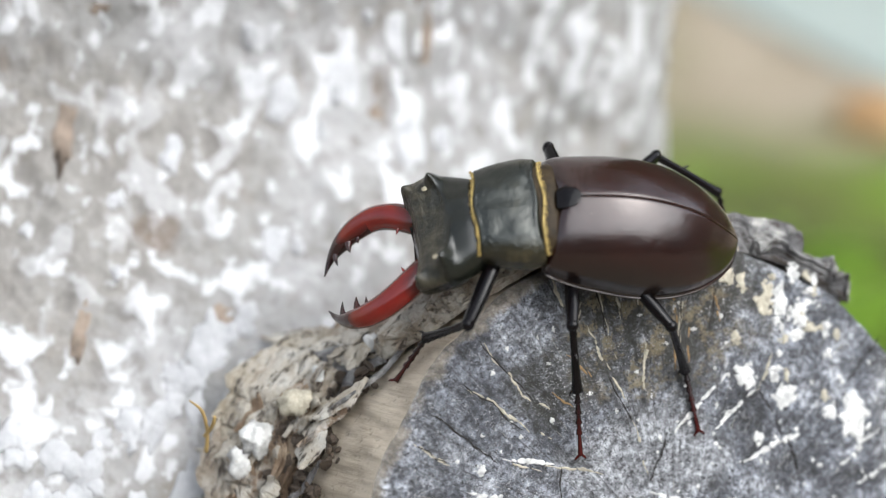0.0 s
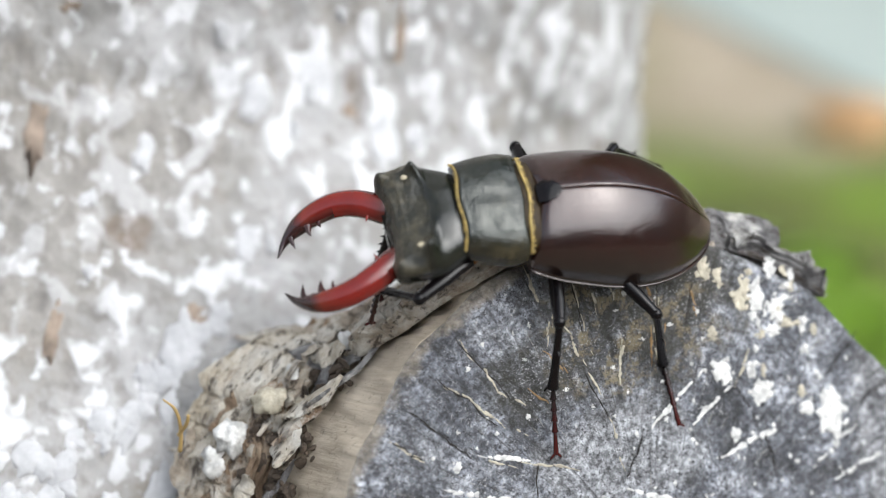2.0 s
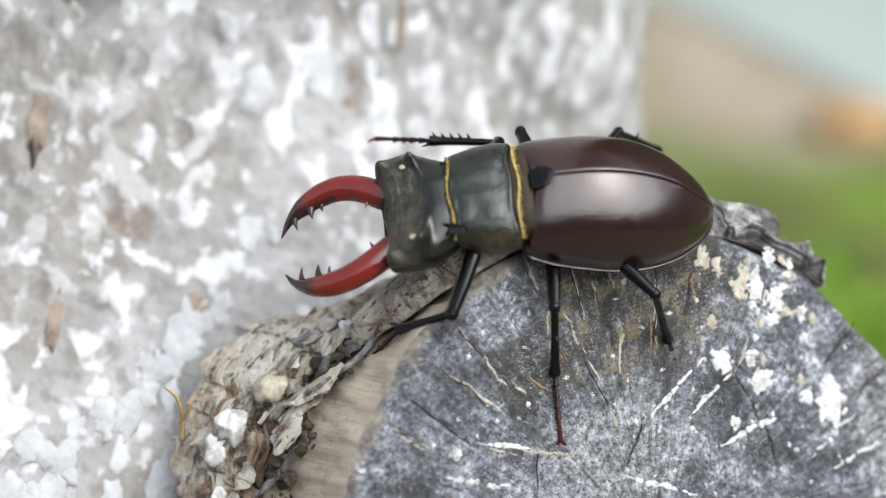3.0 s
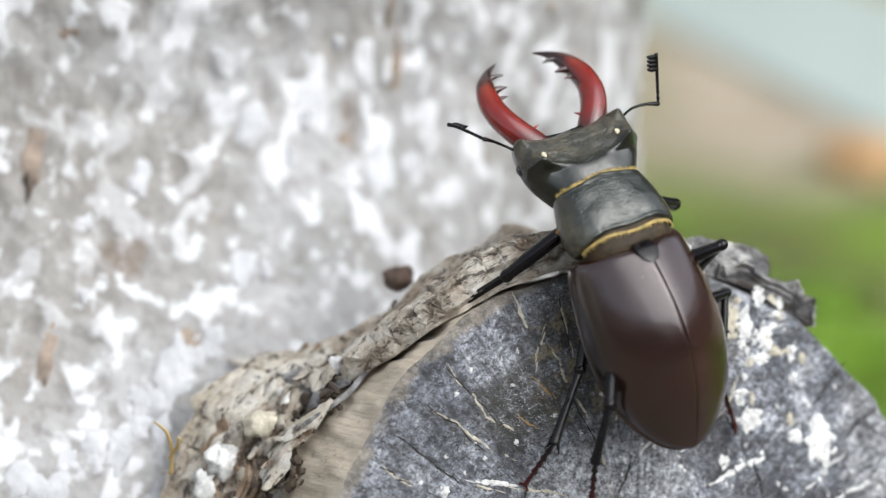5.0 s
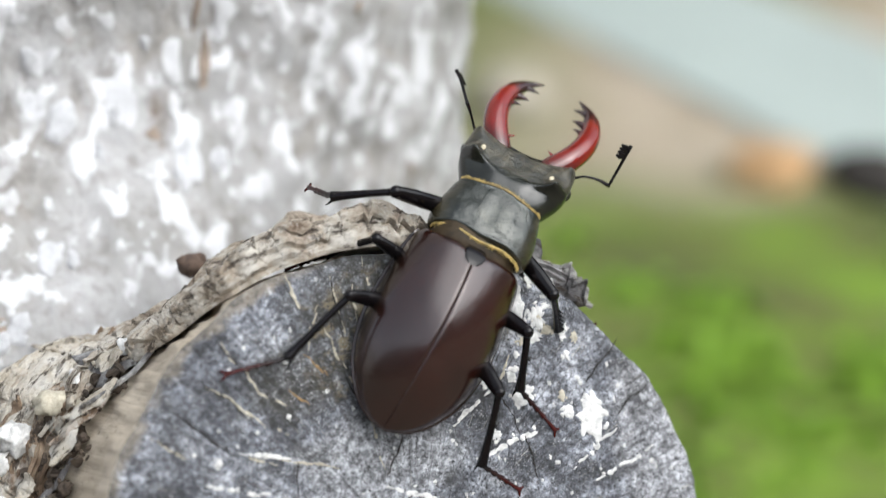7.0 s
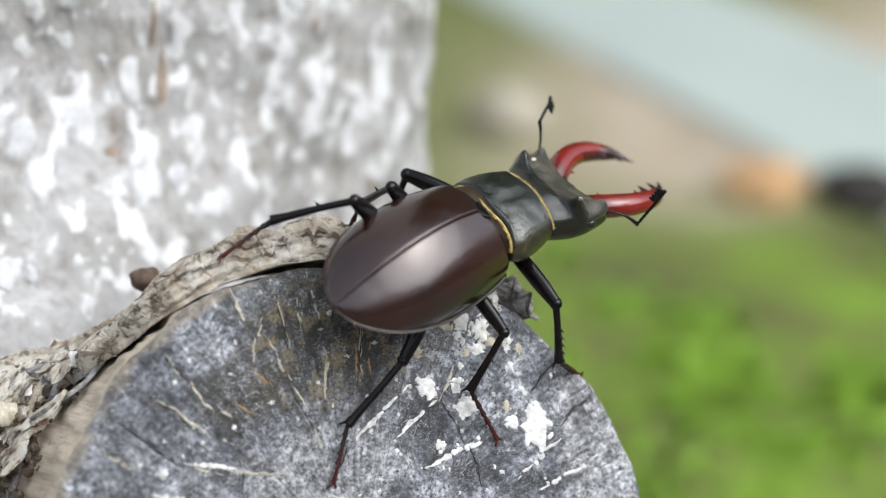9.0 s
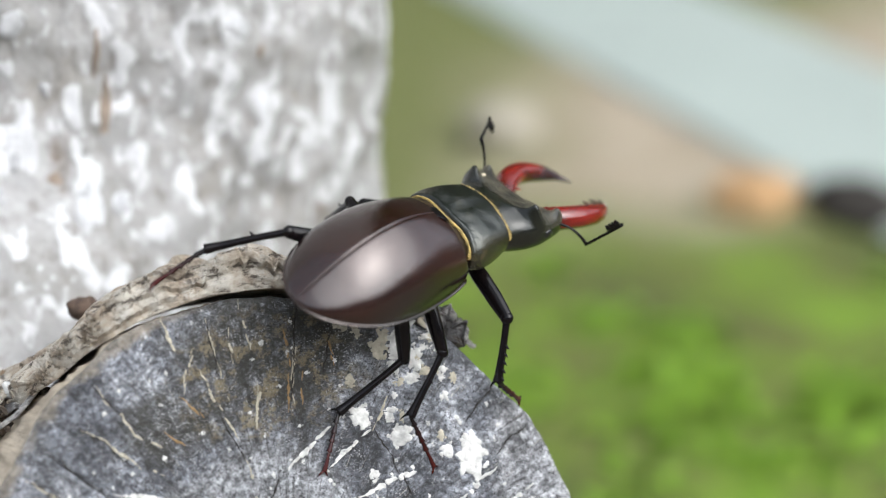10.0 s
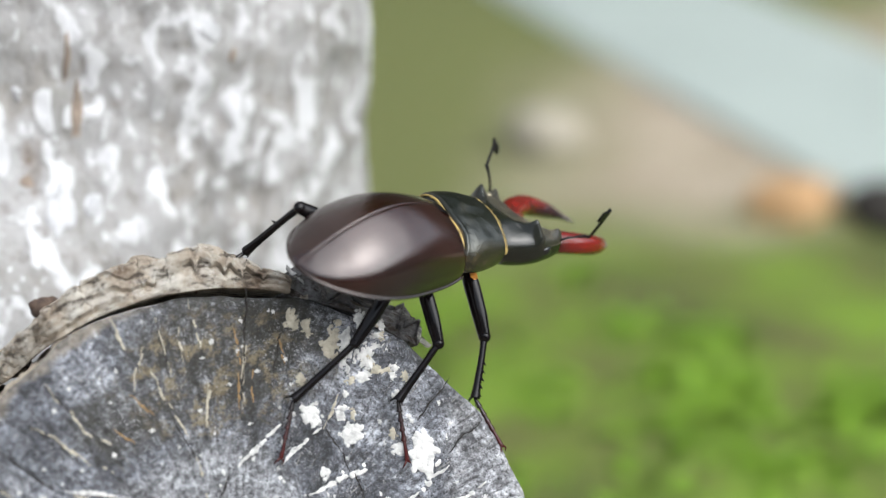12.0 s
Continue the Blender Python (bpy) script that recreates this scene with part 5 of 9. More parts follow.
def motions():
    walk(beetle, [
        (0, at(12.577, 0.402, 7.979, 0.616, 0.324, -0.172, 0.697)),
        (0.5, at(13.462, 2.618, 7.023, 0.588, 0.323, -0.159, 0.724)),
        (1, at(13.372, 2.673, 7.056, 0.581, 0.309, -0.15, 0.738)),
        (1.5, at(13.267, 3.652, 6.341, 0.581, 0.308, -0.171, 0.734)),
        (2, at(13.282, 1.083, 7.515, 0.577, 0.305, -0.154, 0.742)),
        (2.5, at(12.836, 0.537, 7.002, 0.588, 0.305, -0.179, 0.727)),
        (2.7, at(12.702, 3.899, 6.4, 0.596, 0.285, -0.184, 0.728)),
        (4.3, at(18.895, 4.404, 10.878, 0.724, 0.319, -0.105, 0.603)),
        (4.5, at(26.141, 3.048, 11.179, 0.837, 0.356, -0.063, 0.411)),
        (5, at(29.299, -0.844, 5.656, 0.822, 0.499, 0.063, 0.266)),
        (5.5, at(35.183, -1.624, 1.84, 0.835, 0.533, 0.115, 0.071)),
        (6, at(38.9, 4.793, 1.408, 0.823, 0.516, 0.232, -0.058)),
        (6.5, at(40.078, 12.145, 0.193, 0.862, 0.452, 0.209, -0.097)),
        (7, at(41.232, 8.899, -1.928, 0.861, 0.44, 0.221, -0.13)),
        (7.2, at(41.442, 7.206, -1.283, 0.867, 0.418, 0.239, -0.128)),
        (8.8, at(51.669, 14.924, 3.309, 0.886, 0.148, 0.298, -0.322)),
        (9, at(51.393, 14.805, 3.658, 0.888, 0.155, 0.295, -0.317)),
        (9.5, at(54.635, 16.471, 5.946, 0.907, 0.105, 0.244, -0.328)),
        (10, at(55.443, 17.26, 6.426, 0.912, 0.072, 0.253, -0.315)),
        (10.5, at(56.461, 21.524, 5.297, 0.907, 0.043, 0.293, -0.3)),
        (11, at(58.384, 23.493, 4.466, 0.9, 0.038, 0.301, -0.314)),
        (11.5, at(62.102, 22.503, 3.538, 0.899, -0.003, 0.31, -0.31)),
        (12, at(63.004, 26.301, 3.726, 0.911, -0.023, 0.254, -0.323)),
    ])
    walk(pronotum, [
        (0, at(0.111, 0.295, 0.318, 0.988, -0.151, 0.033, 0.022)),
        (0.5, at(-0.02, 0.305, 0.331, 0.988, -0.156, 0.002, -0.011)),
        (1, at(0.044, 0.219, 0.257, 0.993, -0.117, 0.027, -0.003)),
        (1.5, at(-0.009, 0.257, 0.291, 0.991, -0.135, -0.008, 0.003)),
        (2, at(-0.007, 0.088, 0.119, 0.999, -0.051, -0.013, 0.007)),
        (2.5, at(-0.008, 0.11, 0.145, 0.998, -0.063, -0.014, 0.007)),
        (2.7, at(-0.048, 0.233, 0.269, 0.992, -0.123, -0.011, -0.012)),
        (4.3, at(0.054, 0.329, 0.348, 0.985, -0.167, 0.046, -0.018)),
        (4.5, at(0.033, 0.314, 0.337, 0.987, -0.16, 0.014, 0.002)),
        (5, at(-0.036, 0.358, 0.37, 0.984, -0.178, 0.005, -0.022)),
        (5.5, at(-0.193, 0.169, 0.19, 0.994, -0.088, -0.047, -0.048)),
        (6, at(-0.314, 0.31, 0.29, 0.983, -0.149, -0.08, -0.075)),
        (6.5, at(-0.382, 0.299, 0.259, 0.98, -0.142, -0.118, -0.074)),
        (7, at(-0.182, 0.153, 0.175, 0.994, -0.083, -0.071, -0.024)),
        (7.2, at(-0.203, 0.204, 0.224, 0.991, -0.108, -0.077, -0.028)),
        (8.8, at(-0.272, -0.045, -0.125, 0.994, 0.042, -0.083, -0.061)),
        (9, at(-0.26, -0.033, -0.099, 0.995, 0.032, -0.083, -0.055)),
        (9.5, at(-0.126, -0.03, -0.058, 0.999, 0.022, -0.037, -0.029)),
        (10, at(-0.145, -0.047, -0.091, 0.998, 0.035, -0.029, -0.041)),
        (10.5, at(-0.27, 0.009, -0.032, 0.995, 0.011, -0.026, -0.096)),
        (11, at(-0.321, 0.018, -0.039, 0.993, 0.013, -0.023, -0.118)),
        (11.5, at(-0.243, 0.024, -0.001, 0.995, 0.001, 0.003, -0.103)),
        (12, at(-0.175, -0.031, -0.07, 0.995, 0.031, 0.032, -0.092)),
    ])
    walk(head, [
        (0, at(-0.529, 10.544, -3.706, 0.936, -0.341, 0.062, 0.06)),
        (0.5, at(0.207, 10.522, -3.816, 0.892, -0.451, 0.023, 0.016)),
        (1, at(-0.01, 10.73, -3.086, 0.913, -0.398, 0.073, 0.054)),
        (1.5, at(-0.038, 10.644, -3.418, 0.932, -0.351, 0.083, 0.043)),
        (2, at(-0.12, 10.948, -1.804, 0.974, -0.22, 0.055, 0.023)),
        (2.5, at(-0.118, 10.921, -2.036, 0.984, -0.175, 0.031, 0.003)),
        (2.7, at(0.269, 10.699, -3.195, 0.974, -0.224, 0.017, 0.007)),
        (4.3, at(0.197, 10.448, -4.036, 0.99, -0.133, 0.006, -0.04)),
        (4.5, at(-0.091, 10.5, -3.89, 0.99, -0.132, -0.04, -0.026)),
        (5, at(0.414, 10.368, -4.238, 0.978, -0.197, -0.053, -0.034)),
        (5.5, at(1.021, 10.801, -2.479, 0.98, -0.096, -0.158, -0.067)),
        (6, at(1.675, 10.457, -3.545, 0.971, -0.156, -0.164, -0.082)),
        (6.5, at(1.755, 10.494, -3.364, 0.977, -0.138, -0.15, -0.057)),
        (7, at(0.592, 10.853, -2.384, 0.985, -0.114, -0.124, -0.027)),
        (7.2, at(0.701, 10.756, -2.856, 0.983, -0.121, -0.136, -0.033)),
        (8.8, at(1.111, 10.894, 0.112, 0.98, 0.071, -0.174, -0.072)),
        (9, at(1.025, 10.921, -0.094, 0.981, 0.065, -0.165, -0.074)),
        (9.5, at(0.543, 10.975, -0.352, 0.991, 0.076, -0.113, -0.01)),
        (10, at(0.781, 10.943, -0.088, 0.992, 0.052, -0.116, -0.023)),
        (10.5, at(1.86, 10.818, -0.546, 0.982, -0.055, -0.148, -0.029)),
        (11, at(2.299, 10.721, -0.489, 0.988, 0.0, -0.146, -0.028)),
        (11.5, at(2.014, 10.791, -0.791, 0.983, -0.065, -0.146, 0)),
        (12, at(1.805, 10.817, -0.254, 0.993, 0.056, -0.1, -0.03)),
    ])
    walk(antennae[0], [
        (0, at(-8.2, 8.8, 0.2, 0.121, 0, 0, 0.993)),
        (2.7, at(-8.2, 8.8, 0.2, 0.121, 0, 0, 0.993)),
        (3.23, at(-8.2, 8.8, 0.2, 0.621, -0.117, 0.079, 0.771)),
        (3.77, at(-8.2, 8.8, 0.2, 0.897, -0.259, 0.175, 0.312)),
        (4.3, at(-8.2, 8.8, 0.2, 0.857, -0.383, 0.259, -0.229)),
        (4.5, at(-8.2, 8.8, 0.2, 0.878, -0.377, 0.283, -0.088)),
        (5, at(-8.2, 8.8, 0.2, 0.875, -0.385, 0.287, -0.058)),
        (5.5, at(-8.2, 8.8, 0.2, 0.816, -0.361, 0.445, -0.069)),
        (6, at(-8.2, 8.8, 0.2, 0.812, -0.493, 0.29, -0.112)),
        (6.5, at(-8.2, 8.8, 0.2, 0.824, -0.339, 0.448, 0.07)),
        (7, at(-8.2, 8.8, 0.2, 0.792, -0.374, 0.475, 0.089)),
        (7.2, at(-8.2, 8.8, 0.2, 0.766, -0.556, 0.227, -0.227)),
        (8.8, at(-8.2, 8.8, 0.2, 0.764, -0.36, 0.532, -0.064)),
        (9, at(-8.2, 8.8, 0.2, 0.747, -0.336, 0.556, 0.142)),
        (9.5, at(-8.2, 8.8, 0.2, 0.794, -0.28, 0.501, 0.201)),
        (11, at(-8.2, 8.8, 0.2, 0.777, -0.291, 0.553, -0.079)),
        (12, at(-8.2, 8.8, 0.2, 0.772, -0.197, 0.544, 0.265)),
    ])
    walk(antennae[1], [
        (0, at(8.2, 8.8, 0.2, 0.121, 0, 0, -0.993)),
        (2.7, at(8.2, 8.8, 0.2, 0.121, 0, 0, -0.993)),
        (3.23, at(8.2, 8.8, 0.2, 0.544, 0.066, 0.028, -0.836)),
        (3.77, at(8.2, 8.8, 0.2, 0.847, 0.148, 0.064, -0.506)),
        (4.3, at(8.2, 8.8, 0.2, 0.965, 0.231, 0.1, -0.074)),
        (4.5, at(8.2, 8.8, 0.2, 0.939, 0.307, 0.119, -0.104)),
        (5, at(8.2, 8.8, 0.2, 0.925, 0.371, -0.05, 0.07)),
        (5.5, at(8.2, 8.8, 0.2, 0.927, 0.327, 0.113, 0.145)),
        (6, at(8.2, 8.8, 0.2, 0.81, 0.556, 0.18, 0.048)),
        (6.5, at(8.2, 8.8, 0.2, 0.816, 0.521, 0.187, 0.167)),
        (7, at(8.2, 8.8, 0.2, 0.863, 0.447, 0.14, 0.189)),
        (7.2, at(8.2, 8.8, 0.2, 0.841, 0.503, 0.158, 0.122)),
        (8.8, at(8.2, 8.8, 0.2, 0.732, 0.515, 0.351, 0.278)),
        (9, at(8.2, 8.8, 0.2, 0.708, 0.533, 0.36, 0.291)),
        (9.5, at(8.2, 8.8, 0.2, 0.728, 0.517, 0.261, 0.366)),
        (10, at(8.2, 8.8, 0.2, 0.663, 0.635, 0.387, 0.09)),
        (10.5, at(8.2, 8.8, 0.2, 0.456, 0.798, 0.393, 0.013)),
        (11, at(8.2, 8.8, 0.2, 0.507, 0.734, 0.41, 0.192)),
        (11.5, at(8.2, 8.8, 0.2, 0.366, 0.825, 0.383, 0.196)),
        (12, at(8.2, 8.8, 0.2, 0.379, 0.725, 0.408, 0.405)),
    ])
    walk(legs["LM"][0], [
        (0, seg(-4.80, -4.50, -6.80, -15.85, -3.62, -5.22)), (0.25, seg(-4.80, -4.50, -6.80, -15.85, -3.47, -5.31)),
        (0.5, seg(-4.80, -4.50, -6.80, -15.85, -3.31, -5.40)), (0.75, seg(-4.80, -4.50, -6.80, -15.90, -3.39, -5.78)),
        (1, seg(-4.80, -4.50, -6.80, -15.94, -3.48, -6.17)), (1.25, seg(-4.80, -4.50, -6.80, -15.90, -3.37, -5.77)),
        (1.5, seg(-4.80, -4.50, -6.80, -15.84, -3.26, -5.37)), (1.75, seg(-4.80, -4.50, -6.80, -15.89, -3.26, -5.80)),
        (2, seg(-4.80, -4.50, -6.80, -15.92, -3.26, -6.22)), (2.25, seg(-4.80, -4.50, -6.80, -15.84, -2.99, -5.70)),
        (2.5, seg(-4.80, -4.50, -6.80, -15.74, -2.72, -5.18)), (2.7, seg(-4.80, -4.50, -6.80, -15.85, -2.92, -5.86)),
        (2.97, seg(-4.80, -4.50, -6.80, -15.90, -3.14, -6.26)), (3.23, seg(-4.80, -4.50, -6.80, -15.96, -3.68, -7.27)),
        (3.5, seg(-4.80, -4.50, -6.80, -15.85, -4.45, -8.65)), (3.77, seg(-4.80, -4.50, -6.80, -15.51, -5.21, -10.00)),
        (4.03, seg(-4.80, -4.50, -6.80, -15.13, -5.75, -10.94)), (4.3, seg(-4.80, -4.50, -6.80, -14.95, -5.97, -11.30)),
        (4.5, seg(-4.80, -4.50, -6.80, -14.23, -7.66, -11.96)), (4.75, seg(-4.80, -4.50, -6.80, -13.33, -11.02, -9.99)),
        (5, seg(-4.80, -4.50, -6.80, -11.34, -13.56, -7.61)), (5.25, seg(-4.80, -4.50, -6.80, -14.87, -9.03, -4.95)),
        (5.5, seg(-4.80, -4.50, -6.80, -15.19, -3.06, -2.88)), (5.75, seg(-4.80, -4.50, -6.80, -14.83, -3.62, -1.90)),
        (6, seg(-4.80, -4.50, -6.80, -14.36, -4.19, -0.98)), (6.24, seg(-4.80, -4.50, -6.80, -14.37, -4.28, -0.98)),
        (6.48, seg(-4.80, -4.50, -6.80, -14.37, -4.48, -0.98)), (6.72, seg(-4.80, -4.50, -6.80, -14.36, -4.73, -0.98)),
        (6.96, seg(-4.80, -4.50, -6.80, -14.36, -4.93, -0.98)), (7.2, seg(-4.80, -4.50, -6.80, -14.35, -5.02, -0.98)),
        (7.47, seg(-4.80, -4.50, -6.80, -14.23, -5.43, -0.83)), (7.73, seg(-4.80, -4.50, -6.80, -13.86, -6.41, -0.50)),
        (8, seg(-4.80, -4.50, -6.80, -13.20, -7.75, -0.14)), (8.27, seg(-4.80, -4.50, -6.80, -12.38, -9.03, 0.09)), (8.53, seg(-4.80, -4.50, -6.80, -11.70, -9.90, 0.18)),
        (8.8, seg(-4.80, -4.50, -6.80, -11.41, -10.24, 0.19)), (9, seg(-4.80, -4.50, -6.80, -11.59, -10.05, 0.16)),
        (9.25, seg(-4.80, -4.50, -6.80, -15.14, -6.25, -2.88)), (9.5, seg(-4.80, -4.50, -6.80, -15.70, -1.95, -7.04)),
        (9.75, seg(-4.80, -4.50, -6.80, -15.64, -1.70, -7.22)), (10, seg(-4.80, -4.50, -6.80, -15.56, -1.45, -7.39)),
        (10.25, seg(-4.80, -4.50, -6.80, -15.42, -0.98, -7.34)), (10.5, seg(-4.80, -4.50, -6.80, -15.26, -0.52, -7.29)),
        (10.75, seg(-4.80, -4.50, -6.80, -15.43, -1.04, -7.45)), (11, seg(-4.80, -4.50, -6.80, -15.58, -1.57, -7.60)),
        (11.25, seg(-4.80, -4.50, -6.80, -15.57, -1.52, -7.62)), (11.5, seg(-4.80, -4.50, -6.80, -15.55, -1.47, -7.63)),
        (11.75, seg(-4.80, -4.50, -6.80, -15.58, -1.70, -7.97)), (12, seg(-4.80, -4.50, -6.80, -15.60, -1.93, -8.31)),
    ])
    walk(legs["LM"][1], [
        (0, seg(-15.85, -3.62, -5.22, -21.99, -6.77, -14.43)), (0.25, seg(-15.85, -3.47, -5.31, -22.03, -6.05, -14.66)),
        (0.5, seg(-15.85, -3.31, -5.40, -22.06, -5.33, -14.86)), (0.75, seg(-15.90, -3.39, -5.78, -21.93, -5.28, -15.39)),
        (1, seg(-15.94, -3.48, -6.17, -21.79, -5.23, -15.91)), (1.25, seg(-15.90, -3.37, -5.77, -21.67, -4.90, -15.60)),
        (1.5, seg(-15.84, -3.26, -5.37, -21.52, -4.56, -15.29)), (1.75, seg(-15.89, -3.26, -5.80, -21.40, -4.62, -15.80)),
        (2, seg(-15.92, -3.26, -6.22, -21.25, -4.67, -16.31)), (2.25, seg(-15.84, -2.99, -5.70, -21.24, -4.72, -15.70)),
        (2.5, seg(-15.74, -2.72, -5.18, -21.19, -4.77, -15.09)), (2.7, seg(-15.85, -2.92, -5.86, -21.37, -4.31, -15.85)),
        (2.97, seg(-15.90, -3.14, -6.26, -21.70, -4.72, -16.07)), (3.23, seg(-15.96, -3.68, -7.27, -22.41, -5.71, -16.57)),
        (3.5, seg(-15.85, -4.45, -8.65, -23.12, -7.07, -17.17)), (3.77, seg(-15.51, -5.21, -10.00, -23.51, -8.41, -17.62)),
        (4.03, seg(-15.13, -5.75, -10.94, -23.61, -9.33, -17.84)), (4.3, seg(-14.95, -5.97, -11.30, -23.60, -9.70, -17.90)),
        (4.5, seg(-14.23, -7.66, -11.96, -22.25, -13.19, -18.06)), (4.75, seg(-13.33, -11.02, -9.99, -21.33, -18.21, -14.05)),
        (5, seg(-11.34, -13.56, -7.61, -18.91, -22.02, -9.42)), (5.25, seg(-14.87, -9.03, -4.95, -23.70, -15.59, -8.32)),
        (5.5, seg(-15.19, -3.06, -2.88, -24.76, -7.34, -7.61)), (5.75, seg(-14.83, -3.62, -1.90, -23.03, -7.98, -8.68)),
        (6, seg(-14.36, -4.19, -0.98, -20.82, -8.44, -9.50)), (6.24, seg(-14.37, -4.28, -0.98, -20.65, -8.35, -9.71)),
        (6.48, seg(-14.37, -4.48, -0.98, -20.21, -8.12, -10.19)), (6.72, seg(-14.36, -4.73, -0.98, -19.65, -7.81, -10.71)),
        (6.96, seg(-14.36, -4.93, -0.98, -19.14, -7.55, -11.10)), (7.2, seg(-14.35, -5.02, -0.98, -18.93, -7.44, -11.25)),
        (7.47, seg(-14.23, -5.43, -0.83, -18.82, -7.47, -11.17)), (7.73, seg(-13.86, -6.41, -0.50, -18.47, -7.53, -10.97)),
        (8, seg(-13.20, -7.75, -0.14, -17.79, -7.59, -10.68)), (8.27, seg(-12.38, -9.03, 0.09, -16.90, -7.59, -10.39)),
        (8.53, seg(-11.70, -9.90, 0.18, -16.13, -7.55, -10.17)), (8.8, seg(-11.41, -10.24, 0.19, -15.79, -7.51, -10.08)),
        (9, seg(-11.59, -10.05, 0.16, -15.60, -7.51, -10.32)), (9.25, seg(-15.14, -6.25, -2.88, -19.29, -3.42, -13.22)),
        (9.5, seg(-15.70, -1.95, -7.04, -19.98, 1.18, -17.25)), (9.75, seg(-15.64, -1.70, -7.22, -20.06, 2.10, -17.13)),
        (10, seg(-15.56, -1.45, -7.39, -20.11, 3.00, -16.97)), (10.25, seg(-15.42, -0.98, -7.34, -19.60, 3.70, -16.98)),
        (10.5, seg(-15.26, -0.52, -7.29, -19.06, 4.38, -16.98)), (10.75, seg(-15.43, -1.04, -7.45, -17.57, 1.49, -18.46)),
        (11, seg(-15.58, -1.57, -7.60, -15.88, -1.60, -19.10)), (11.25, seg(-15.57, -1.52, -7.62, -16.02, -2.48, -19.07)),
        (11.5, seg(-15.55, -1.47, -7.63, -16.16, -3.35, -18.96)), (11.75, seg(-15.58, -1.70, -7.97, -16.60, -3.58, -19.27)),
        (12, seg(-15.60, -1.93, -8.31, -17.03, -3.82, -19.56)),
    ])
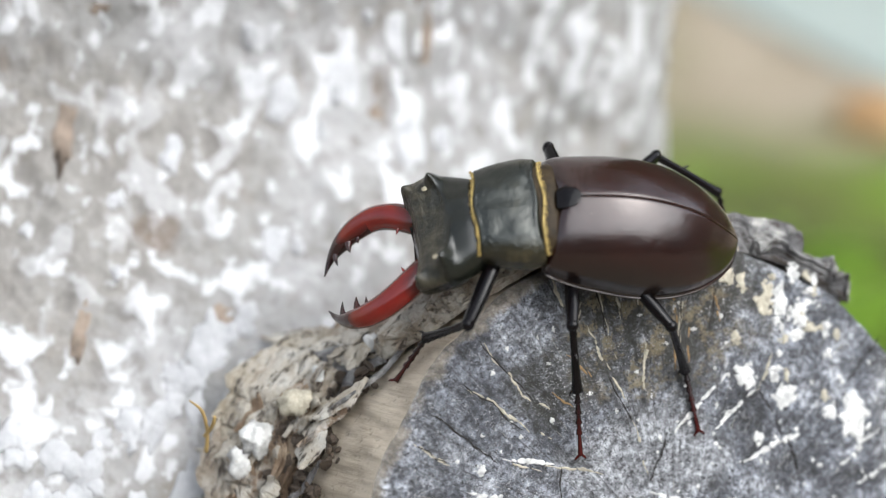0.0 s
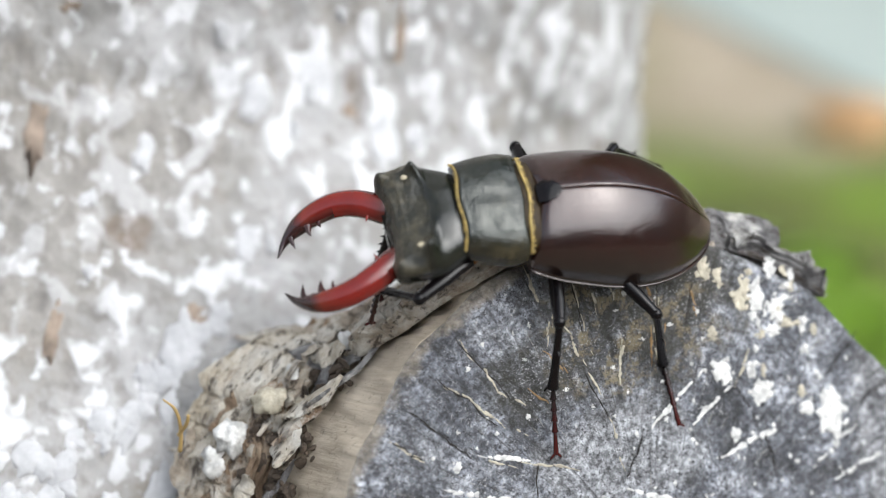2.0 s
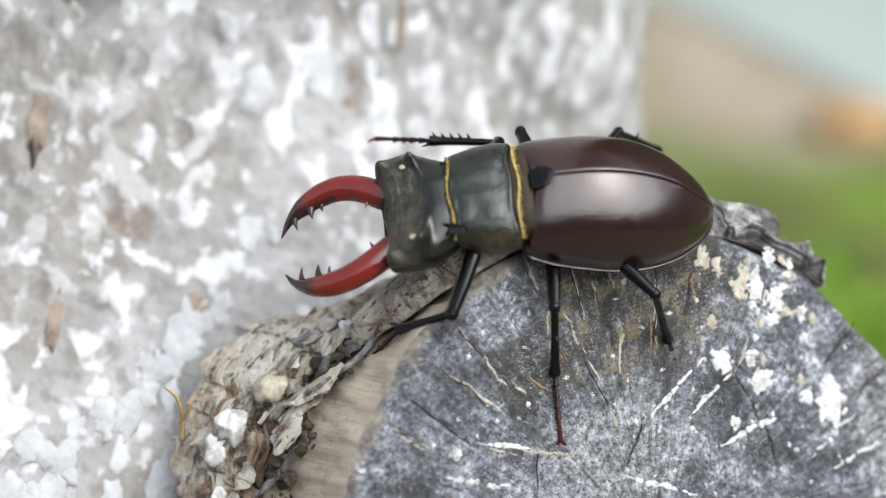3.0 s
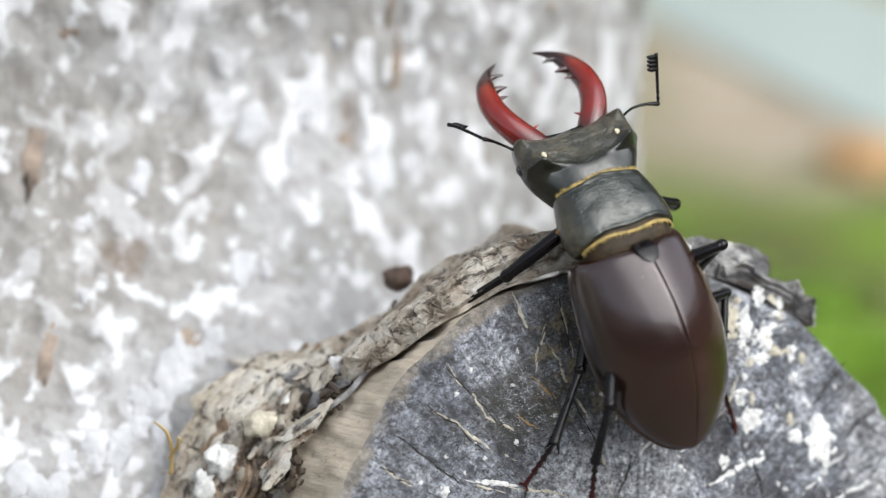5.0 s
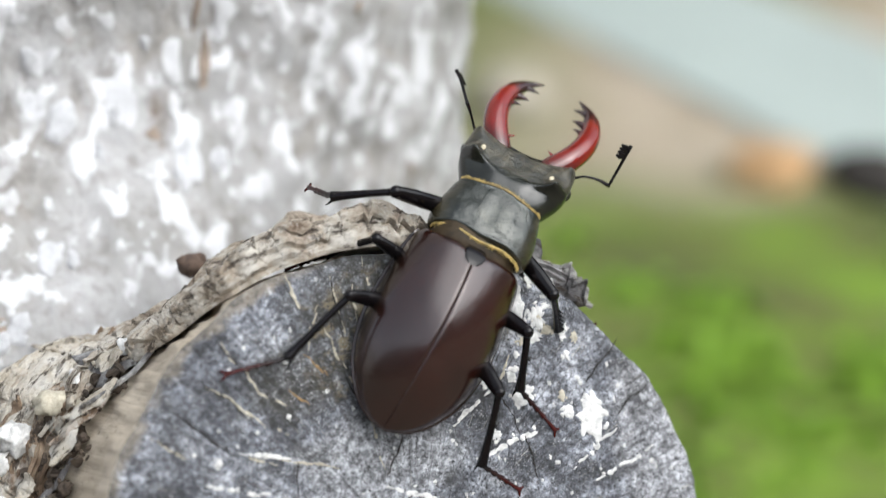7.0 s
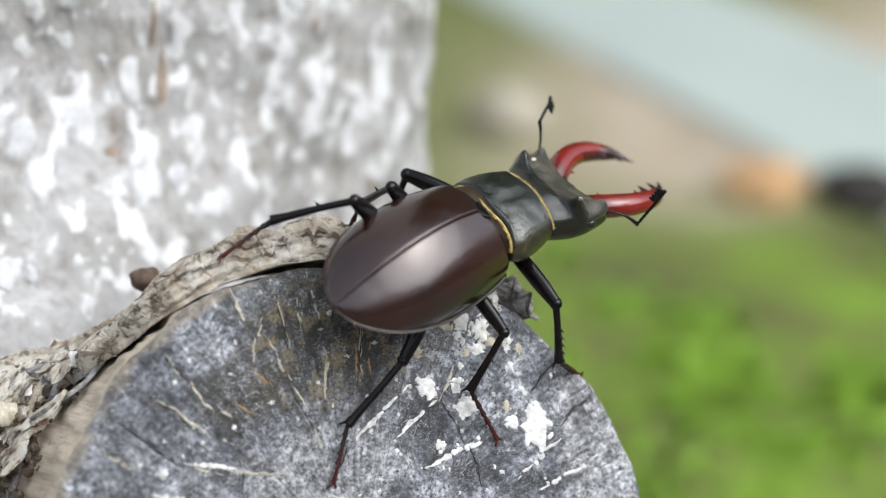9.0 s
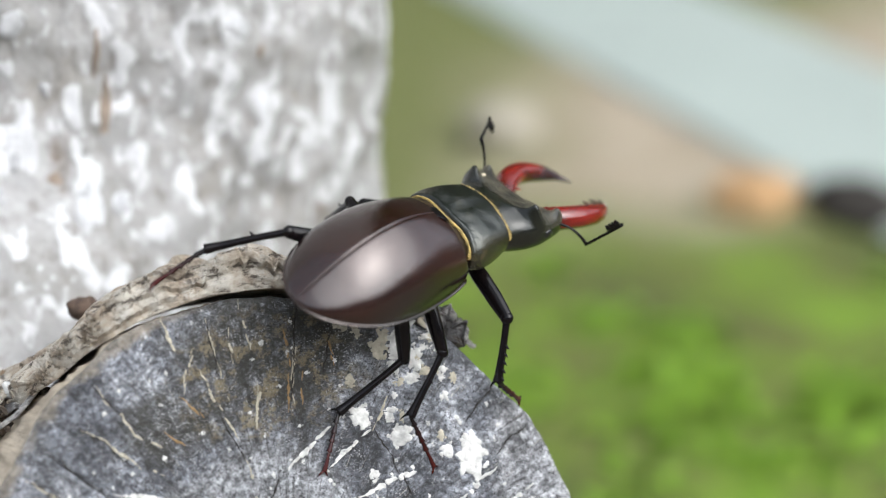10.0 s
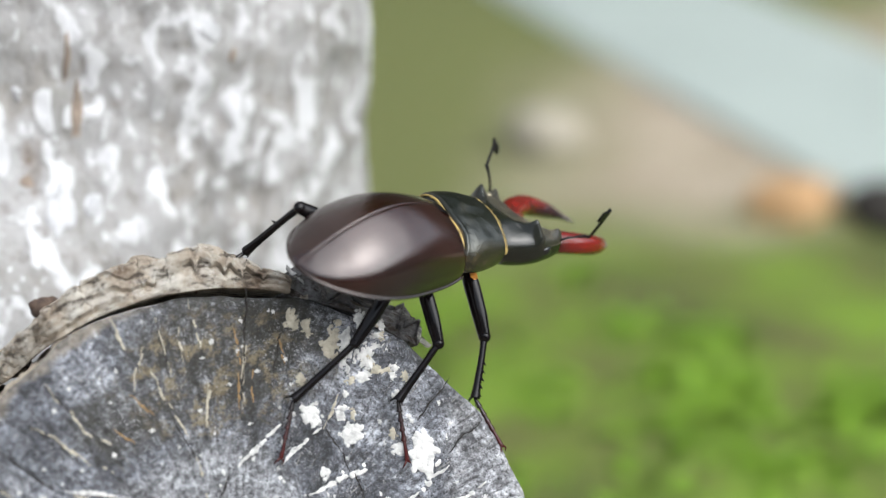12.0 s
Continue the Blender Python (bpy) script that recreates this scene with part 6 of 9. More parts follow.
    walk(legs["LM"][2], [
        (0, seg(-21.99, -6.77, -14.43, -30.22, -9.19, -22.08)), (0.25, seg(-22.03, -6.05, -14.66, -30.65, -8.31, -21.93)),
        (0.5, seg(-22.06, -5.33, -14.86, -31.03, -7.42, -21.74)), (0.75, seg(-21.93, -5.28, -15.39, -30.99, -6.94, -22.28)),
        (1, seg(-21.79, -5.23, -15.91, -30.91, -6.47, -22.80)), (1.25, seg(-21.67, -4.90, -15.60, -31.16, -6.04, -21.99)),
        (1.5, seg(-21.52, -4.56, -15.29, -31.36, -5.61, -21.16)), (1.75, seg(-21.40, -4.62, -15.80, -30.63, -5.90, -22.53)),
        (2, seg(-21.25, -4.67, -16.31, -29.81, -6.19, -23.84)), (2.25, seg(-21.24, -4.72, -15.70, -29.79, -6.22, -23.24)),
        (2.5, seg(-21.19, -4.77, -15.09, -29.74, -6.26, -22.64)), (2.7, seg(-21.37, -4.31, -15.85, -31.14, -5.03, -21.87)),
        (2.97, seg(-21.70, -4.72, -16.07, -31.31, -5.69, -22.31)), (3.23, seg(-22.41, -5.71, -16.57, -31.57, -7.29, -23.33)),
        (3.5, seg(-23.12, -7.07, -17.17, -31.58, -9.47, -24.57)), (3.77, seg(-23.51, -8.41, -17.62, -31.18, -11.59, -25.57)),
        (4.03, seg(-23.61, -9.33, -17.84, -30.64, -13.08, -26.13)), (4.3, seg(-23.60, -9.70, -17.90, -30.35, -13.67, -26.32)),
        (4.5, seg(-22.25, -13.19, -18.06, -27.62, -19.85, -25.74)), (4.75, seg(-21.33, -18.21, -14.05, -25.61, -24.11, -22.95)),
        (5, seg(-18.91, -22.02, -9.42, -21.99, -27.02, -19.31)), (5.25, seg(-23.70, -15.59, -8.32, -30.00, -20.38, -16.66)),
        (5.5, seg(-24.76, -7.34, -7.61, -33.66, -11.46, -13.60)), (5.75, seg(-23.03, -7.98, -8.68, -29.51, -13.72, -16.25)),
        (6, seg(-20.82, -8.44, -9.50, -24.34, -15.31, -18.02)), (6.24, seg(-20.65, -8.35, -9.71, -24.31, -14.91, -18.41)),
        (6.48, seg(-20.21, -8.12, -10.19, -24.22, -13.90, -19.29)), (6.72, seg(-19.65, -7.81, -10.71, -24.02, -12.61, -20.21)),
        (6.96, seg(-19.14, -7.55, -11.10, -23.80, -11.48, -20.85)), (7.2, seg(-18.93, -7.44, -11.25, -23.69, -11.01, -21.09)),
        (7.47, seg(-18.82, -7.47, -11.17, -23.09, -11.11, -21.21)), (7.73, seg(-18.47, -7.53, -10.97, -21.48, -11.32, -21.41)),
        (8, seg(-17.79, -7.59, -10.68, -18.97, -11.49, -21.44)), (8.27, seg(-16.90, -7.59, -10.39, -16.21, -11.50, -21.18)),
        (8.53, seg(-16.13, -7.55, -10.17, -14.12, -11.40, -20.82)), (8.8, seg(-15.79, -7.51, -10.08, -13.26, -11.33, -20.63)),
        (9, seg(-15.60, -7.51, -10.32, -13.20, -10.59, -21.13)), (9.25, seg(-19.29, -3.42, -13.22, -15.61, -8.08, -23.07)),
        (9.5, seg(-19.98, 1.18, -17.25, -15.18, -4.89, -25.75)), (9.75, seg(-20.06, 2.10, -17.13, -14.99, -3.45, -25.83)),
        (10, seg(-20.11, 3.00, -16.97, -14.79, -2.02, -25.84)), (10.25, seg(-19.60, 3.70, -16.98, -14.10, -1.26, -25.78)),
        (10.5, seg(-19.06, 4.38, -16.98, -13.38, -0.51, -25.70)), (10.75, seg(-17.57, 1.49, -18.46, -13.83, -2.88, -28.42)),
        (11, seg(-15.88, -1.60, -19.10, -14.24, -5.27, -29.88)), (11.25, seg(-16.02, -2.48, -19.07, -15.41, -6.13, -29.96)),
        (11.5, seg(-16.16, -3.35, -18.96, -16.58, -6.94, -29.87)), (11.75, seg(-16.60, -3.58, -19.27, -18.06, -7.28, -30.06)),
        (12, seg(-17.03, -3.82, -19.56, -19.51, -7.59, -30.14)),
    ])
    walk(legs["LH"][0], [
        (0, seg(-4.80, -11.00, -6.00, -14.67, -18.65, -5.55)), (0.25, seg(-4.80, -11.00, -6.00, -14.95, -18.21, -4.88)),
        (0.5, seg(-4.80, -11.00, -6.00, -15.17, -17.74, -4.20)), (0.75, seg(-4.80, -11.00, -6.00, -15.15, -17.82, -4.36)),
        (1, seg(-4.80, -11.00, -6.00, -15.12, -17.89, -4.53)), (1.25, seg(-4.80, -11.00, -6.00, -15.25, -17.60, -4.12)),
        (1.5, seg(-4.80, -11.00, -6.00, -15.36, -17.29, -3.72)), (1.75, seg(-4.80, -11.00, -6.00, -15.23, -17.75, -4.63)),
        (2, seg(-4.80, -11.00, -6.00, -15.03, -18.17, -5.55)), (2.25, seg(-4.80, -11.00, -6.00, -14.99, -18.21, -5.38)),
        (2.5, seg(-4.80, -11.00, -6.00, -14.96, -18.24, -5.21)), (2.7, seg(-4.80, -11.00, -6.00, -15.28, -17.59, -4.24)),
        (2.97, seg(-4.80, -11.00, -6.00, -15.10, -17.90, -4.41)), (3.23, seg(-4.80, -11.00, -6.00, -14.64, -18.62, -4.81)),
        (3.5, seg(-4.80, -11.00, -6.00, -13.91, -19.54, -5.38)), (3.77, seg(-4.80, -11.00, -6.00, -13.08, -20.36, -5.95)),
        (4.03, seg(-4.80, -11.00, -6.00, -12.42, -20.90, -6.37)), (4.3, seg(-4.80, -11.00, -6.00, -12.14, -21.11, -6.54)),
        (4.5, seg(-4.80, -11.00, -6.00, -9.91, -22.41, -5.99)), (4.75, seg(-4.80, -11.00, -6.00, -11.39, -21.29, -3.39)),
        (5, seg(-4.80, -11.00, -6.00, -12.44, -19.51, -0.96)), (5.25, seg(-4.80, -11.00, -6.00, -13.27, -18.37, -0.50)),
        (5.5, seg(-4.80, -11.00, -6.00, -13.97, -17.12, -0.11)), (5.75, seg(-4.80, -11.00, -6.00, -14.81, -15.19, 0.20)),
        (6, seg(-4.80, -11.00, -6.00, -15.36, -13.14, 0.34)), (6.25, seg(-4.80, -11.00, -6.00, -15.19, -14.18, 0.17)),
        (6.5, seg(-4.80, -11.00, -6.00, -14.95, -15.21, -0.04)), (6.75, seg(-4.80, -11.00, -6.00, -14.65, -15.34, 0.35)),
        (7, seg(-4.80, -11.00, -6.00, -14.34, -15.47, 0.73)), (7.2, seg(-4.80, -11.00, -6.00, -13.89, -16.74, 0.37)),
        (7.47, seg(-4.80, -11.00, -6.00, -13.75, -16.90, 0.42)), (7.73, seg(-4.80, -11.00, -6.00, -13.41, -17.28, 0.54)),
        (8, seg(-4.80, -11.00, -6.00, -12.92, -17.77, 0.67)), (8.27, seg(-4.80, -11.00, -6.00, -12.40, -18.24, 0.78)),
        (8.53, seg(-4.80, -11.00, -6.00, -12.01, -18.58, 0.85)), (8.8, seg(-4.80, -11.00, -6.00, -11.84, -18.71, 0.87)),
        (9, seg(-4.80, -11.00, -6.00, -11.88, -18.62, 0.93)), (9.25, seg(-4.80, -11.00, -6.00, -11.83, -19.77, -0.53)),
        (9.5, seg(-4.80, -11.00, -6.00, -11.62, -20.73, -2.11)), (9.75, seg(-4.80, -11.00, -6.00, -11.69, -21.03, -3.14)),
        (10, seg(-4.80, -11.00, -6.00, -11.71, -21.26, -4.19)), (10.25, seg(-4.80, -11.00, -6.00, -11.75, -21.39, -5.90)),
        (10.5, seg(-4.80, -11.00, -6.00, -11.67, -21.32, -7.60)), (10.75, seg(-4.80, -11.00, -6.00, -11.64, -21.24, -3.87)),
        (11, seg(-4.80, -11.00, -6.00, -11.00, -20.24, -0.32)), (11.25, seg(-4.80, -11.00, -6.00, -10.99, -20.69, -1.09)),
        (11.5, seg(-4.80, -11.00, -6.00, -10.95, -21.08, -1.89)), (11.75, seg(-4.80, -11.00, -6.00, -10.96, -21.27, -2.42)),
        (12, seg(-4.80, -11.00, -6.00, -10.96, -21.44, -2.96)),
    ])
    walk(legs["LH"][1], [
        (0, seg(-14.67, -18.65, -5.55, -16.07, -24.87, -17.46)), (0.25, seg(-14.95, -18.21, -4.88, -16.81, -24.29, -16.78)),
        (0.5, seg(-15.17, -17.74, -4.20, -17.51, -23.68, -16.10)), (0.75, seg(-15.15, -17.82, -4.36, -17.40, -23.79, -16.26)),
        (1, seg(-15.12, -17.89, -4.53, -17.29, -23.89, -16.42)), (1.25, seg(-15.25, -17.60, -4.12, -17.75, -23.25, -16.12)),
        (1.5, seg(-15.36, -17.29, -3.72, -18.19, -22.59, -15.81)), (1.75, seg(-15.23, -17.75, -4.63, -17.53, -23.16, -16.78)),
        (2, seg(-15.03, -18.17, -5.55, -16.79, -23.67, -17.75)), (2.25, seg(-14.99, -18.21, -5.38, -16.69, -23.49, -17.69)),
        (2.5, seg(-14.96, -18.24, -5.21, -16.59, -23.30, -17.62)), (2.7, seg(-15.28, -17.59, -4.24, -16.63, -23.13, -16.48)),
        (2.97, seg(-15.10, -17.90, -4.41, -16.24, -23.38, -16.69)), (3.23, seg(-14.64, -18.62, -4.81, -15.25, -23.95, -17.20)),
        (3.5, seg(-13.91, -19.54, -5.38, -13.82, -24.64, -17.88)), (3.77, seg(-13.08, -20.36, -5.95, -12.28, -25.22, -18.52)),
        (4.03, seg(-12.42, -20.90, -6.37, -11.10, -25.57, -18.97)), (4.3, seg(-12.14, -21.11, -6.54, -10.60, -25.69, -19.15)),
        (4.5, seg(-9.91, -22.41, -5.99, -8.39, -26.54, -18.75)), (4.75, seg(-11.39, -21.29, -3.39, -10.58, -27.14, -15.53)),
        (5, seg(-12.44, -19.51, -0.96, -12.36, -26.94, -12.23)), (5.25, seg(-13.27, -18.37, -0.50, -13.94, -28.49, -9.40)),
        (5.5, seg(-13.97, -17.12, -0.11, -15.35, -29.19, -6.00)), (5.75, seg(-14.81, -15.19, 0.20, -18.13, -27.32, -4.69)),
        (6, seg(-15.36, -13.14, 0.34, -20.54, -25.02, -3.44)), (6.25, seg(-15.19, -14.18, 0.17, -20.10, -26.37, -2.91)),
        (6.5, seg(-14.95, -15.21, -0.04, -19.57, -27.66, -2.42)), (6.75, seg(-14.65, -15.34, 0.35, -18.95, -27.77, -2.68)),
        (7, seg(-14.34, -15.47, 0.73, -18.30, -27.84, -2.95)), (7.2, seg(-13.89, -16.74, 0.37, -17.91, -28.65, -4.56)),
        (7.47, seg(-13.75, -16.90, 0.42, -17.94, -28.65, -4.75)), (7.73, seg(-13.41, -17.28, 0.54, -17.98, -28.61, -5.21)),
        (8, seg(-12.92, -17.77, 0.67, -17.98, -28.48, -5.81)), (8.27, seg(-12.40, -18.24, 0.78, -17.92, -28.26, -6.40)),
        (8.53, seg(-12.01, -18.58, 0.85, -17.84, -28.04, -6.81)), (8.8, seg(-11.84, -18.71, 0.87, -17.80, -27.94, -6.98)),
        (9, seg(-11.88, -18.62, 0.93, -18.16, -27.45, -7.12)), (9.25, seg(-11.83, -19.77, -0.53, -18.46, -28.87, -7.98)),
        (9.5, seg(-11.62, -20.73, -2.11, -18.59, -30.06, -8.94)), (9.75, seg(-11.69, -21.03, -3.14, -18.75, -30.15, -10.15)),
        (10, seg(-11.71, -21.26, -4.19, -18.86, -30.17, -11.38)), (10.25, seg(-11.75, -21.39, -5.90, -18.49, -30.61, -13.10)),
        (10.5, seg(-11.67, -21.32, -7.60, -17.98, -30.84, -14.81)), (10.75, seg(-11.64, -21.24, -3.87, -18.80, -29.97, -11.27)),
        (11, seg(-11.00, -20.24, -0.32, -18.95, -28.13, -7.87)), (11.25, seg(-10.99, -20.69, -1.09, -17.12, -25.64, -12.06)),
        (11.5, seg(-10.95, -21.08, -1.89, -14.46, -22.46, -14.85)), (11.75, seg(-10.96, -21.27, -2.42, -15.12, -22.66, -15.19)),
        (12, seg(-10.96, -21.44, -2.96, -15.75, -22.83, -15.51)),
    ])
    walk(legs["LH"][2], [
        (0, seg(-16.07, -24.87, -17.46, -24.63, -28.61, -23.26)), (0.25, seg(-16.81, -24.29, -16.78, -25.55, -27.94, -22.38)),
        (0.5, seg(-17.51, -23.68, -16.10, -26.42, -27.23, -21.49)), (0.75, seg(-17.40, -23.79, -16.26, -26.42, -26.80, -21.79)),
        (1, seg(-17.29, -23.89, -16.42, -26.40, -26.36, -22.08)), (1.25, seg(-17.75, -23.25, -16.12, -26.84, -25.95, -21.70)),
        (1.5, seg(-18.19, -22.59, -15.81, -27.26, -25.53, -21.31)), (1.75, seg(-17.53, -23.16, -16.78, -26.54, -26.20, -22.31)),
        (2, seg(-16.79, -23.67, -17.75, -25.74, -26.83, -23.30)), (2.25, seg(-16.69, -23.49, -17.69, -25.54, -26.51, -23.48)),
        (2.5, seg(-16.59, -23.30, -17.62, -25.32, -26.19, -23.65)), (2.7, seg(-16.63, -23.13, -16.48, -24.82, -26.58, -22.96)),
        (2.97, seg(-16.24, -23.38, -16.69, -24.23, -27.04, -23.31)), (3.23, seg(-15.25, -23.95, -17.20, -22.71, -28.12, -24.13)),
        (3.5, seg(-13.82, -24.64, -17.88, -20.49, -29.48, -25.16)), (3.77, seg(-12.28, -25.22, -18.52, -18.10, -30.68, -26.09)),
        (4.03, seg(-11.10, -25.57, -18.97, -16.26, -31.45, -26.70)), (4.3, seg(-10.60, -25.69, -19.15, -15.48, -31.74, -26.93)),
        (4.5, seg(-8.39, -26.54, -18.75, -6.51, -29.71, -29.11)), (4.75, seg(-10.58, -27.14, -15.53, -10.19, -33.15, -24.74)),
        (5, seg(-12.36, -26.94, -12.23, -13.50, -35.22, -19.39)), (5.25, seg(-13.94, -28.49, -9.40, -14.51, -34.72, -18.45)),
        (5.5, seg(-15.35, -29.19, -6.00, -15.32, -32.95, -16.33)), (5.75, seg(-18.13, -27.32, -4.69, -21.66, -33.48, -13.09)),
        (6, seg(-20.54, -25.02, -3.44, -26.99, -32.44, -8.37)), (6.25, seg(-20.10, -26.37, -2.91, -27.17, -34.11, -6.26)),
        (6.5, seg(-19.57, -27.66, -2.42, -27.09, -35.52, -4.09)), (6.75, seg(-18.95, -27.77, -2.68, -26.77, -35.21, -4.81)),
        (7, seg(-18.30, -27.84, -2.95, -26.40, -34.83, -5.52)), (7.2, seg(-17.91, -28.65, -4.56, -25.68, -35.06, -8.98)),
        (7.47, seg(-17.94, -28.65, -4.75, -25.32, -35.25, -9.53)), (7.73, seg(-17.98, -28.61, -5.21, -24.31, -35.61, -10.86)),
        (8, seg(-17.98, -28.48, -5.81, -22.65, -35.83, -12.53)), (8.27, seg(-17.92, -28.26, -6.40, -20.77, -35.72, -13.96)),
        (8.53, seg(-17.84, -28.04, -6.81, -19.35, -35.42, -14.82)), (8.8, seg(-17.80, -27.94, -6.98, -18.76, -35.26, -15.13)),
        (9, seg(-18.16, -27.45, -7.12, -19.17, -35.01, -15.05)), (9.25, seg(-18.46, -28.87, -7.98, -20.10, -36.34, -15.89)),
        (9.5, seg(-18.59, -30.06, -8.94, -20.84, -37.43, -16.80)), (9.75, seg(-18.75, -30.15, -10.15, -21.00, -37.36, -18.16)),
        (10, seg(-18.86, -30.17, -11.38, -21.12, -37.21, -19.53)), (10.25, seg(-18.49, -30.61, -13.10, -20.46, -37.72, -21.25)),
        (10.5, seg(-17.98, -30.84, -14.81, -19.65, -38.02, -22.96)), (10.75, seg(-18.80, -29.97, -11.27, -23.97, -36.41, -18.54)),
        (11, seg(-18.95, -28.13, -7.87, -27.05, -33.08, -13.43)), (11.25, seg(-17.12, -25.64, -12.06, -21.42, -32.62, -19.39)),
        (11.5, seg(-14.46, -22.46, -14.85, -14.21, -30.22, -22.65)), (11.75, seg(-15.12, -22.66, -15.19, -15.10, -30.48, -22.92)),
        (12, seg(-15.75, -22.83, -15.51, -15.96, -30.72, -23.18)),
    ])
    walk(legs["LF"][0], [
        (0, seg(-4.20, 6.50, -5.20, -15.91, 11.23, -7.26)), (0.25, seg(-4.20, 6.50, -5.20, -15.88, 11.43, -3.44)), (0.5, seg(-4.20, 6.50, -5.20, -14.81, 11.18, 0.22)),
        (0.75, seg(-4.20, 6.50, -5.20, -14.87, 11.00, 0.26)), (1, seg(-4.20, 6.50, -5.20, -14.92, 10.81, 0.30)), (1.25, seg(-4.20, 6.50, -5.20, -15.18, 12.17, -1.87)),
        (1.5, seg(-4.20, 6.50, -5.20, -15.00, 13.30, -4.18)), (1.75, seg(-4.20, 6.50, -5.20, -13.54, 15.25, -5.54)), (2, seg(-4.20, 6.50, -5.20, -11.63, 16.79, -6.88)),
        (2.25, seg(-4.20, 6.50, -5.20, -13.15, 14.86, -8.91)), (2.5, seg(-4.20, 6.50, -5.20, -14.12, 12.43, -10.71)),
        (2.7, seg(-4.20, 6.50, -5.20, -15.35, 11.74, -8.67)), (2.97, seg(-4.20, 6.50, -5.20, -15.47, 11.51, -8.61)),
        (3.23, seg(-4.20, 6.50, -5.20, -15.75, 10.94, -8.46)), (3.5, seg(-4.20, 6.50, -5.20, -16.09, 10.15, -8.24)), (3.77, seg(-4.20, 6.50, -5.20, -16.36, 9.34, -8.01)),
        (4.03, seg(-4.20, 6.50, -5.20, -16.53, 8.74, -7.83)), (4.3, seg(-4.20, 6.50, -5.20, -16.59, 8.49, -7.75)), (4.5, seg(-4.20, 6.50, -5.20, -12.96, 6.88, -14.53)),
        (4.75, seg(-4.20, 6.50, -5.20, -14.21, 4.89, -13.02)), (5, seg(-4.20, 6.50, -5.20, -14.98, 2.97, -11.13)), (5.25, seg(-4.20, 6.50, -5.20, -16.95, 5.39, -5.51)),
        (5.5, seg(-4.20, 6.50, -5.20, -15.70, 8.09, 0.19)), (5.75, seg(-4.20, 6.50, -5.20, -16.01, 5.31, -0.40)), (6, seg(-4.20, 6.50, -5.20, -15.73, 2.59, -1.24)),
        (6.25, seg(-4.20, 6.50, -5.20, -15.44, 2.27, -0.77)), (6.5, seg(-4.20, 6.50, -5.20, -15.12, 1.97, -0.31)), (6.75, seg(-4.20, 6.50, -5.20, -15.11, 2.38, 0.08)),
        (7, seg(-4.20, 6.50, -5.20, -15.07, 2.80, 0.45)), (7.2, seg(-4.20, 6.50, -5.20, -14.87, 2.23, 0.44)), (7.47, seg(-4.20, 6.50, -5.20, -15.13, 2.18, -0.14)),
        (7.73, seg(-4.20, 6.50, -5.20, -15.68, 2.10, -1.63)), (8, seg(-4.20, 6.50, -5.20, -16.14, 2.10, -3.83)), (8.27, seg(-4.20, 6.50, -5.20, -16.24, 2.24, -6.07)),
        (8.53, seg(-4.20, 6.50, -5.20, -16.08, 2.41, -7.64)), (8.8, seg(-4.20, 6.50, -5.20, -15.97, 2.50, -8.26)), (9.05, seg(-4.20, 6.50, -5.20, -15.96, 2.55, -8.34)),
        (9.29, seg(-4.20, 6.50, -5.20, -15.95, 2.67, -8.54)), (9.54, seg(-4.20, 6.50, -5.20, -15.91, 2.88, -8.87)), (9.78, seg(-4.20, 6.50, -5.20, -15.86, 3.13, -9.27)),
        (10.03, seg(-4.20, 6.50, -5.20, -15.77, 3.44, -9.75)), (10.28, seg(-4.20, 6.50, -5.20, -15.64, 3.79, -10.26)),
        (10.52, seg(-4.20, 6.50, -5.20, -15.49, 4.14, -10.75)), (10.77, seg(-4.20, 6.50, -5.20, -15.31, 4.50, -11.23)),
        (11.02, seg(-4.20, 6.50, -5.20, -15.12, 4.83, -11.66)), (11.26, seg(-4.20, 6.50, -5.20, -14.95, 5.11, -12.01)),
        (11.51, seg(-4.20, 6.50, -5.20, -14.80, 5.34, -12.29)), (11.75, seg(-4.20, 6.50, -5.20, -14.70, 5.48, -12.45)),
        (12, seg(-4.20, 6.50, -5.20, -14.66, 5.54, -12.52)),
    ])
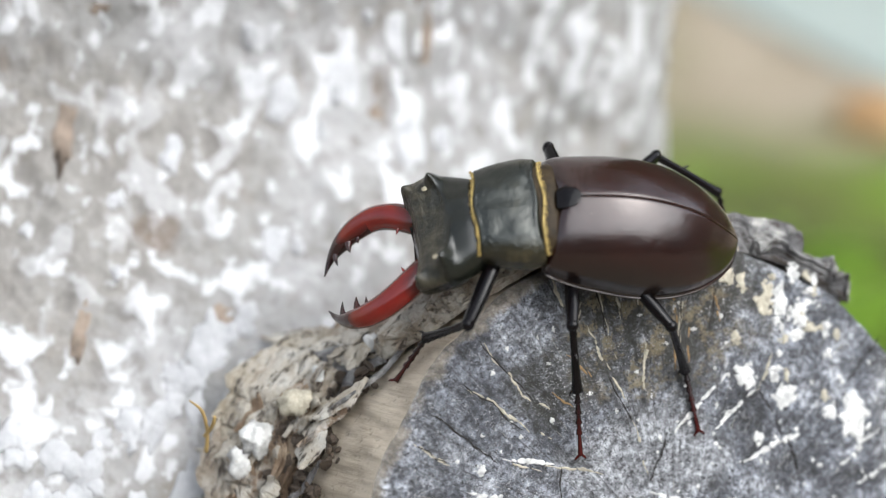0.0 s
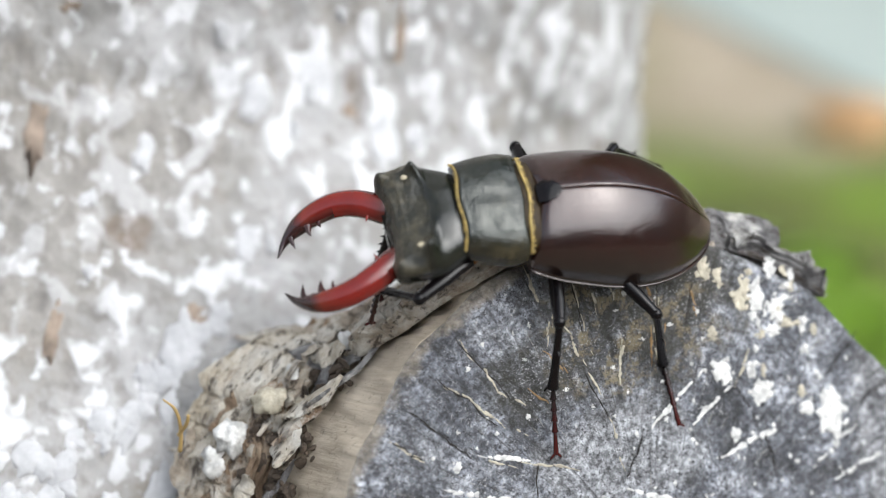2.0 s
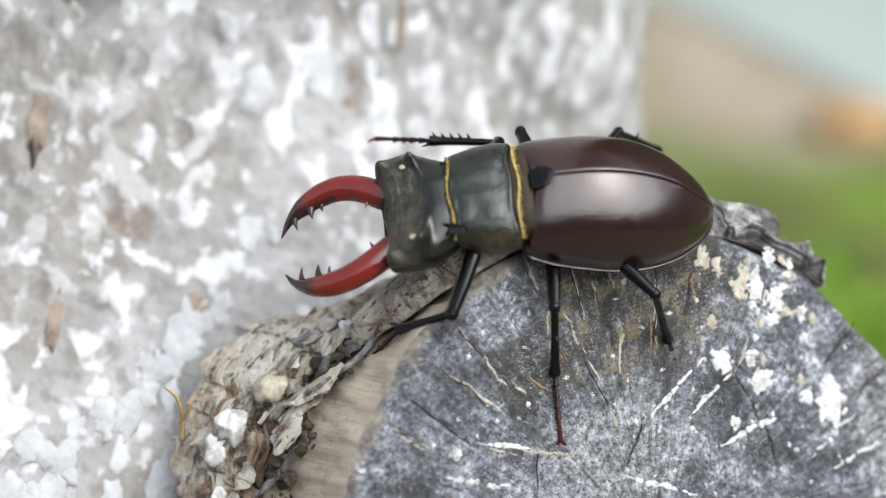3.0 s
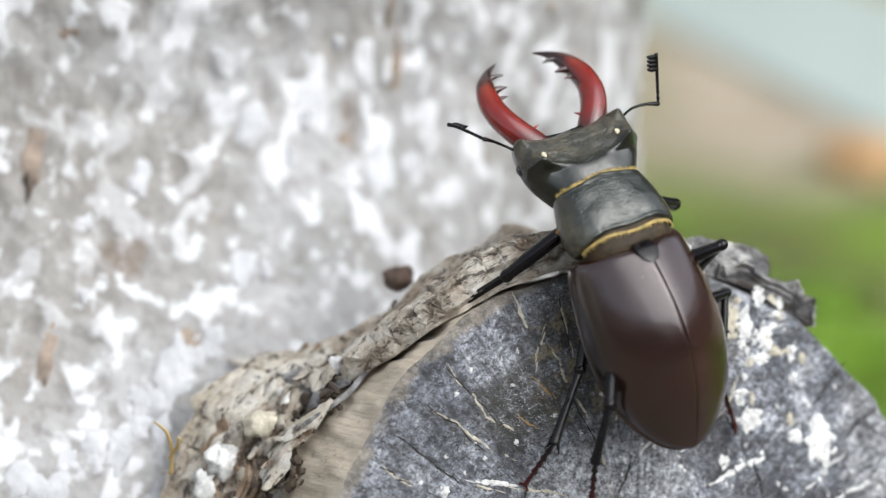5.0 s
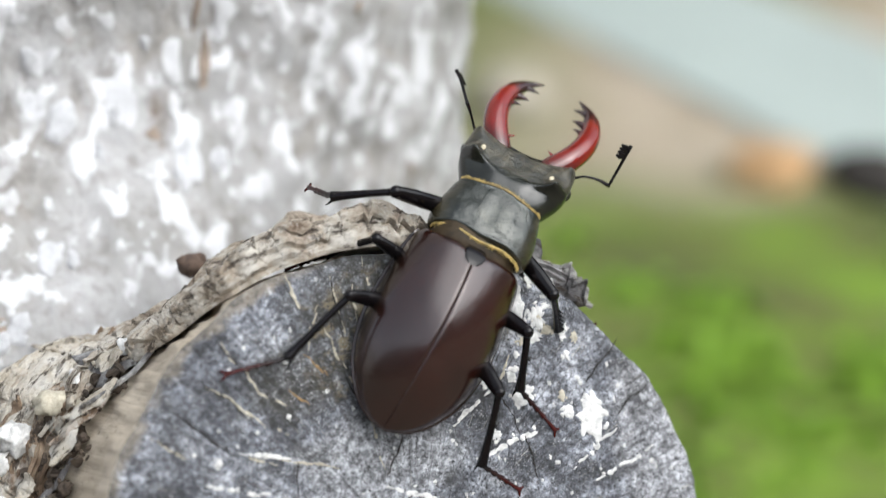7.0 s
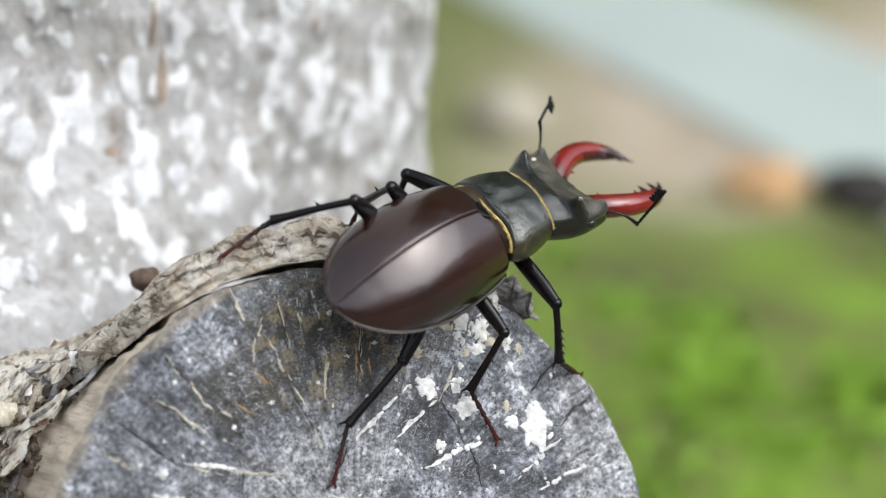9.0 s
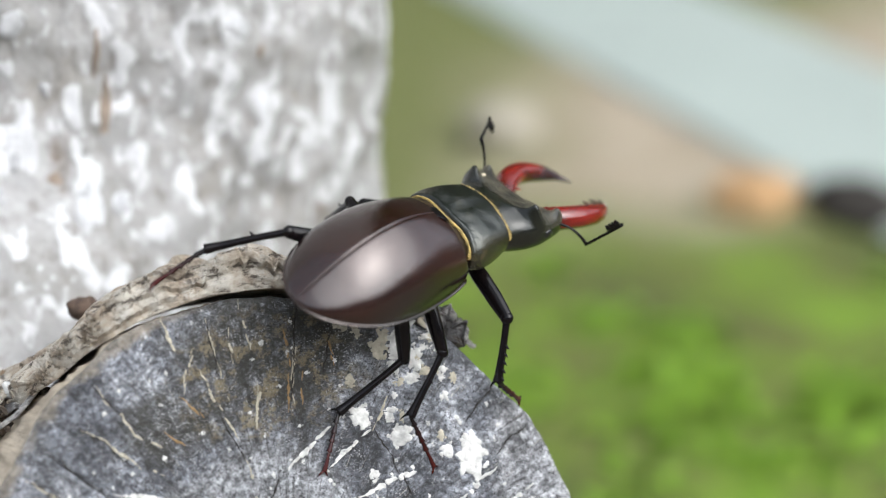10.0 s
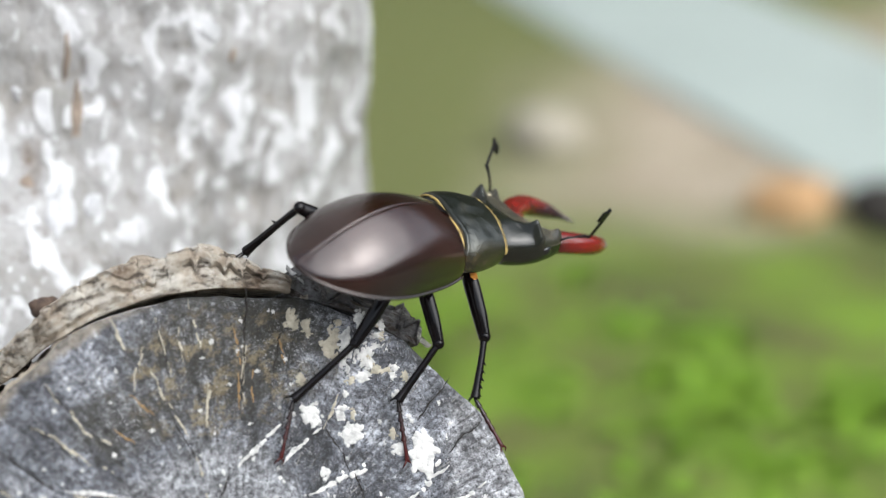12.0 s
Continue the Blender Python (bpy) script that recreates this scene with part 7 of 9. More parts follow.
    walk(legs["LF"][1], [
        (0, seg(-15.91, 11.23, -7.26, -14.09, 14.95, -16.92)), (0.25, seg(-15.88, 11.43, -3.44, -13.33, 18.06, -11.18)),
        (0.5, seg(-14.81, 11.18, 0.22, -11.82, 19.96, -4.70)), (0.75, seg(-14.87, 11.00, 0.26, -13.28, 20.29, -4.35)),
        (1, seg(-14.92, 10.81, 0.30, -14.77, 20.43, -3.90)), (1.25, seg(-15.18, 12.17, -1.87, -15.39, 21.56, -6.57)),
        (1.5, seg(-15.00, 13.30, -4.18, -15.57, 22.42, -9.35)), (1.75, seg(-13.54, 15.25, -5.54, -10.50, 22.02, -12.96)),
        (2, seg(-11.63, 16.79, -6.88, -5.63, 19.76, -14.96)), (2.25, seg(-13.15, 14.86, -8.91, -8.26, 19.24, -17.10)),
        (2.5, seg(-14.12, 12.43, -10.71, -10.48, 18.07, -18.78)), (2.7, seg(-15.35, 11.74, -8.67, -13.41, 18.19, -16.73)),
        (2.97, seg(-15.47, 11.51, -8.61, -13.56, 17.71, -16.87)), (3.23, seg(-15.75, 10.94, -8.46, -13.92, 16.50, -17.17)),
        (3.5, seg(-16.09, 10.15, -8.24, -14.37, 14.80, -17.50)), (3.77, seg(-16.36, 9.34, -8.01, -14.79, 13.02, -17.72)),
        (4.03, seg(-16.53, 8.74, -7.83, -15.06, 11.69, -17.80)), (4.3, seg(-16.59, 8.49, -7.75, -15.17, 11.13, -17.81)),
        (4.5, seg(-12.96, 6.88, -14.53, -21.02, 8.82, -20.97)), (4.75, seg(-14.21, 4.89, -13.02, -21.63, 5.09, -20.44)),
        (5, seg(-14.98, 2.97, -11.13, -21.47, 1.42, -19.24)), (5.25, seg(-16.95, 5.39, -5.51, -16.40, 2.90, -15.69)), (5.5, seg(-15.70, 8.09, 0.19, -8.38, 5.90, -7.01)),
        (5.75, seg(-16.01, 5.31, -0.40, -16.94, 0.21, -9.53)), (6, seg(-15.73, 2.59, -1.24, -24.23, -1.71, -5.66)),
        (6.25, seg(-15.44, 2.27, -0.77, -23.49, -3.10, -4.84)), (6.5, seg(-15.12, 1.97, -0.31, -22.61, -4.42, -3.98)),
        (6.75, seg(-15.11, 2.38, 0.08, -23.01, -2.85, -4.47)), (7, seg(-15.07, 2.80, 0.45, -23.22, -1.16, -4.87)), (7.2, seg(-14.87, 2.23, 0.44, -21.77, 7.20, -5.72)),
        (7.47, seg(-15.13, 2.18, -0.14, -21.62, 6.97, -6.86)), (7.73, seg(-15.68, 2.10, -1.63, -20.91, 6.29, -9.71)), (8, seg(-16.14, 2.10, -3.83, -19.13, 5.13, -13.43)),
        (8.27, seg(-16.24, 2.24, -6.07, -16.74, 3.85, -16.43)), (8.53, seg(-16.08, 2.41, -7.64, -14.92, 3.03, -18.06)),
        (8.8, seg(-15.97, 2.50, -8.26, -14.19, 2.73, -18.60)), (9.05, seg(-15.96, 2.55, -8.34, -14.22, 2.79, -18.69)),
        (9.29, seg(-15.95, 2.67, -8.54, -14.28, 2.94, -18.91)), (9.54, seg(-15.91, 2.88, -8.87, -14.36, 3.18, -19.25)),
        (9.78, seg(-15.86, 3.13, -9.27, -14.45, 3.48, -19.67)), (10.03, seg(-15.77, 3.44, -9.75, -14.54, 3.84, -20.17)),
        (10.28, seg(-15.64, 3.79, -10.26, -14.61, 4.25, -20.70)), (10.52, seg(-15.49, 4.14, -10.75, -14.65, 4.65, -21.20)),
        (10.77, seg(-15.31, 4.50, -11.23, -14.66, 5.07, -21.70)), (11.02, seg(-15.12, 4.83, -11.66, -14.65, 5.46, -22.13)),
        (11.26, seg(-14.95, 5.11, -12.01, -14.62, 5.78, -22.48)), (11.51, seg(-14.80, 5.34, -12.29, -14.60, 6.04, -22.76)),
        (11.75, seg(-14.70, 5.48, -12.45, -14.57, 6.21, -22.93)), (12, seg(-14.66, 5.54, -12.52, -14.56, 6.27, -22.99)),
    ])
    walk(legs["LF"][2], [
        (0, seg(-14.09, 14.95, -16.92, -18.09, 18.06, -26.11)), (0.25, seg(-13.33, 18.06, -11.18, -15.23, 17.44, -21.49)),
        (0.5, seg(-11.82, 19.96, -4.70, -11.28, 15.73, -14.30)), (0.75, seg(-13.28, 20.29, -4.35, -14.58, 23.20, -14.35)),
        (1, seg(-14.77, 20.43, -3.90, -17.27, 29.04, -9.37)), (1.25, seg(-15.39, 21.56, -6.57, -16.52, 27.94, -14.83)),
        (1.5, seg(-15.57, 22.42, -9.35, -15.17, 25.72, -19.31)), (1.75, seg(-10.50, 22.02, -12.96, -10.61, 23.01, -23.41)),
        (2, seg(-5.63, 19.76, -14.96, -6.26, 18.39, -25.35)), (2.25, seg(-8.26, 19.24, -17.10, -7.62, 20.02, -27.56)),
        (2.5, seg(-10.48, 18.07, -18.78, -8.62, 20.97, -28.70)), (2.7, seg(-13.41, 18.19, -16.73, -12.58, 20.83, -26.86)),
        (2.97, seg(-13.56, 17.71, -16.87, -13.36, 20.46, -27.00)), (3.23, seg(-13.92, 16.50, -17.17, -15.35, 19.49, -27.14)),
        (3.5, seg(-14.37, 14.80, -17.50, -18.12, 18.00, -26.77)), (3.77, seg(-14.79, 13.02, -17.72, -20.64, 16.27, -25.80)),
        (4.03, seg(-15.06, 11.69, -17.80, -22.19, 14.87, -24.82)), (4.3, seg(-15.17, 11.13, -17.81, -22.74, 14.26, -24.38)),
        (4.5, seg(-21.02, 8.82, -20.97, -29.46, 11.66, -26.53)), (4.75, seg(-21.63, 5.09, -20.44, -30.09, 5.82, -26.61)),
        (5, seg(-21.47, 1.42, -19.24, -29.58, 0.03, -25.76)), (5.25, seg(-16.40, 2.90, -15.69, -18.91, -0.44, -25.33)),
        (5.5, seg(-8.38, 5.90, -7.01, -4.28, 1.97, -15.84)), (5.75, seg(-16.94, 0.21, -9.53, -15.94, -0.87, -19.93)),
        (6, seg(-24.23, -1.71, -5.66, -26.52, 0.25, -15.71)), (6.25, seg(-23.49, -3.10, -4.84, -26.07, -1.77, -14.93)),
        (6.5, seg(-22.61, -4.42, -3.98, -25.47, -3.71, -14.06)), (6.75, seg(-23.01, -2.85, -4.47, -26.29, -1.21, -14.31)),
        (7, seg(-23.22, -1.16, -4.87, -26.89, 1.39, -14.37)), (7.2, seg(-21.77, 7.20, -5.72, -25.53, 4.84, -15.24)),
        (7.47, seg(-21.62, 6.97, -6.86, -24.99, 4.66, -16.54)), (7.73, seg(-20.91, 6.29, -9.71, -23.29, 4.11, -19.70)),
        (8, seg(-19.13, 5.13, -13.43, -20.11, 3.16, -23.69)), (8.27, seg(-16.74, 3.85, -16.43, -16.31, 2.14, -26.78)),
        (8.53, seg(-14.92, 3.03, -18.06, -13.47, 1.51, -28.34)), (8.8, seg(-14.19, 2.73, -18.60, -12.33, 1.30, -28.84)),
        (9.05, seg(-14.22, 2.79, -18.69, -12.40, 1.39, -28.93)), (9.29, seg(-14.28, 2.94, -18.91, -12.58, 1.61, -29.18)),
        (9.54, seg(-14.36, 3.18, -19.25, -12.85, 1.96, -29.57)), (9.78, seg(-14.45, 3.48, -19.67, -13.17, 2.40, -30.04)),
        (10.03, seg(-14.54, 3.84, -20.17, -13.53, 2.94, -30.58)), (10.28, seg(-14.61, 4.25, -20.70, -13.90, 3.53, -31.15)),
        (10.52, seg(-14.65, 4.65, -21.20, -14.23, 4.13, -31.68)), (10.77, seg(-14.66, 5.07, -21.70, -14.54, 4.73, -32.19)),
        (11.02, seg(-14.65, 5.46, -22.13, -14.81, 5.30, -32.63)), (11.26, seg(-14.62, 5.78, -22.48, -15.02, 5.76, -32.98)),
        (11.51, seg(-14.60, 6.04, -22.76, -15.18, 6.15, -33.24)), (11.75, seg(-14.57, 6.21, -22.93, -15.27, 6.39, -33.40)),
        (12, seg(-14.56, 6.27, -22.99, -15.31, 6.48, -33.46)),
    ])
    walk(legs["RF"][0], [
        (0, seg(4.20, 6.50, -5.20, 6.90, 12.64, -16.10)), (0.25, seg(4.20, 6.50, -5.20, 7.09, 13.02, -15.83)), (0.5, seg(4.20, 6.50, -5.20, 7.51, 13.84, -15.15)),
        (0.75, seg(4.20, 6.50, -5.20, 7.90, 14.59, -14.40)), (1, seg(4.20, 6.50, -5.20, 8.07, 14.91, -14.04)), (1.25, seg(4.20, 6.50, -5.20, 9.47, 15.29, -12.86)),
        (1.5, seg(4.20, 6.50, -5.20, 10.76, 15.49, -11.52)), (1.75, seg(4.20, 6.50, -5.20, 9.47, 15.29, -12.86)), (2, seg(4.20, 6.50, -5.20, 8.07, 14.91, -14.04)),
        (2.25, seg(4.20, 6.50, -5.20, 15.93, 6.44, -10.32)), (2.5, seg(4.20, 6.50, -5.20, 16.34, 3.18, -7.52)), (2.7, seg(4.20, 6.50, -5.20, 14.00, -0.17, -10.04)),
        (2.97, seg(4.20, 6.50, -5.20, 14.20, 0.04, -9.90)), (3.23, seg(4.20, 6.50, -5.20, 14.68, 0.57, -9.54)), (3.5, seg(4.20, 6.50, -5.20, 15.26, 1.33, -9.03)),
        (3.77, seg(4.20, 6.50, -5.20, 15.77, 2.12, -8.49)), (4.03, seg(4.20, 6.50, -5.20, 16.08, 2.72, -8.08)), (4.3, seg(4.20, 6.50, -5.20, 16.20, 2.97, -7.91)),
        (4.5, seg(4.20, 6.50, -5.20, 15.95, 2.71, -8.58)), (4.75, seg(4.20, 6.50, -5.20, 15.68, 3.23, -9.82)), (5, seg(4.20, 6.50, -5.20, 15.28, 3.78, -11.00)),
        (5.25, seg(4.20, 6.50, -5.20, 16.25, 5.50, -9.39)), (5.5, seg(4.20, 6.50, -5.20, 16.75, 7.26, -7.61)), (5.75, seg(4.20, 6.50, -5.20, 16.66, 3.61, -4.89)),
        (6, seg(4.20, 6.50, -5.20, 15.00, 0.31, -2.21)), (6.25, seg(4.20, 6.50, -5.20, 14.55, 0.25, -0.99)), (6.5, seg(4.20, 6.50, -5.20, 13.98, 0.26, 0.20)),
        (6.75, seg(4.20, 6.50, -5.20, 14.15, 0.33, -0.03)), (7, seg(4.20, 6.50, -5.20, 14.31, 0.40, -0.25)), (7.2, seg(4.20, 6.50, -5.20, 14.93, 0.78, -1.21)),
        (7.47, seg(4.20, 6.50, -5.20, 15.17, 1.10, -1.43)), (7.73, seg(4.20, 6.50, -5.20, 15.70, 1.90, -1.98)), (8, seg(4.20, 6.50, -5.20, 16.29, 3.06, -2.78)),
        (8.27, seg(4.20, 6.50, -5.20, 16.71, 4.28, -3.62)), (8.53, seg(4.20, 6.50, -5.20, 16.90, 5.18, -4.24)), (8.8, seg(4.20, 6.50, -5.20, 16.95, 5.55, -4.50)),
        (9, seg(4.20, 6.50, -5.20, 16.94, 5.48, -4.54)), (9.25, seg(4.20, 6.50, -5.20, 16.88, 4.76, -5.50)), (9.5, seg(4.20, 6.50, -5.20, 16.70, 4.05, -6.47)),
        (9.75, seg(4.20, 6.50, -5.20, 16.71, 4.06, -6.38)), (10, seg(4.20, 6.50, -5.20, 16.72, 4.06, -6.30)), (10.25, seg(4.20, 6.50, -5.20, 16.78, 4.21, -5.82)),
        (10.5, seg(4.20, 6.50, -5.20, 16.82, 4.37, -5.35)), (10.75, seg(4.20, 6.50, -5.20, 16.71, 3.79, -5.05)), (11, seg(4.20, 6.50, -5.20, 16.57, 3.23, -4.75)),
        (11.25, seg(4.20, 6.50, -5.20, 16.98, 6.21, -5.76)), (11.5, seg(4.20, 6.50, -5.20, 16.62, 9.20, -6.74)), (11.75, seg(4.20, 6.50, -5.20, 15.99, 7.98, -9.95)),
        (12, seg(4.20, 6.50, -5.20, 14.49, 6.65, -12.82)),
    ])
    walk(legs["RF"][1], [
        (0, seg(6.90, 12.64, -16.10, 2.80, 12.63, -25.77)), (0.25, seg(7.09, 13.02, -15.83, 2.82, 13.20, -25.42)), (0.5, seg(7.51, 13.84, -15.15, 2.85, 14.43, -24.55)),
        (0.75, seg(7.90, 14.59, -14.40, 2.88, 15.60, -23.57)), (1, seg(8.07, 14.91, -14.04, 2.88, 16.11, -23.09)), (1.25, seg(9.47, 15.29, -12.86, 4.23, 20.13, -20.57)),
        (1.5, seg(10.76, 15.49, -11.52, 6.18, 23.31, -16.82)), (1.75, seg(9.47, 15.29, -12.86, 4.23, 20.13, -20.57)),
        (2, seg(8.07, 14.91, -14.04, 2.88, 16.11, -23.09)), (2.25, seg(15.93, 6.44, -10.32, 14.06, 16.03, -14.15)), (2.5, seg(16.34, 3.18, -7.52, 17.89, 13.13, -10.49)),
        (2.7, seg(14.00, -0.17, -10.04, 16.76, 9.77, -11.98)), (2.97, seg(14.20, 0.04, -9.90, 16.60, 9.90, -12.61)), (3.23, seg(14.68, 0.57, -9.54, 15.77, 9.73, -14.56)),
        (3.5, seg(15.26, 1.33, -9.03, 13.72, 7.44, -17.43)), (3.77, seg(15.77, 2.12, -8.49, 11.98, 3.66, -18.16)), (4.03, seg(16.08, 2.72, -8.08, 11.47, 1.67, -17.46)),
        (4.3, seg(16.20, 2.97, -7.91, 11.40, 1.11, -17.06)), (4.5, seg(15.95, 2.71, -8.58, 11.70, 1.63, -18.12)), (4.75, seg(15.68, 3.23, -9.82, 12.16, 3.66, -19.70)),
        (5, seg(15.28, 3.78, -11.00, 12.57, 5.71, -20.96)), (5.25, seg(16.25, 5.50, -9.39, 14.34, 9.05, -19.08)), (5.5, seg(16.75, 7.26, -7.61, 15.68, 12.32, -16.75)),
        (5.75, seg(16.66, 3.61, -4.89, 20.18, 4.82, -14.71)), (6, seg(15.00, 0.31, -2.21, 21.94, -2.71, -9.49)), (6.25, seg(14.55, 0.25, -0.99, 21.05, -3.48, -8.34)),
        (6.5, seg(13.98, 0.26, 0.20, 20.00, -4.17, -7.18)), (6.75, seg(14.15, 0.33, -0.03, 19.71, -2.74, -8.39)), (7, seg(14.31, 0.40, -0.25, 19.26, -1.24, -9.37)),
        (7.2, seg(14.93, 0.78, -1.21, 19.66, 0.01, -10.55)), (7.47, seg(15.17, 1.10, -1.43, 20.06, 0.40, -10.70)), (7.73, seg(15.70, 1.90, -1.98, 20.94, 1.38, -11.07)),
        (8, seg(16.29, 3.06, -2.78, 22.00, 2.79, -11.60)), (8.27, seg(16.71, 4.28, -3.62, 22.86, 4.24, -12.13)), (8.53, seg(16.90, 5.18, -4.24, 23.37, 5.32, -12.51)),
        (8.8, seg(16.95, 5.55, -4.50, 23.55, 5.77, -12.66)), (9, seg(16.94, 5.48, -4.54, 23.42, 5.50, -12.80)), (9.25, seg(16.88, 4.76, -5.50, 23.05, 3.46, -13.90)),
        (9.5, seg(16.70, 4.05, -6.47, 22.45, 1.47, -14.86)), (9.75, seg(16.71, 4.06, -6.38, 22.26, 1.45, -14.91)), (10, seg(16.72, 4.06, -6.30, 22.06, 1.43, -14.95)),
        (10.25, seg(16.78, 4.21, -5.82, 22.66, 1.23, -13.99)), (10.5, seg(16.82, 4.37, -5.35, 23.22, 1.05, -12.99)),
        (10.75, seg(16.71, 3.79, -5.05, 22.94, 0.46, -12.82)), (11, seg(16.57, 3.23, -4.75, 22.63, -0.12, -12.65)), (11.25, seg(16.98, 6.21, -5.76, 24.92, 4.76, -12.49)),
        (11.5, seg(16.62, 9.20, -6.74, 25.81, 9.78, -11.78)), (11.75, seg(15.99, 7.98, -9.95, 23.80, 6.88, -16.89)), (12, seg(14.49, 6.65, -12.82, 20.32, 3.96, -21.12)),
    ])
    walk(legs["RF"][2], [
        (0, seg(2.80, 12.63, -25.77, -0.14, 10.77, -35.68)), (0.25, seg(2.82, 13.20, -25.42, -0.44, 11.28, -35.21)),
        (0.5, seg(2.85, 14.43, -24.55, -1.10, 12.39, -34.06)), (0.75, seg(2.88, 15.60, -23.57, -1.75, 13.45, -32.74)),
        (1, seg(2.88, 16.11, -23.09, -2.04, 13.91, -32.10)), (1.25, seg(4.23, 20.13, -20.57, 0.12, 24.38, -29.25)), (1.5, seg(6.18, 23.31, -16.82, 4.46, 32.37, -21.84)),
        (1.75, seg(4.23, 20.13, -20.57, 0.12, 24.38, -29.25)), (2, seg(2.88, 16.11, -23.09, -2.04, 13.91, -32.10)),
        (2.25, seg(14.06, 16.03, -14.15, 15.53, 24.73, -19.85)), (2.5, seg(17.89, 13.13, -10.49, 22.78, 22.13, -12.84)),
        (2.7, seg(16.76, 9.77, -11.98, 21.13, 18.17, -16.52)), (2.97, seg(16.60, 9.90, -12.61, 20.57, 18.06, -17.88)),
        (3.23, seg(15.77, 9.73, -14.56, 18.36, 16.81, -21.86)), (3.5, seg(13.72, 7.44, -17.43, 13.35, 11.36, -27.16)),
        (3.77, seg(11.98, 3.66, -18.16, 8.72, 3.53, -28.15)), (4.03, seg(11.47, 1.67, -17.46, 6.94, -0.69, -26.63)), (4.3, seg(11.40, 1.11, -17.06, 6.52, -1.93, -25.85)),
        (4.5, seg(11.70, 1.63, -18.12, 8.43, -1.62, -27.55)), (4.75, seg(12.16, 3.66, -19.70, 10.36, -1.63, -28.58)), (5, seg(12.57, 5.71, -20.96, 12.36, -1.30, -28.77)),
        (5.25, seg(14.34, 9.05, -19.08, 14.36, 0.17, -24.68)), (5.5, seg(15.68, 12.32, -16.75, 15.94, 2.25, -19.72)),
        (5.75, seg(20.18, 4.82, -14.71, 26.84, -1.15, -20.21)), (6, seg(21.94, -2.71, -9.49, 31.13, -1.11, -14.32)),
        (6.25, seg(21.05, -3.48, -8.34, 29.60, -1.06, -13.93)), (6.5, seg(20.00, -4.17, -7.18, 27.79, -0.96, -13.45)),
        (6.75, seg(19.71, -2.74, -8.39, 27.24, 1.49, -14.35)), (7, seg(19.26, -1.24, -9.37, 26.45, 3.98, -14.96)), (7.2, seg(19.66, 0.01, -10.55, 26.80, 5.47, -15.99)),
        (7.47, seg(20.06, 0.40, -10.70, 26.88, 6.14, -16.24)), (7.73, seg(20.94, 1.38, -11.07, 26.96, 7.77, -16.83)), (8, seg(22.00, 2.79, -11.60, 26.79, 9.96, -17.58)),
        (8.27, seg(22.86, 4.24, -12.13, 26.33, 12.07, -18.21)), (8.53, seg(23.37, 5.32, -12.51, 25.84, 13.52, -18.59)),
        (8.8, seg(23.55, 5.77, -12.66, 25.61, 14.09, -18.72)), (9, seg(23.42, 5.50, -12.80, 26.33, 13.39, -19.08)),
        (9.25, seg(23.05, 3.46, -13.90, 25.35, 11.40, -20.38)), (9.5, seg(22.45, 1.47, -14.86, 24.14, 9.43, -21.50)),
        (9.75, seg(22.26, 1.45, -14.91, 24.12, 9.54, -21.34)), (10, seg(22.06, 1.43, -14.95, 24.10, 9.64, -21.17)),
        (10.25, seg(22.66, 1.23, -13.99, 24.85, 9.43, -20.18)), (10.5, seg(23.22, 1.05, -12.99, 25.54, 9.23, -19.15)),
        (10.75, seg(22.94, 0.46, -12.82, 25.31, 8.61, -19.00)), (11, seg(22.63, -0.12, -12.65, 25.04, 8.00, -18.85)),
        (11.25, seg(24.92, 4.76, -12.49, 31.53, 10.35, -18.43)), (11.5, seg(25.81, 9.78, -11.78, 35.17, 11.60, -16.17)),
        (11.75, seg(23.80, 6.88, -16.89, 32.77, 9.37, -21.74)), (12, seg(20.32, 3.96, -21.12, 28.83, 7.09, -26.40)),
    ])
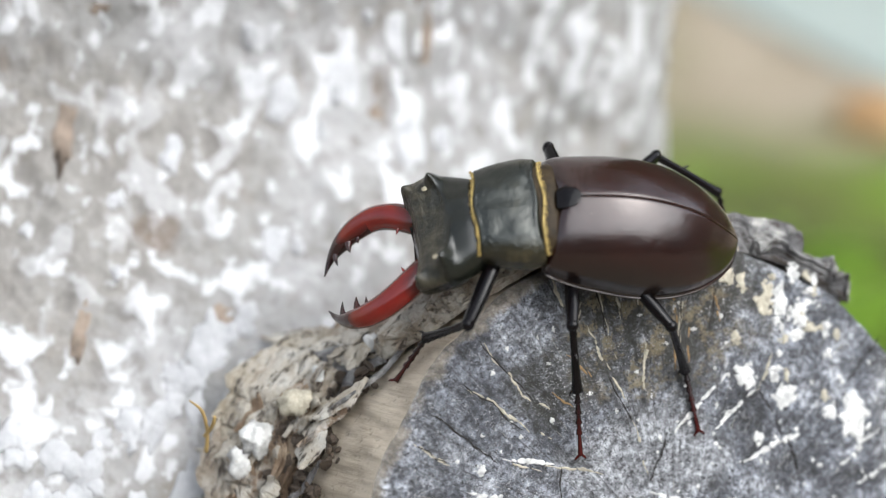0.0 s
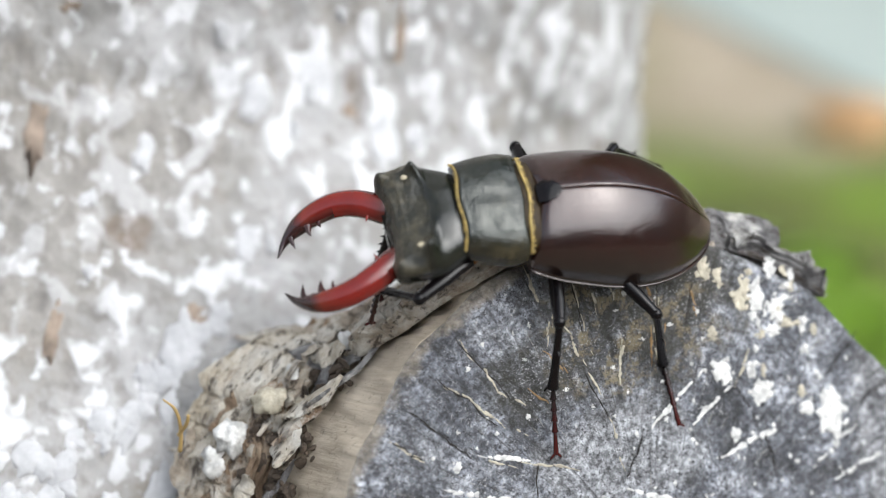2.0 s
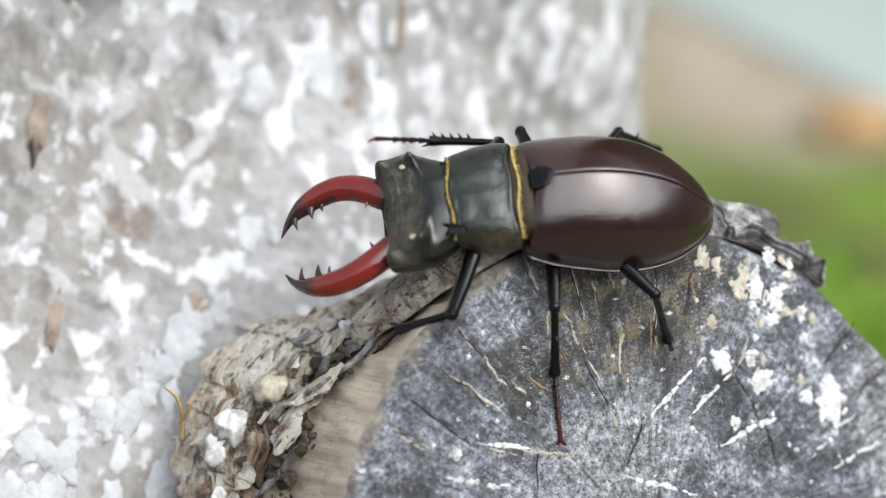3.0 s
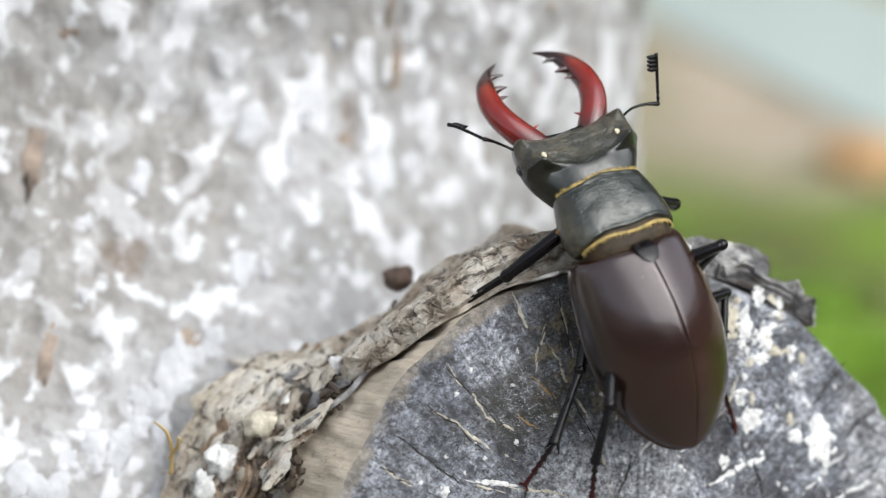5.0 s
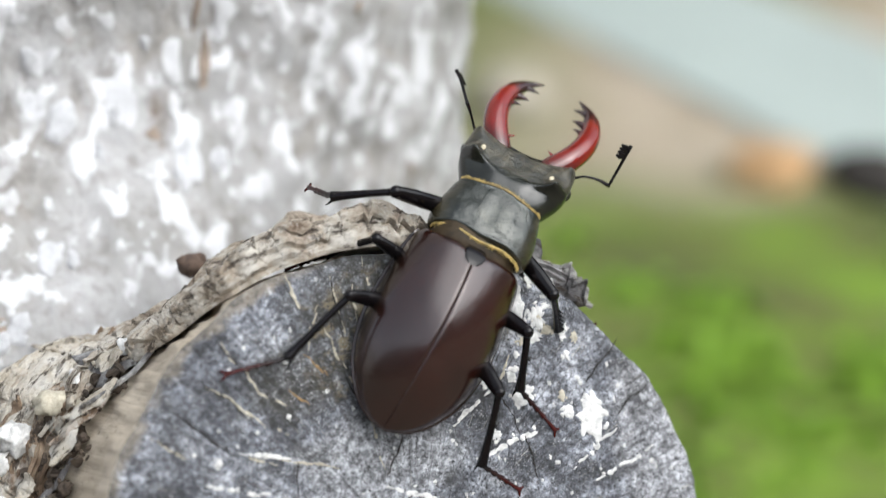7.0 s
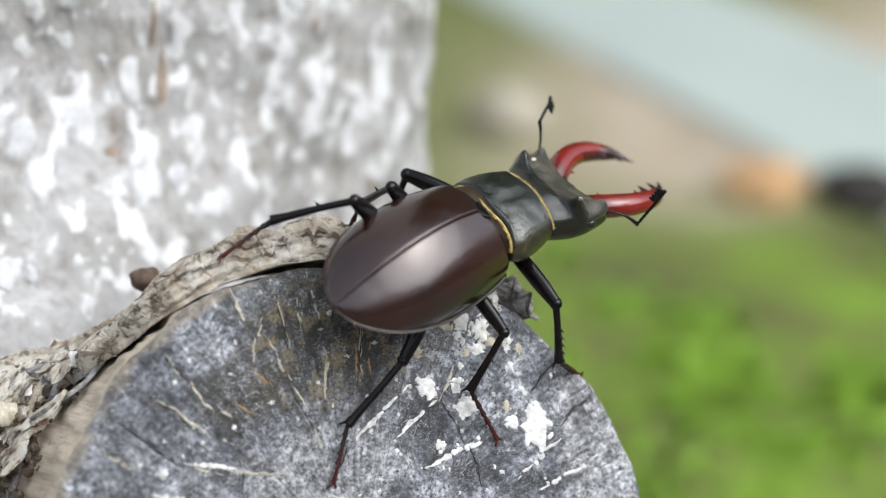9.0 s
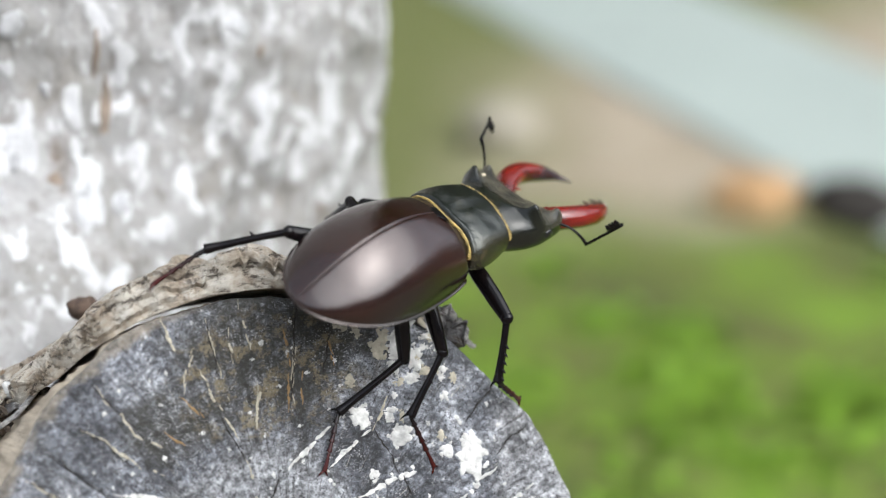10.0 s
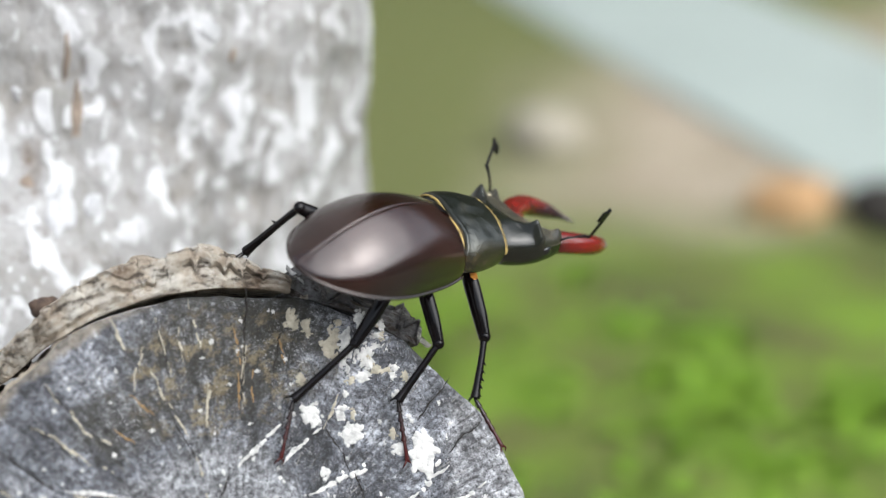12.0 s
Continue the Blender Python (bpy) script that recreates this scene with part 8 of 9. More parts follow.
    walk(legs["RM"][0], [
        (0, seg(4.80, -4.50, -6.80, 15.45, -3.11, -9.97)), (0.25, seg(4.80, -4.50, -6.80, 15.46, -3.27, -10.02)), (0.5, seg(4.80, -4.50, -6.80, 15.46, -3.43, -10.07)),
        (0.75, seg(4.80, -4.50, -6.80, 15.51, -3.44, -9.89)), (1, seg(4.80, -4.50, -6.80, 15.57, -3.44, -9.70)), (1.25, seg(4.80, -4.50, -6.80, 15.56, -3.35, -9.69)),
        (1.5, seg(4.80, -4.50, -6.80, 15.55, -3.26, -9.68)), (1.75, seg(4.80, -4.50, -6.80, 15.57, -3.37, -9.64)), (2, seg(4.80, -4.50, -6.80, 15.59, -3.49, -9.61)),
        (2.25, seg(4.80, -4.50, -6.80, 15.57, -3.28, -9.61)), (2.5, seg(4.80, -4.50, -6.80, 15.55, -3.08, -9.61)), (2.7, seg(4.80, -4.50, -6.80, 15.61, -3.23, -9.44)),
        (2.97, seg(4.80, -4.50, -6.80, 15.70, -3.38, -9.12)), (3.23, seg(4.80, -4.50, -6.80, 15.87, -3.75, -8.32)), (3.5, seg(4.80, -4.50, -6.80, 15.99, -4.26, -7.22)),
        (3.77, seg(4.80, -4.50, -6.80, 15.98, -4.78, -6.11)), (4.03, seg(4.80, -4.50, -6.80, 15.88, -5.16, -5.31)), (4.3, seg(4.80, -4.50, -6.80, 15.82, -5.31, -4.98)),
        (4.53, seg(4.80, -4.50, -6.80, 15.55, -5.12, -3.72)), (4.77, seg(4.80, -4.50, -6.80, 14.57, -4.71, -1.33)), (5, seg(4.80, -4.50, -6.80, 13.88, -4.50, -0.24)),
        (5.25, seg(4.80, -4.50, -6.80, 12.50, -4.60, 1.33)), (5.5, seg(4.80, -4.50, -6.80, 10.86, -4.71, 2.62)), (5.75, seg(4.80, -4.50, -6.80, 11.09, -4.57, 2.47)),
        (6, seg(4.80, -4.50, -6.80, 11.32, -4.43, 2.31)), (6.25, seg(4.80, -4.50, -6.80, 12.21, -6.38, 1.38)), (6.5, seg(4.80, -4.50, -6.80, 12.78, -8.24, 0.11)),
        (6.75, seg(4.80, -4.50, -6.80, 12.94, -7.66, 0.21)), (7, seg(4.80, -4.50, -6.80, 13.08, -7.07, 0.29)), (7.2, seg(4.80, -4.50, -6.80, 13.39, -6.84, -0.01)),
        (7.47, seg(4.80, -4.50, -6.80, 13.78, -6.69, -0.47)), (7.73, seg(4.80, -4.50, -6.80, 14.64, -6.27, -1.75)), (8, seg(4.80, -4.50, -6.80, 15.52, -5.60, -3.76)),
        (8.27, seg(4.80, -4.50, -6.80, 15.96, -4.89, -5.90)), (8.53, seg(4.80, -4.50, -6.80, 15.98, -4.38, -7.41)), (8.8, seg(4.80, -4.50, -6.80, 15.93, -4.19, -8.00)),
        (9, seg(4.80, -4.50, -6.80, 15.95, -4.27, -7.88)), (9.25, seg(4.80, -4.50, -6.80, 15.43, -4.63, -10.33)), (9.5, seg(4.80, -4.50, -6.80, 14.37, -4.99, -12.60)),
        (9.75, seg(4.80, -4.50, -6.80, 14.04, -4.79, -13.13)), (10, seg(4.80, -4.50, -6.80, 13.68, -4.59, -13.63)),
        (10.25, seg(4.80, -4.50, -6.80, 14.67, -3.29, -11.95)), (10.5, seg(4.80, -4.50, -6.80, 15.23, -2.05, -10.06)),
        (10.75, seg(4.80, -4.50, -6.80, 15.16, -2.02, -10.25)), (11, seg(4.80, -4.50, -6.80, 15.09, -2.00, -10.45)),
        (11.25, seg(4.80, -4.50, -6.80, 14.87, -1.93, -10.98)), (11.5, seg(4.80, -4.50, -6.80, 14.62, -1.86, -11.50)),
        (11.75, seg(4.80, -4.50, -6.80, 14.33, -3.03, -12.50)), (12, seg(4.80, -4.50, -6.80, 13.85, -4.23, -13.39)),
    ])
    walk(legs["RM"][1], [
        (0, seg(15.45, -3.11, -9.97, 12.87, -6.42, -20.68)), (0.25, seg(15.46, -3.27, -10.02, 12.96, -6.46, -20.79)),
        (0.5, seg(15.46, -3.43, -10.07, 13.04, -6.50, -20.89)), (0.75, seg(15.51, -3.44, -9.89, 13.20, -6.44, -20.74)),
        (1, seg(15.57, -3.44, -9.70, 13.35, -6.38, -20.59)), (1.25, seg(15.56, -3.35, -9.69, 13.30, -6.34, -20.56)),
        (1.5, seg(15.55, -3.26, -9.68, 13.25, -6.30, -20.53)), (1.75, seg(15.57, -3.37, -9.64, 13.33, -6.31, -20.53)),
        (2, seg(15.59, -3.49, -9.61, 13.40, -6.33, -20.53)), (2.25, seg(15.57, -3.28, -9.61, 13.36, -6.30, -20.49)),
        (2.5, seg(15.55, -3.08, -9.61, 13.32, -6.27, -20.44)), (2.7, seg(15.61, -3.23, -9.44, 13.36, -6.33, -20.28)),
        (2.97, seg(15.70, -3.38, -9.12, 13.45, -6.44, -19.97)), (3.23, seg(15.87, -3.75, -8.32, 13.62, -6.72, -19.20)),
        (3.5, seg(15.99, -4.26, -7.22, 13.74, -7.12, -18.13)), (3.77, seg(15.98, -4.78, -6.11, 13.73, -7.51, -17.05)),
        (4.03, seg(15.88, -5.16, -5.31, 13.64, -7.80, -16.27)), (4.3, seg(15.82, -5.31, -4.98, 13.58, -7.91, -15.95)),
        (4.53, seg(15.55, -5.12, -3.72, 14.21, -7.60, -14.87)), (4.77, seg(14.57, -4.71, -1.33, 15.02, -6.91, -12.61)),
        (5, seg(13.88, -4.50, -0.24, 15.24, -6.54, -11.48)), (5.25, seg(12.50, -4.60, 1.33, 14.32, -7.01, -9.77)), (5.5, seg(10.86, -4.71, 2.62, 13.12, -7.46, -8.32)),
        (5.75, seg(11.09, -4.57, 2.47, 13.92, -8.57, -7.94)), (6, seg(11.32, -4.43, 2.31, 14.67, -9.62, -7.39)), (6.25, seg(12.21, -6.38, 1.38, 16.81, -12.54, -7.16)),
        (6.5, seg(12.78, -8.24, 0.11, 18.50, -15.21, -7.04)), (6.75, seg(12.94, -7.66, 0.21, 18.05, -14.38, -7.61)), (7, seg(13.08, -7.07, 0.29, 17.54, -13.50, -8.14)),
        (7.2, seg(13.39, -6.84, -0.01, 17.85, -12.45, -9.00)), (7.47, seg(13.78, -6.69, -0.47, 18.18, -12.27, -9.51)),
        (7.73, seg(14.64, -6.27, -1.75, 18.90, -11.80, -10.89)), (8, seg(15.52, -5.60, -3.76, 19.58, -11.07, -13.03)),
        (8.27, seg(15.96, -4.89, -5.90, 19.82, -10.29, -15.29)), (8.53, seg(15.98, -4.38, -7.41, 19.70, -9.73, -16.89)),
        (8.8, seg(15.93, -4.19, -8.00, 19.58, -9.50, -17.52)), (9, seg(15.95, -4.27, -7.88, 18.54, -8.34, -18.32)),
        (9.25, seg(15.43, -4.63, -10.33, 17.58, -8.99, -20.76)), (9.5, seg(14.37, -4.99, -12.60, 16.06, -9.63, -22.99)),
        (9.75, seg(14.04, -4.79, -13.13, 16.42, -9.83, -23.19)), (10, seg(13.68, -4.59, -13.63, 16.74, -9.99, -23.31)),
        (10.25, seg(14.67, -3.29, -11.95, 18.50, -7.37, -22.00)), (10.5, seg(15.23, -2.05, -10.06, 19.75, -4.73, -20.28)),
        (10.75, seg(15.16, -2.02, -10.25, 19.59, -5.57, -20.26)), (11, seg(15.09, -2.00, -10.45, 19.40, -6.38, -20.17)),
        (11.25, seg(14.87, -1.93, -10.98, 17.79, -6.63, -21.06)), (11.5, seg(14.62, -1.86, -11.50, 16.12, -6.82, -21.77)),
        (11.75, seg(14.33, -3.03, -12.50, 15.91, -8.11, -22.70)), (12, seg(13.85, -4.23, -13.39, 15.52, -9.43, -23.51)),
    ])
    walk(legs["RM"][2], [
        (0, seg(12.87, -6.42, -20.68, 10.35, -10.77, -31.03)), (0.25, seg(12.96, -6.46, -20.79, 10.58, -10.76, -31.19)),
        (0.5, seg(13.04, -6.50, -20.89, 10.80, -10.74, -31.34)), (0.75, seg(13.20, -6.44, -20.74, 11.17, -10.63, -31.26)),
        (1, seg(13.35, -6.38, -20.59, 11.54, -10.52, -31.17)), (1.25, seg(13.30, -6.34, -20.56, 11.26, -10.43, -31.11)),
        (1.5, seg(13.25, -6.30, -20.53, 10.98, -10.34, -31.05)), (1.75, seg(13.33, -6.31, -20.53, 11.26, -10.38, -31.09)),
        (2, seg(13.40, -6.33, -20.53, 11.54, -10.42, -31.12)), (2.25, seg(13.36, -6.30, -20.49, 11.37, -10.40, -31.05)),
        (2.5, seg(13.32, -6.27, -20.44, 11.20, -10.37, -30.97)), (2.7, seg(13.36, -6.33, -20.28, 11.43, -10.40, -30.87)),
        (2.97, seg(13.45, -6.44, -19.97, 11.48, -10.51, -30.55)), (3.23, seg(13.62, -6.72, -19.20, 11.56, -10.78, -29.76)),
        (3.5, seg(13.74, -7.12, -18.13, 11.55, -11.17, -28.67)), (3.77, seg(13.73, -7.51, -17.05, 11.42, -11.55, -27.57)),
        (4.03, seg(13.64, -7.80, -16.27, 11.23, -11.83, -26.77)), (4.3, seg(13.58, -7.91, -15.95, 11.14, -11.95, -26.44)),
        (4.53, seg(14.21, -7.60, -14.87, 13.65, -11.17, -25.78)), (4.77, seg(15.02, -6.91, -12.61, 18.40, -9.19, -23.36)),
        (5, seg(15.24, -6.54, -11.48, 20.37, -8.09, -21.65)), (5.25, seg(14.32, -7.01, -9.77, 20.24, -9.83, -19.22)),
        (5.5, seg(13.12, -7.46, -8.32, 19.70, -11.51, -16.84)), (5.75, seg(13.92, -8.57, -7.94, 21.91, -13.92, -14.24)),
        (6, seg(14.67, -9.62, -7.39, 23.56, -15.92, -11.08)), (6.25, seg(16.81, -12.54, -7.16, 26.16, -18.23, -10.71)),
        (6.5, seg(18.50, -15.21, -7.04, 28.26, -20.26, -10.42)), (6.75, seg(18.05, -14.38, -7.61, 28.10, -18.10, -11.77)),
        (7, seg(17.54, -13.50, -8.14, 27.70, -15.82, -13.00)), (7.2, seg(17.85, -12.45, -9.00, 27.99, -14.51, -14.03)),
        (7.47, seg(18.18, -12.27, -9.51, 28.30, -13.88, -14.74)), (7.73, seg(18.90, -11.80, -10.89, 28.89, -12.26, -16.55)),
        (8, seg(19.58, -11.07, -13.03, 29.22, -9.92, -19.20)), (8.27, seg(19.82, -10.29, -15.29, 28.88, -7.56, -21.83)),
        (8.53, seg(19.70, -9.73, -16.89, 28.22, -5.90, -23.60)), (8.8, seg(19.58, -9.50, -17.52, 27.86, -5.25, -24.28)),
        (9, seg(18.54, -8.34, -18.32, 27.75, -5.48, -24.59)), (9.25, seg(17.58, -8.99, -20.76, 26.36, -6.38, -27.70)),
        (9.5, seg(16.06, -9.63, -22.99, 24.38, -7.28, -30.58)), (9.75, seg(16.42, -9.83, -23.19, 24.33, -6.78, -30.96)),
        (10, seg(16.74, -9.99, -23.31, 24.20, -6.27, -31.23)), (10.25, seg(18.50, -7.37, -22.00, 26.70, -5.55, -29.86)),
        (10.5, seg(19.75, -4.73, -20.28, 28.43, -4.86, -27.82)), (10.75, seg(19.59, -5.57, -20.26, 28.48, -5.41, -27.55)),
        (11, seg(19.40, -6.38, -20.17, 28.49, -5.93, -27.20)), (11.25, seg(17.79, -6.63, -21.06, 26.64, -5.71, -28.35)),
        (11.5, seg(16.12, -6.82, -21.77, 24.69, -5.42, -29.31)), (11.75, seg(15.91, -8.11, -22.70, 23.91, -6.77, -30.86)),
        (12, seg(15.52, -9.43, -23.51, 22.90, -8.16, -32.24)),
    ])
    walk(legs["RH"][0], [
        (0, seg(4.80, -11.00, -6.00, 14.22, -19.12, -7.30)), (0.25, seg(4.80, -11.00, -6.00, 14.52, -18.68, -7.68)),
        (0.5, seg(4.80, -11.00, -6.00, 14.80, -18.21, -8.06)), (0.75, seg(4.80, -11.00, -6.00, 14.81, -18.20, -8.04)),
        (1, seg(4.80, -11.00, -6.00, 14.82, -18.19, -8.02)), (1.25, seg(4.80, -11.00, -6.00, 14.74, -18.31, -8.00)),
        (1.5, seg(4.80, -11.00, -6.00, 14.66, -18.43, -7.98)), (1.75, seg(4.80, -11.00, -6.00, 14.62, -18.49, -7.91)),
        (2, seg(4.80, -11.00, -6.00, 14.59, -18.55, -7.85)), (2.25, seg(4.80, -11.00, -6.00, 14.39, -18.87, -7.48)),
        (2.5, seg(4.80, -11.00, -6.00, 14.18, -19.19, -7.11)), (2.7, seg(4.80, -11.00, -6.00, 14.25, -19.02, -7.59)),
        (2.97, seg(4.80, -11.00, -6.00, 14.64, -18.52, -7.69)), (3.23, seg(4.80, -11.00, -6.00, 15.50, -17.17, -7.91)),
        (3.5, seg(4.80, -11.00, -6.00, 16.41, -15.09, -8.16)), (3.77, seg(4.80, -11.00, -6.00, 16.94, -12.87, -8.34)),
        (4.03, seg(4.80, -11.00, -6.00, 17.06, -11.27, -8.42)), (4.3, seg(4.80, -11.00, -6.00, 17.05, -10.63, -8.44)),
        (4.5, seg(4.80, -11.00, -6.00, 15.53, -13.00, -12.10)), (4.75, seg(4.80, -11.00, -6.00, 16.25, -12.29, -10.85)),
        (5, seg(4.80, -11.00, -6.00, 16.78, -11.55, -9.51)), (5.25, seg(4.80, -11.00, -6.00, 16.40, -13.70, -9.78)),
        (5.5, seg(4.80, -11.00, -6.00, 15.67, -15.76, -9.93)), (5.75, seg(4.80, -11.00, -6.00, 15.23, -17.26, -3.12)), (6, seg(4.80, -11.00, -6.00, 11.53, -16.80, 2.80)),
        (6.25, seg(4.80, -11.00, -6.00, 11.69, -17.48, 2.18)), (6.5, seg(4.80, -11.00, -6.00, 11.81, -18.12, 1.51)),
        (6.75, seg(4.80, -11.00, -6.00, 12.43, -17.99, 1.02)), (7, seg(4.80, -11.00, -6.00, 13.02, -17.82, 0.50)), (7.2, seg(4.80, -11.00, -6.00, 12.97, -17.87, 0.50)),
        (7.47, seg(4.80, -11.00, -6.00, 13.18, -18.32, -0.31)), (7.73, seg(4.80, -11.00, -6.00, 13.50, -19.37, -2.76)),
        (8, seg(4.80, -11.00, -6.00, 13.17, -20.23, -6.98)), (8.27, seg(4.80, -11.00, -6.00, 11.85, -19.99, -11.08)),
        (8.53, seg(4.80, -11.00, -6.00, 10.59, -19.29, -13.35)), (8.8, seg(4.80, -11.00, -6.00, 10.07, -18.95, -14.08)),
        (9, seg(4.80, -11.00, -6.00, 9.94, -18.49, -14.58)), (9.25, seg(4.80, -11.00, -6.00, 10.51, -13.32, -16.87)),
        (9.5, seg(4.80, -11.00, -6.00, 9.90, -7.67, -16.92)), (9.75, seg(4.80, -11.00, -6.00, 10.02, -8.07, -16.97)),
        (10, seg(4.80, -11.00, -6.00, 10.14, -8.47, -17.01)), (10.25, seg(4.80, -11.00, -6.00, 10.01, -9.21, -17.22)),
        (10.5, seg(4.80, -11.00, -6.00, 9.87, -9.96, -17.38)), (10.75, seg(4.80, -11.00, -6.00, 9.53, -10.84, -17.57)),
        (11, seg(4.80, -11.00, -6.00, 9.16, -11.72, -17.69)), (11.25, seg(4.80, -11.00, -6.00, 8.26, -12.10, -17.96)),
        (11.5, seg(4.80, -11.00, -6.00, 7.33, -12.47, -18.15)), (11.75, seg(4.80, -11.00, -6.00, 7.35, -14.41, -17.75)),
        (12, seg(4.80, -11.00, -6.00, 7.31, -16.27, -17.05)),
    ])
    walk(legs["RH"][1], [
        (0, seg(14.22, -19.12, -7.30, 12.25, -31.08, -13.23)), (0.25, seg(14.52, -18.68, -7.68, 11.06, -31.01, -11.95)),
        (0.5, seg(14.80, -18.21, -8.06, 9.95, -30.56, -10.55)), (0.75, seg(14.81, -18.20, -8.04, 9.71, -30.46, -10.48)),
        (1, seg(14.82, -18.19, -8.02, 9.47, -30.35, -10.40)), (1.25, seg(14.74, -18.31, -8.00, 12.51, -30.30, -13.79)),
        (1.5, seg(14.66, -18.43, -7.98, 15.82, -28.84, -16.49)), (1.75, seg(14.62, -18.49, -7.91, 15.90, -29.10, -16.16)),
        (2, seg(14.59, -18.55, -7.85, 15.98, -29.35, -15.82)), (2.25, seg(14.39, -18.87, -7.48, 16.49, -28.61, -16.60)),
        (2.5, seg(14.18, -19.19, -7.11, 16.96, -27.68, -17.23)), (2.7, seg(14.25, -19.02, -7.59, 17.17, -27.53, -17.66)),
        (2.97, seg(14.64, -18.52, -7.69, 17.31, -27.86, -17.07)), (3.23, seg(15.50, -17.17, -7.91, 17.26, -28.71, -14.70)),
        (3.5, seg(16.41, -15.09, -8.16, 16.15, -28.57, -8.85)), (3.77, seg(16.94, -12.87, -8.34, 14.72, -24.97, -2.76)),
        (4.03, seg(17.06, -11.27, -8.42, 14.02, -21.41, -0.04)), (4.3, seg(17.05, -10.63, -8.44, 13.79, -20.00, 0.71)),
        (4.5, seg(15.53, -13.00, -12.10, 6.48, -21.92, -7.53)), (4.75, seg(16.25, -12.29, -10.85, 8.53, -23.20, -8.97)),
        (5, seg(16.78, -11.55, -9.51, 10.94, -23.68, -10.47)), (5.25, seg(16.40, -13.70, -9.78, 11.29, -26.19, -9.92)),
        (5.5, seg(15.67, -15.76, -9.93, 11.32, -28.52, -9.25)), (5.75, seg(15.23, -17.26, -3.12, 15.49, -29.92, -7.79)),
        (6, seg(11.53, -16.80, 2.80, 16.34, -25.89, -5.95)), (6.25, seg(11.69, -17.48, 2.18, 16.19, -27.67, -5.45)),
        (6.5, seg(11.81, -18.12, 1.51, 15.94, -29.27, -4.88)), (6.75, seg(12.43, -17.99, 1.02, 16.56, -28.32, -6.61)),
        (7, seg(13.02, -17.82, 0.50, 17.11, -27.23, -8.28)), (7.2, seg(12.97, -17.87, 0.50, 18.11, -27.13, -7.87)),
        (7.47, seg(13.18, -18.32, -0.31, 18.13, -27.64, -8.74)), (7.73, seg(13.50, -19.37, -2.76, 17.99, -28.79, -11.33)),
        (8, seg(13.17, -20.23, -6.98, 17.04, -29.76, -15.72)), (8.27, seg(11.85, -19.99, -11.08, 15.08, -29.62, -19.97)),
        (8.53, seg(10.59, -19.29, -13.35, 13.35, -28.98, -22.33)), (8.8, seg(10.07, -18.95, -14.08, 12.63, -28.66, -23.10)),
        (9, seg(9.94, -18.49, -14.58, 12.08, -28.12, -23.81)), (9.25, seg(10.51, -13.32, -16.87, 11.31, -23.47, -25.74)),
        (9.5, seg(9.90, -7.67, -16.92, 9.36, -18.23, -25.32)), (9.75, seg(10.02, -8.07, -16.97, 9.15, -18.02, -26.05)),
        (10, seg(10.14, -8.47, -17.01, 8.95, -17.76, -26.73)), (10.25, seg(10.01, -9.21, -17.22, 9.68, -18.76, -26.76)),
        (10.5, seg(9.87, -9.96, -17.38, 10.39, -19.71, -26.70)), (10.75, seg(9.53, -10.84, -17.57, 10.48, -20.84, -26.59)),
        (11, seg(9.16, -11.72, -17.69, 10.53, -21.94, -26.40)), (11.25, seg(8.26, -12.10, -17.96, 9.16, -21.41, -27.70)),
        (11.5, seg(7.33, -12.47, -18.15, 7.75, -20.75, -28.80)), (11.75, seg(7.35, -14.41, -17.75, 7.35, -22.36, -28.67)),
        (12, seg(7.31, -16.27, -17.05, 6.88, -23.86, -28.21)),
    ])
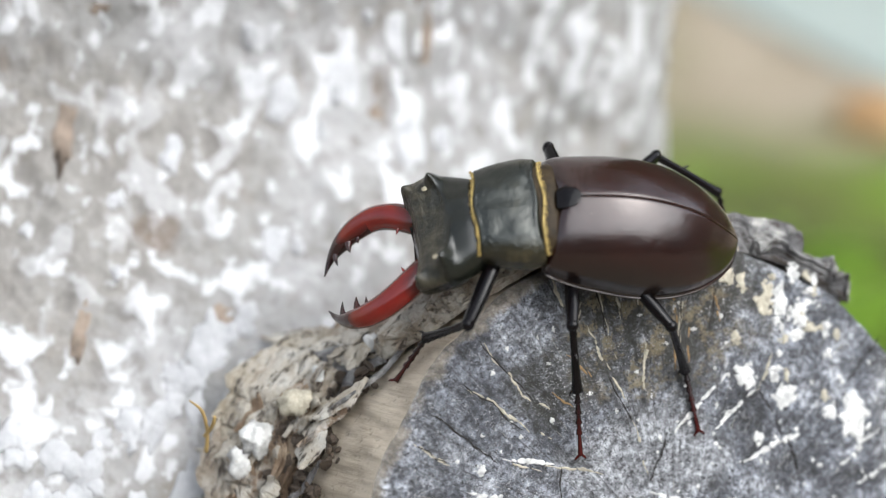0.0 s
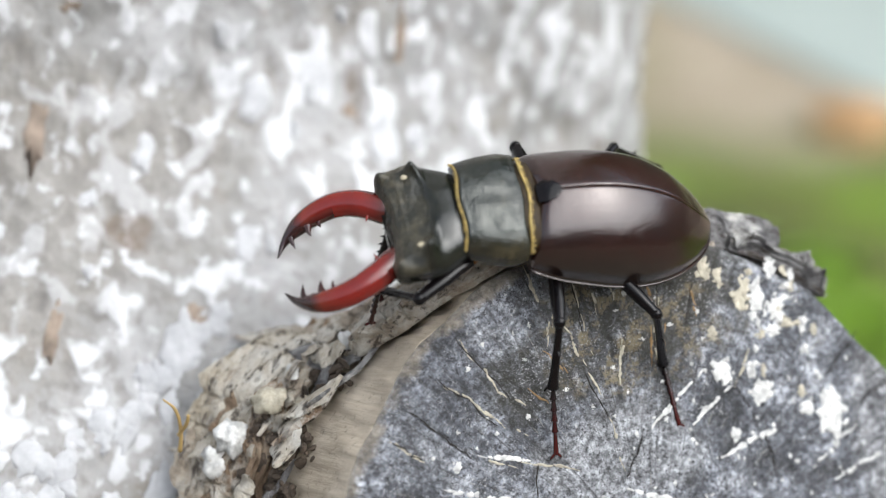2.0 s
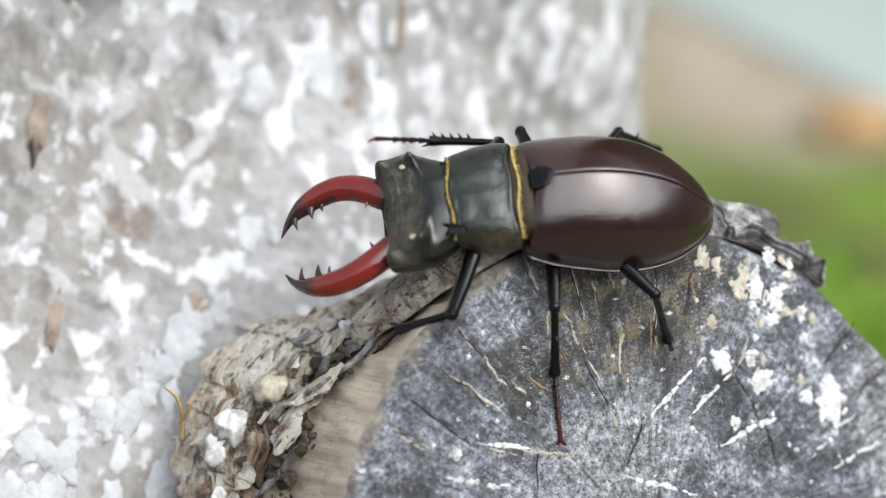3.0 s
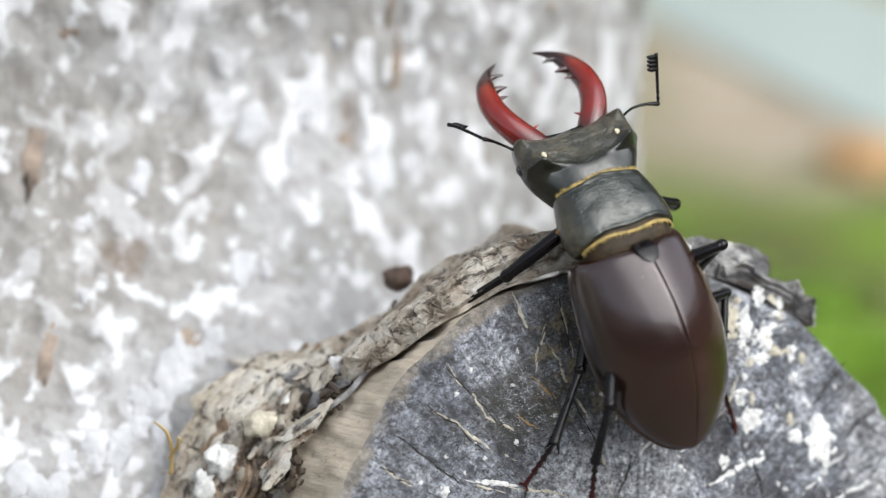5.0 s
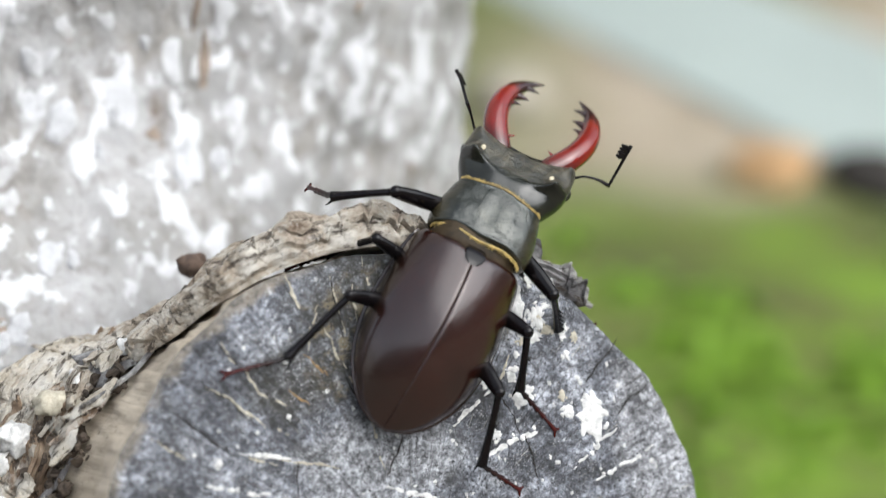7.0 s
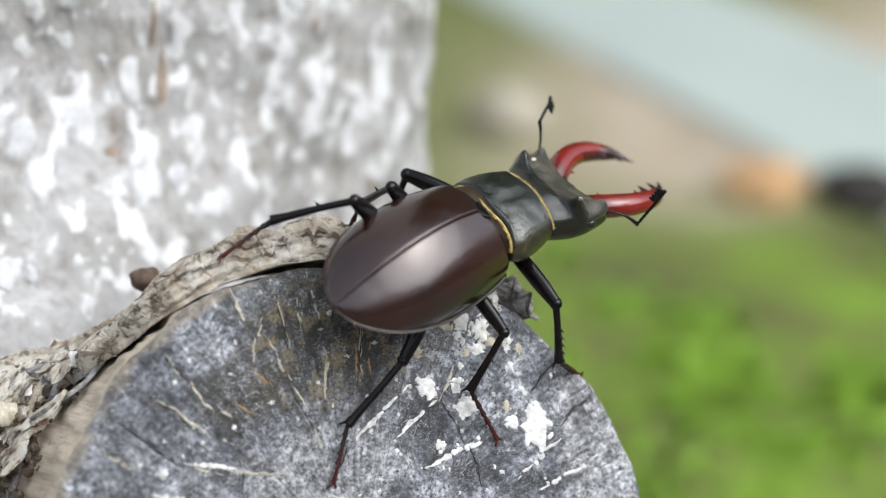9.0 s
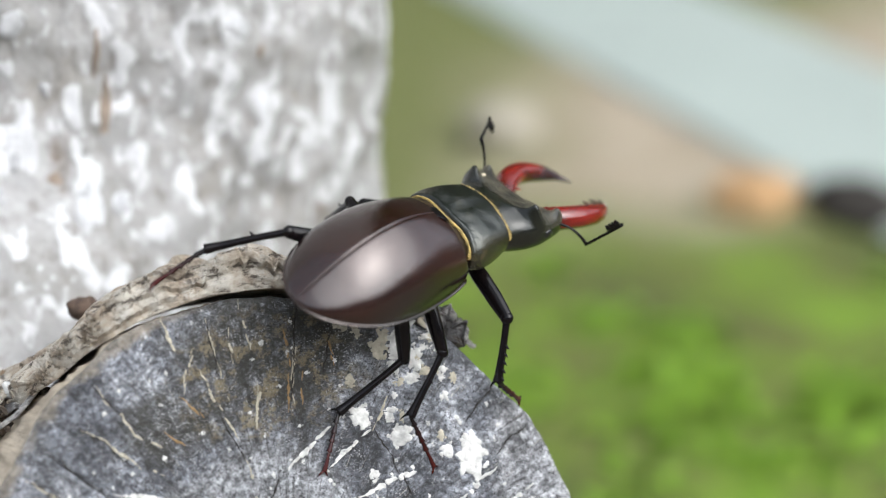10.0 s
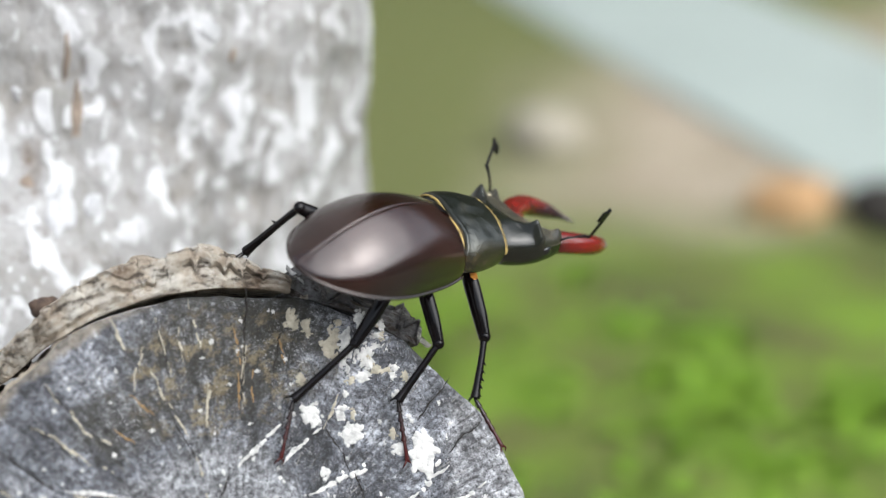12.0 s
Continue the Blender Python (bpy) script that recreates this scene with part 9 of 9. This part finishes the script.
    walk(legs["RH"][2], [
        (0, seg(12.25, -31.08, -13.23, 6.36, -35.84, -21.21)), (0.25, seg(11.06, -31.01, -11.95, 5.65, -35.31, -20.51)),
        (0.5, seg(9.95, -30.56, -10.55, 5.06, -34.38, -19.63)), (0.75, seg(9.71, -30.46, -10.48, 5.28, -33.97, -19.91)),
        (1, seg(9.47, -30.35, -10.40, 5.51, -33.55, -20.15)), (1.25, seg(12.51, -30.30, -13.79, 5.98, -32.88, -22.25)),
        (1.5, seg(15.82, -28.84, -16.49, 7.18, -30.62, -23.07)), (1.75, seg(15.90, -29.10, -16.16, 7.76, -30.75, -23.38)),
        (2, seg(15.98, -29.35, -15.82, 8.39, -30.86, -23.64)), (2.25, seg(16.49, -28.61, -16.60, 8.51, -30.11, -24.02)),
        (2.5, seg(16.96, -27.68, -17.23, 8.61, -29.18, -24.24)), (2.7, seg(17.17, -27.53, -17.66, 8.31, -28.18, -24.15)),
        (2.97, seg(17.31, -27.86, -17.07, 8.94, -28.84, -24.14)), (3.23, seg(17.26, -28.71, -14.70, 11.05, -30.82, -23.53)),
        (3.5, seg(16.15, -28.57, -8.85, 16.74, -32.63, -19.06)), (3.77, seg(14.72, -24.97, -2.76, 21.85, -29.24, -9.97)),
        (4.03, seg(14.02, -21.41, -0.04, 23.07, -25.21, -4.99)), (4.3, seg(13.79, -20.00, 0.71, 23.27, -23.62, -3.54)),
        (4.5, seg(6.48, -21.92, -7.53, 7.15, -24.47, -18.21)), (4.75, seg(8.53, -23.20, -8.97, 10.55, -29.00, -18.10)),
        (5, seg(10.94, -23.68, -10.47, 14.06, -32.03, -16.93)), (5.25, seg(11.29, -26.19, -9.92, 16.35, -32.75, -17.16)),
        (5.5, seg(11.32, -28.52, -9.25, 18.00, -32.89, -16.82)), (5.75, seg(15.49, -29.92, -7.79, 23.77, -34.27, -13.59)),
        (6, seg(16.34, -25.89, -5.95, 25.82, -30.01, -9.71)), (6.25, seg(16.19, -27.67, -5.45, 25.78, -30.19, -10.21)),
        (6.5, seg(15.94, -29.27, -4.88, 25.35, -30.12, -10.51)), (6.75, seg(16.56, -28.32, -6.61, 26.00, -28.46, -12.27)),
        (7, seg(17.11, -27.23, -8.28, 26.52, -26.63, -13.95)), (7.2, seg(18.11, -27.13, -7.87, 25.63, -26.02, -15.81)),
        (7.47, seg(18.13, -27.64, -8.74, 25.58, -26.87, -16.80)), (7.73, seg(17.99, -28.79, -11.33, 25.24, -28.87, -19.60)),
        (8, seg(17.04, -29.76, -15.72, 23.93, -31.02, -24.20)), (8.27, seg(15.08, -29.62, -19.97, 21.53, -32.02, -28.55)),
        (8.53, seg(13.35, -28.98, -22.33, 19.42, -32.21, -30.92)), (8.8, seg(12.63, -28.66, -23.10, 18.54, -32.22, -31.67)),
        (9, seg(12.08, -28.12, -23.81, 18.02, -32.66, -31.87)), (9.25, seg(11.31, -23.47, -25.74, 17.11, -28.35, -33.71)),
        (9.5, seg(9.36, -18.23, -25.32, 15.00, -23.43, -33.20)), (9.75, seg(9.15, -18.02, -26.05, 14.69, -22.89, -34.22)),
        (10, seg(8.95, -17.76, -26.73, 14.37, -22.29, -35.16)), (10.25, seg(9.68, -18.76, -26.76, 15.74, -22.91, -34.94)),
        (10.5, seg(10.39, -19.71, -26.70, 17.07, -23.48, -34.59)), (10.75, seg(10.48, -20.84, -26.59, 17.35, -24.35, -34.43)),
        (11, seg(10.53, -21.94, -26.40, 17.59, -25.20, -34.18)), (11.25, seg(9.16, -21.41, -27.70, 16.06, -24.30, -35.76)),
        (11.5, seg(7.75, -20.75, -28.80, 14.47, -23.27, -37.14)), (11.75, seg(7.35, -22.36, -28.67, 13.35, -24.81, -37.56)),
        (12, seg(6.88, -23.86, -28.21, 12.11, -26.22, -37.60)),
    ])


motions()
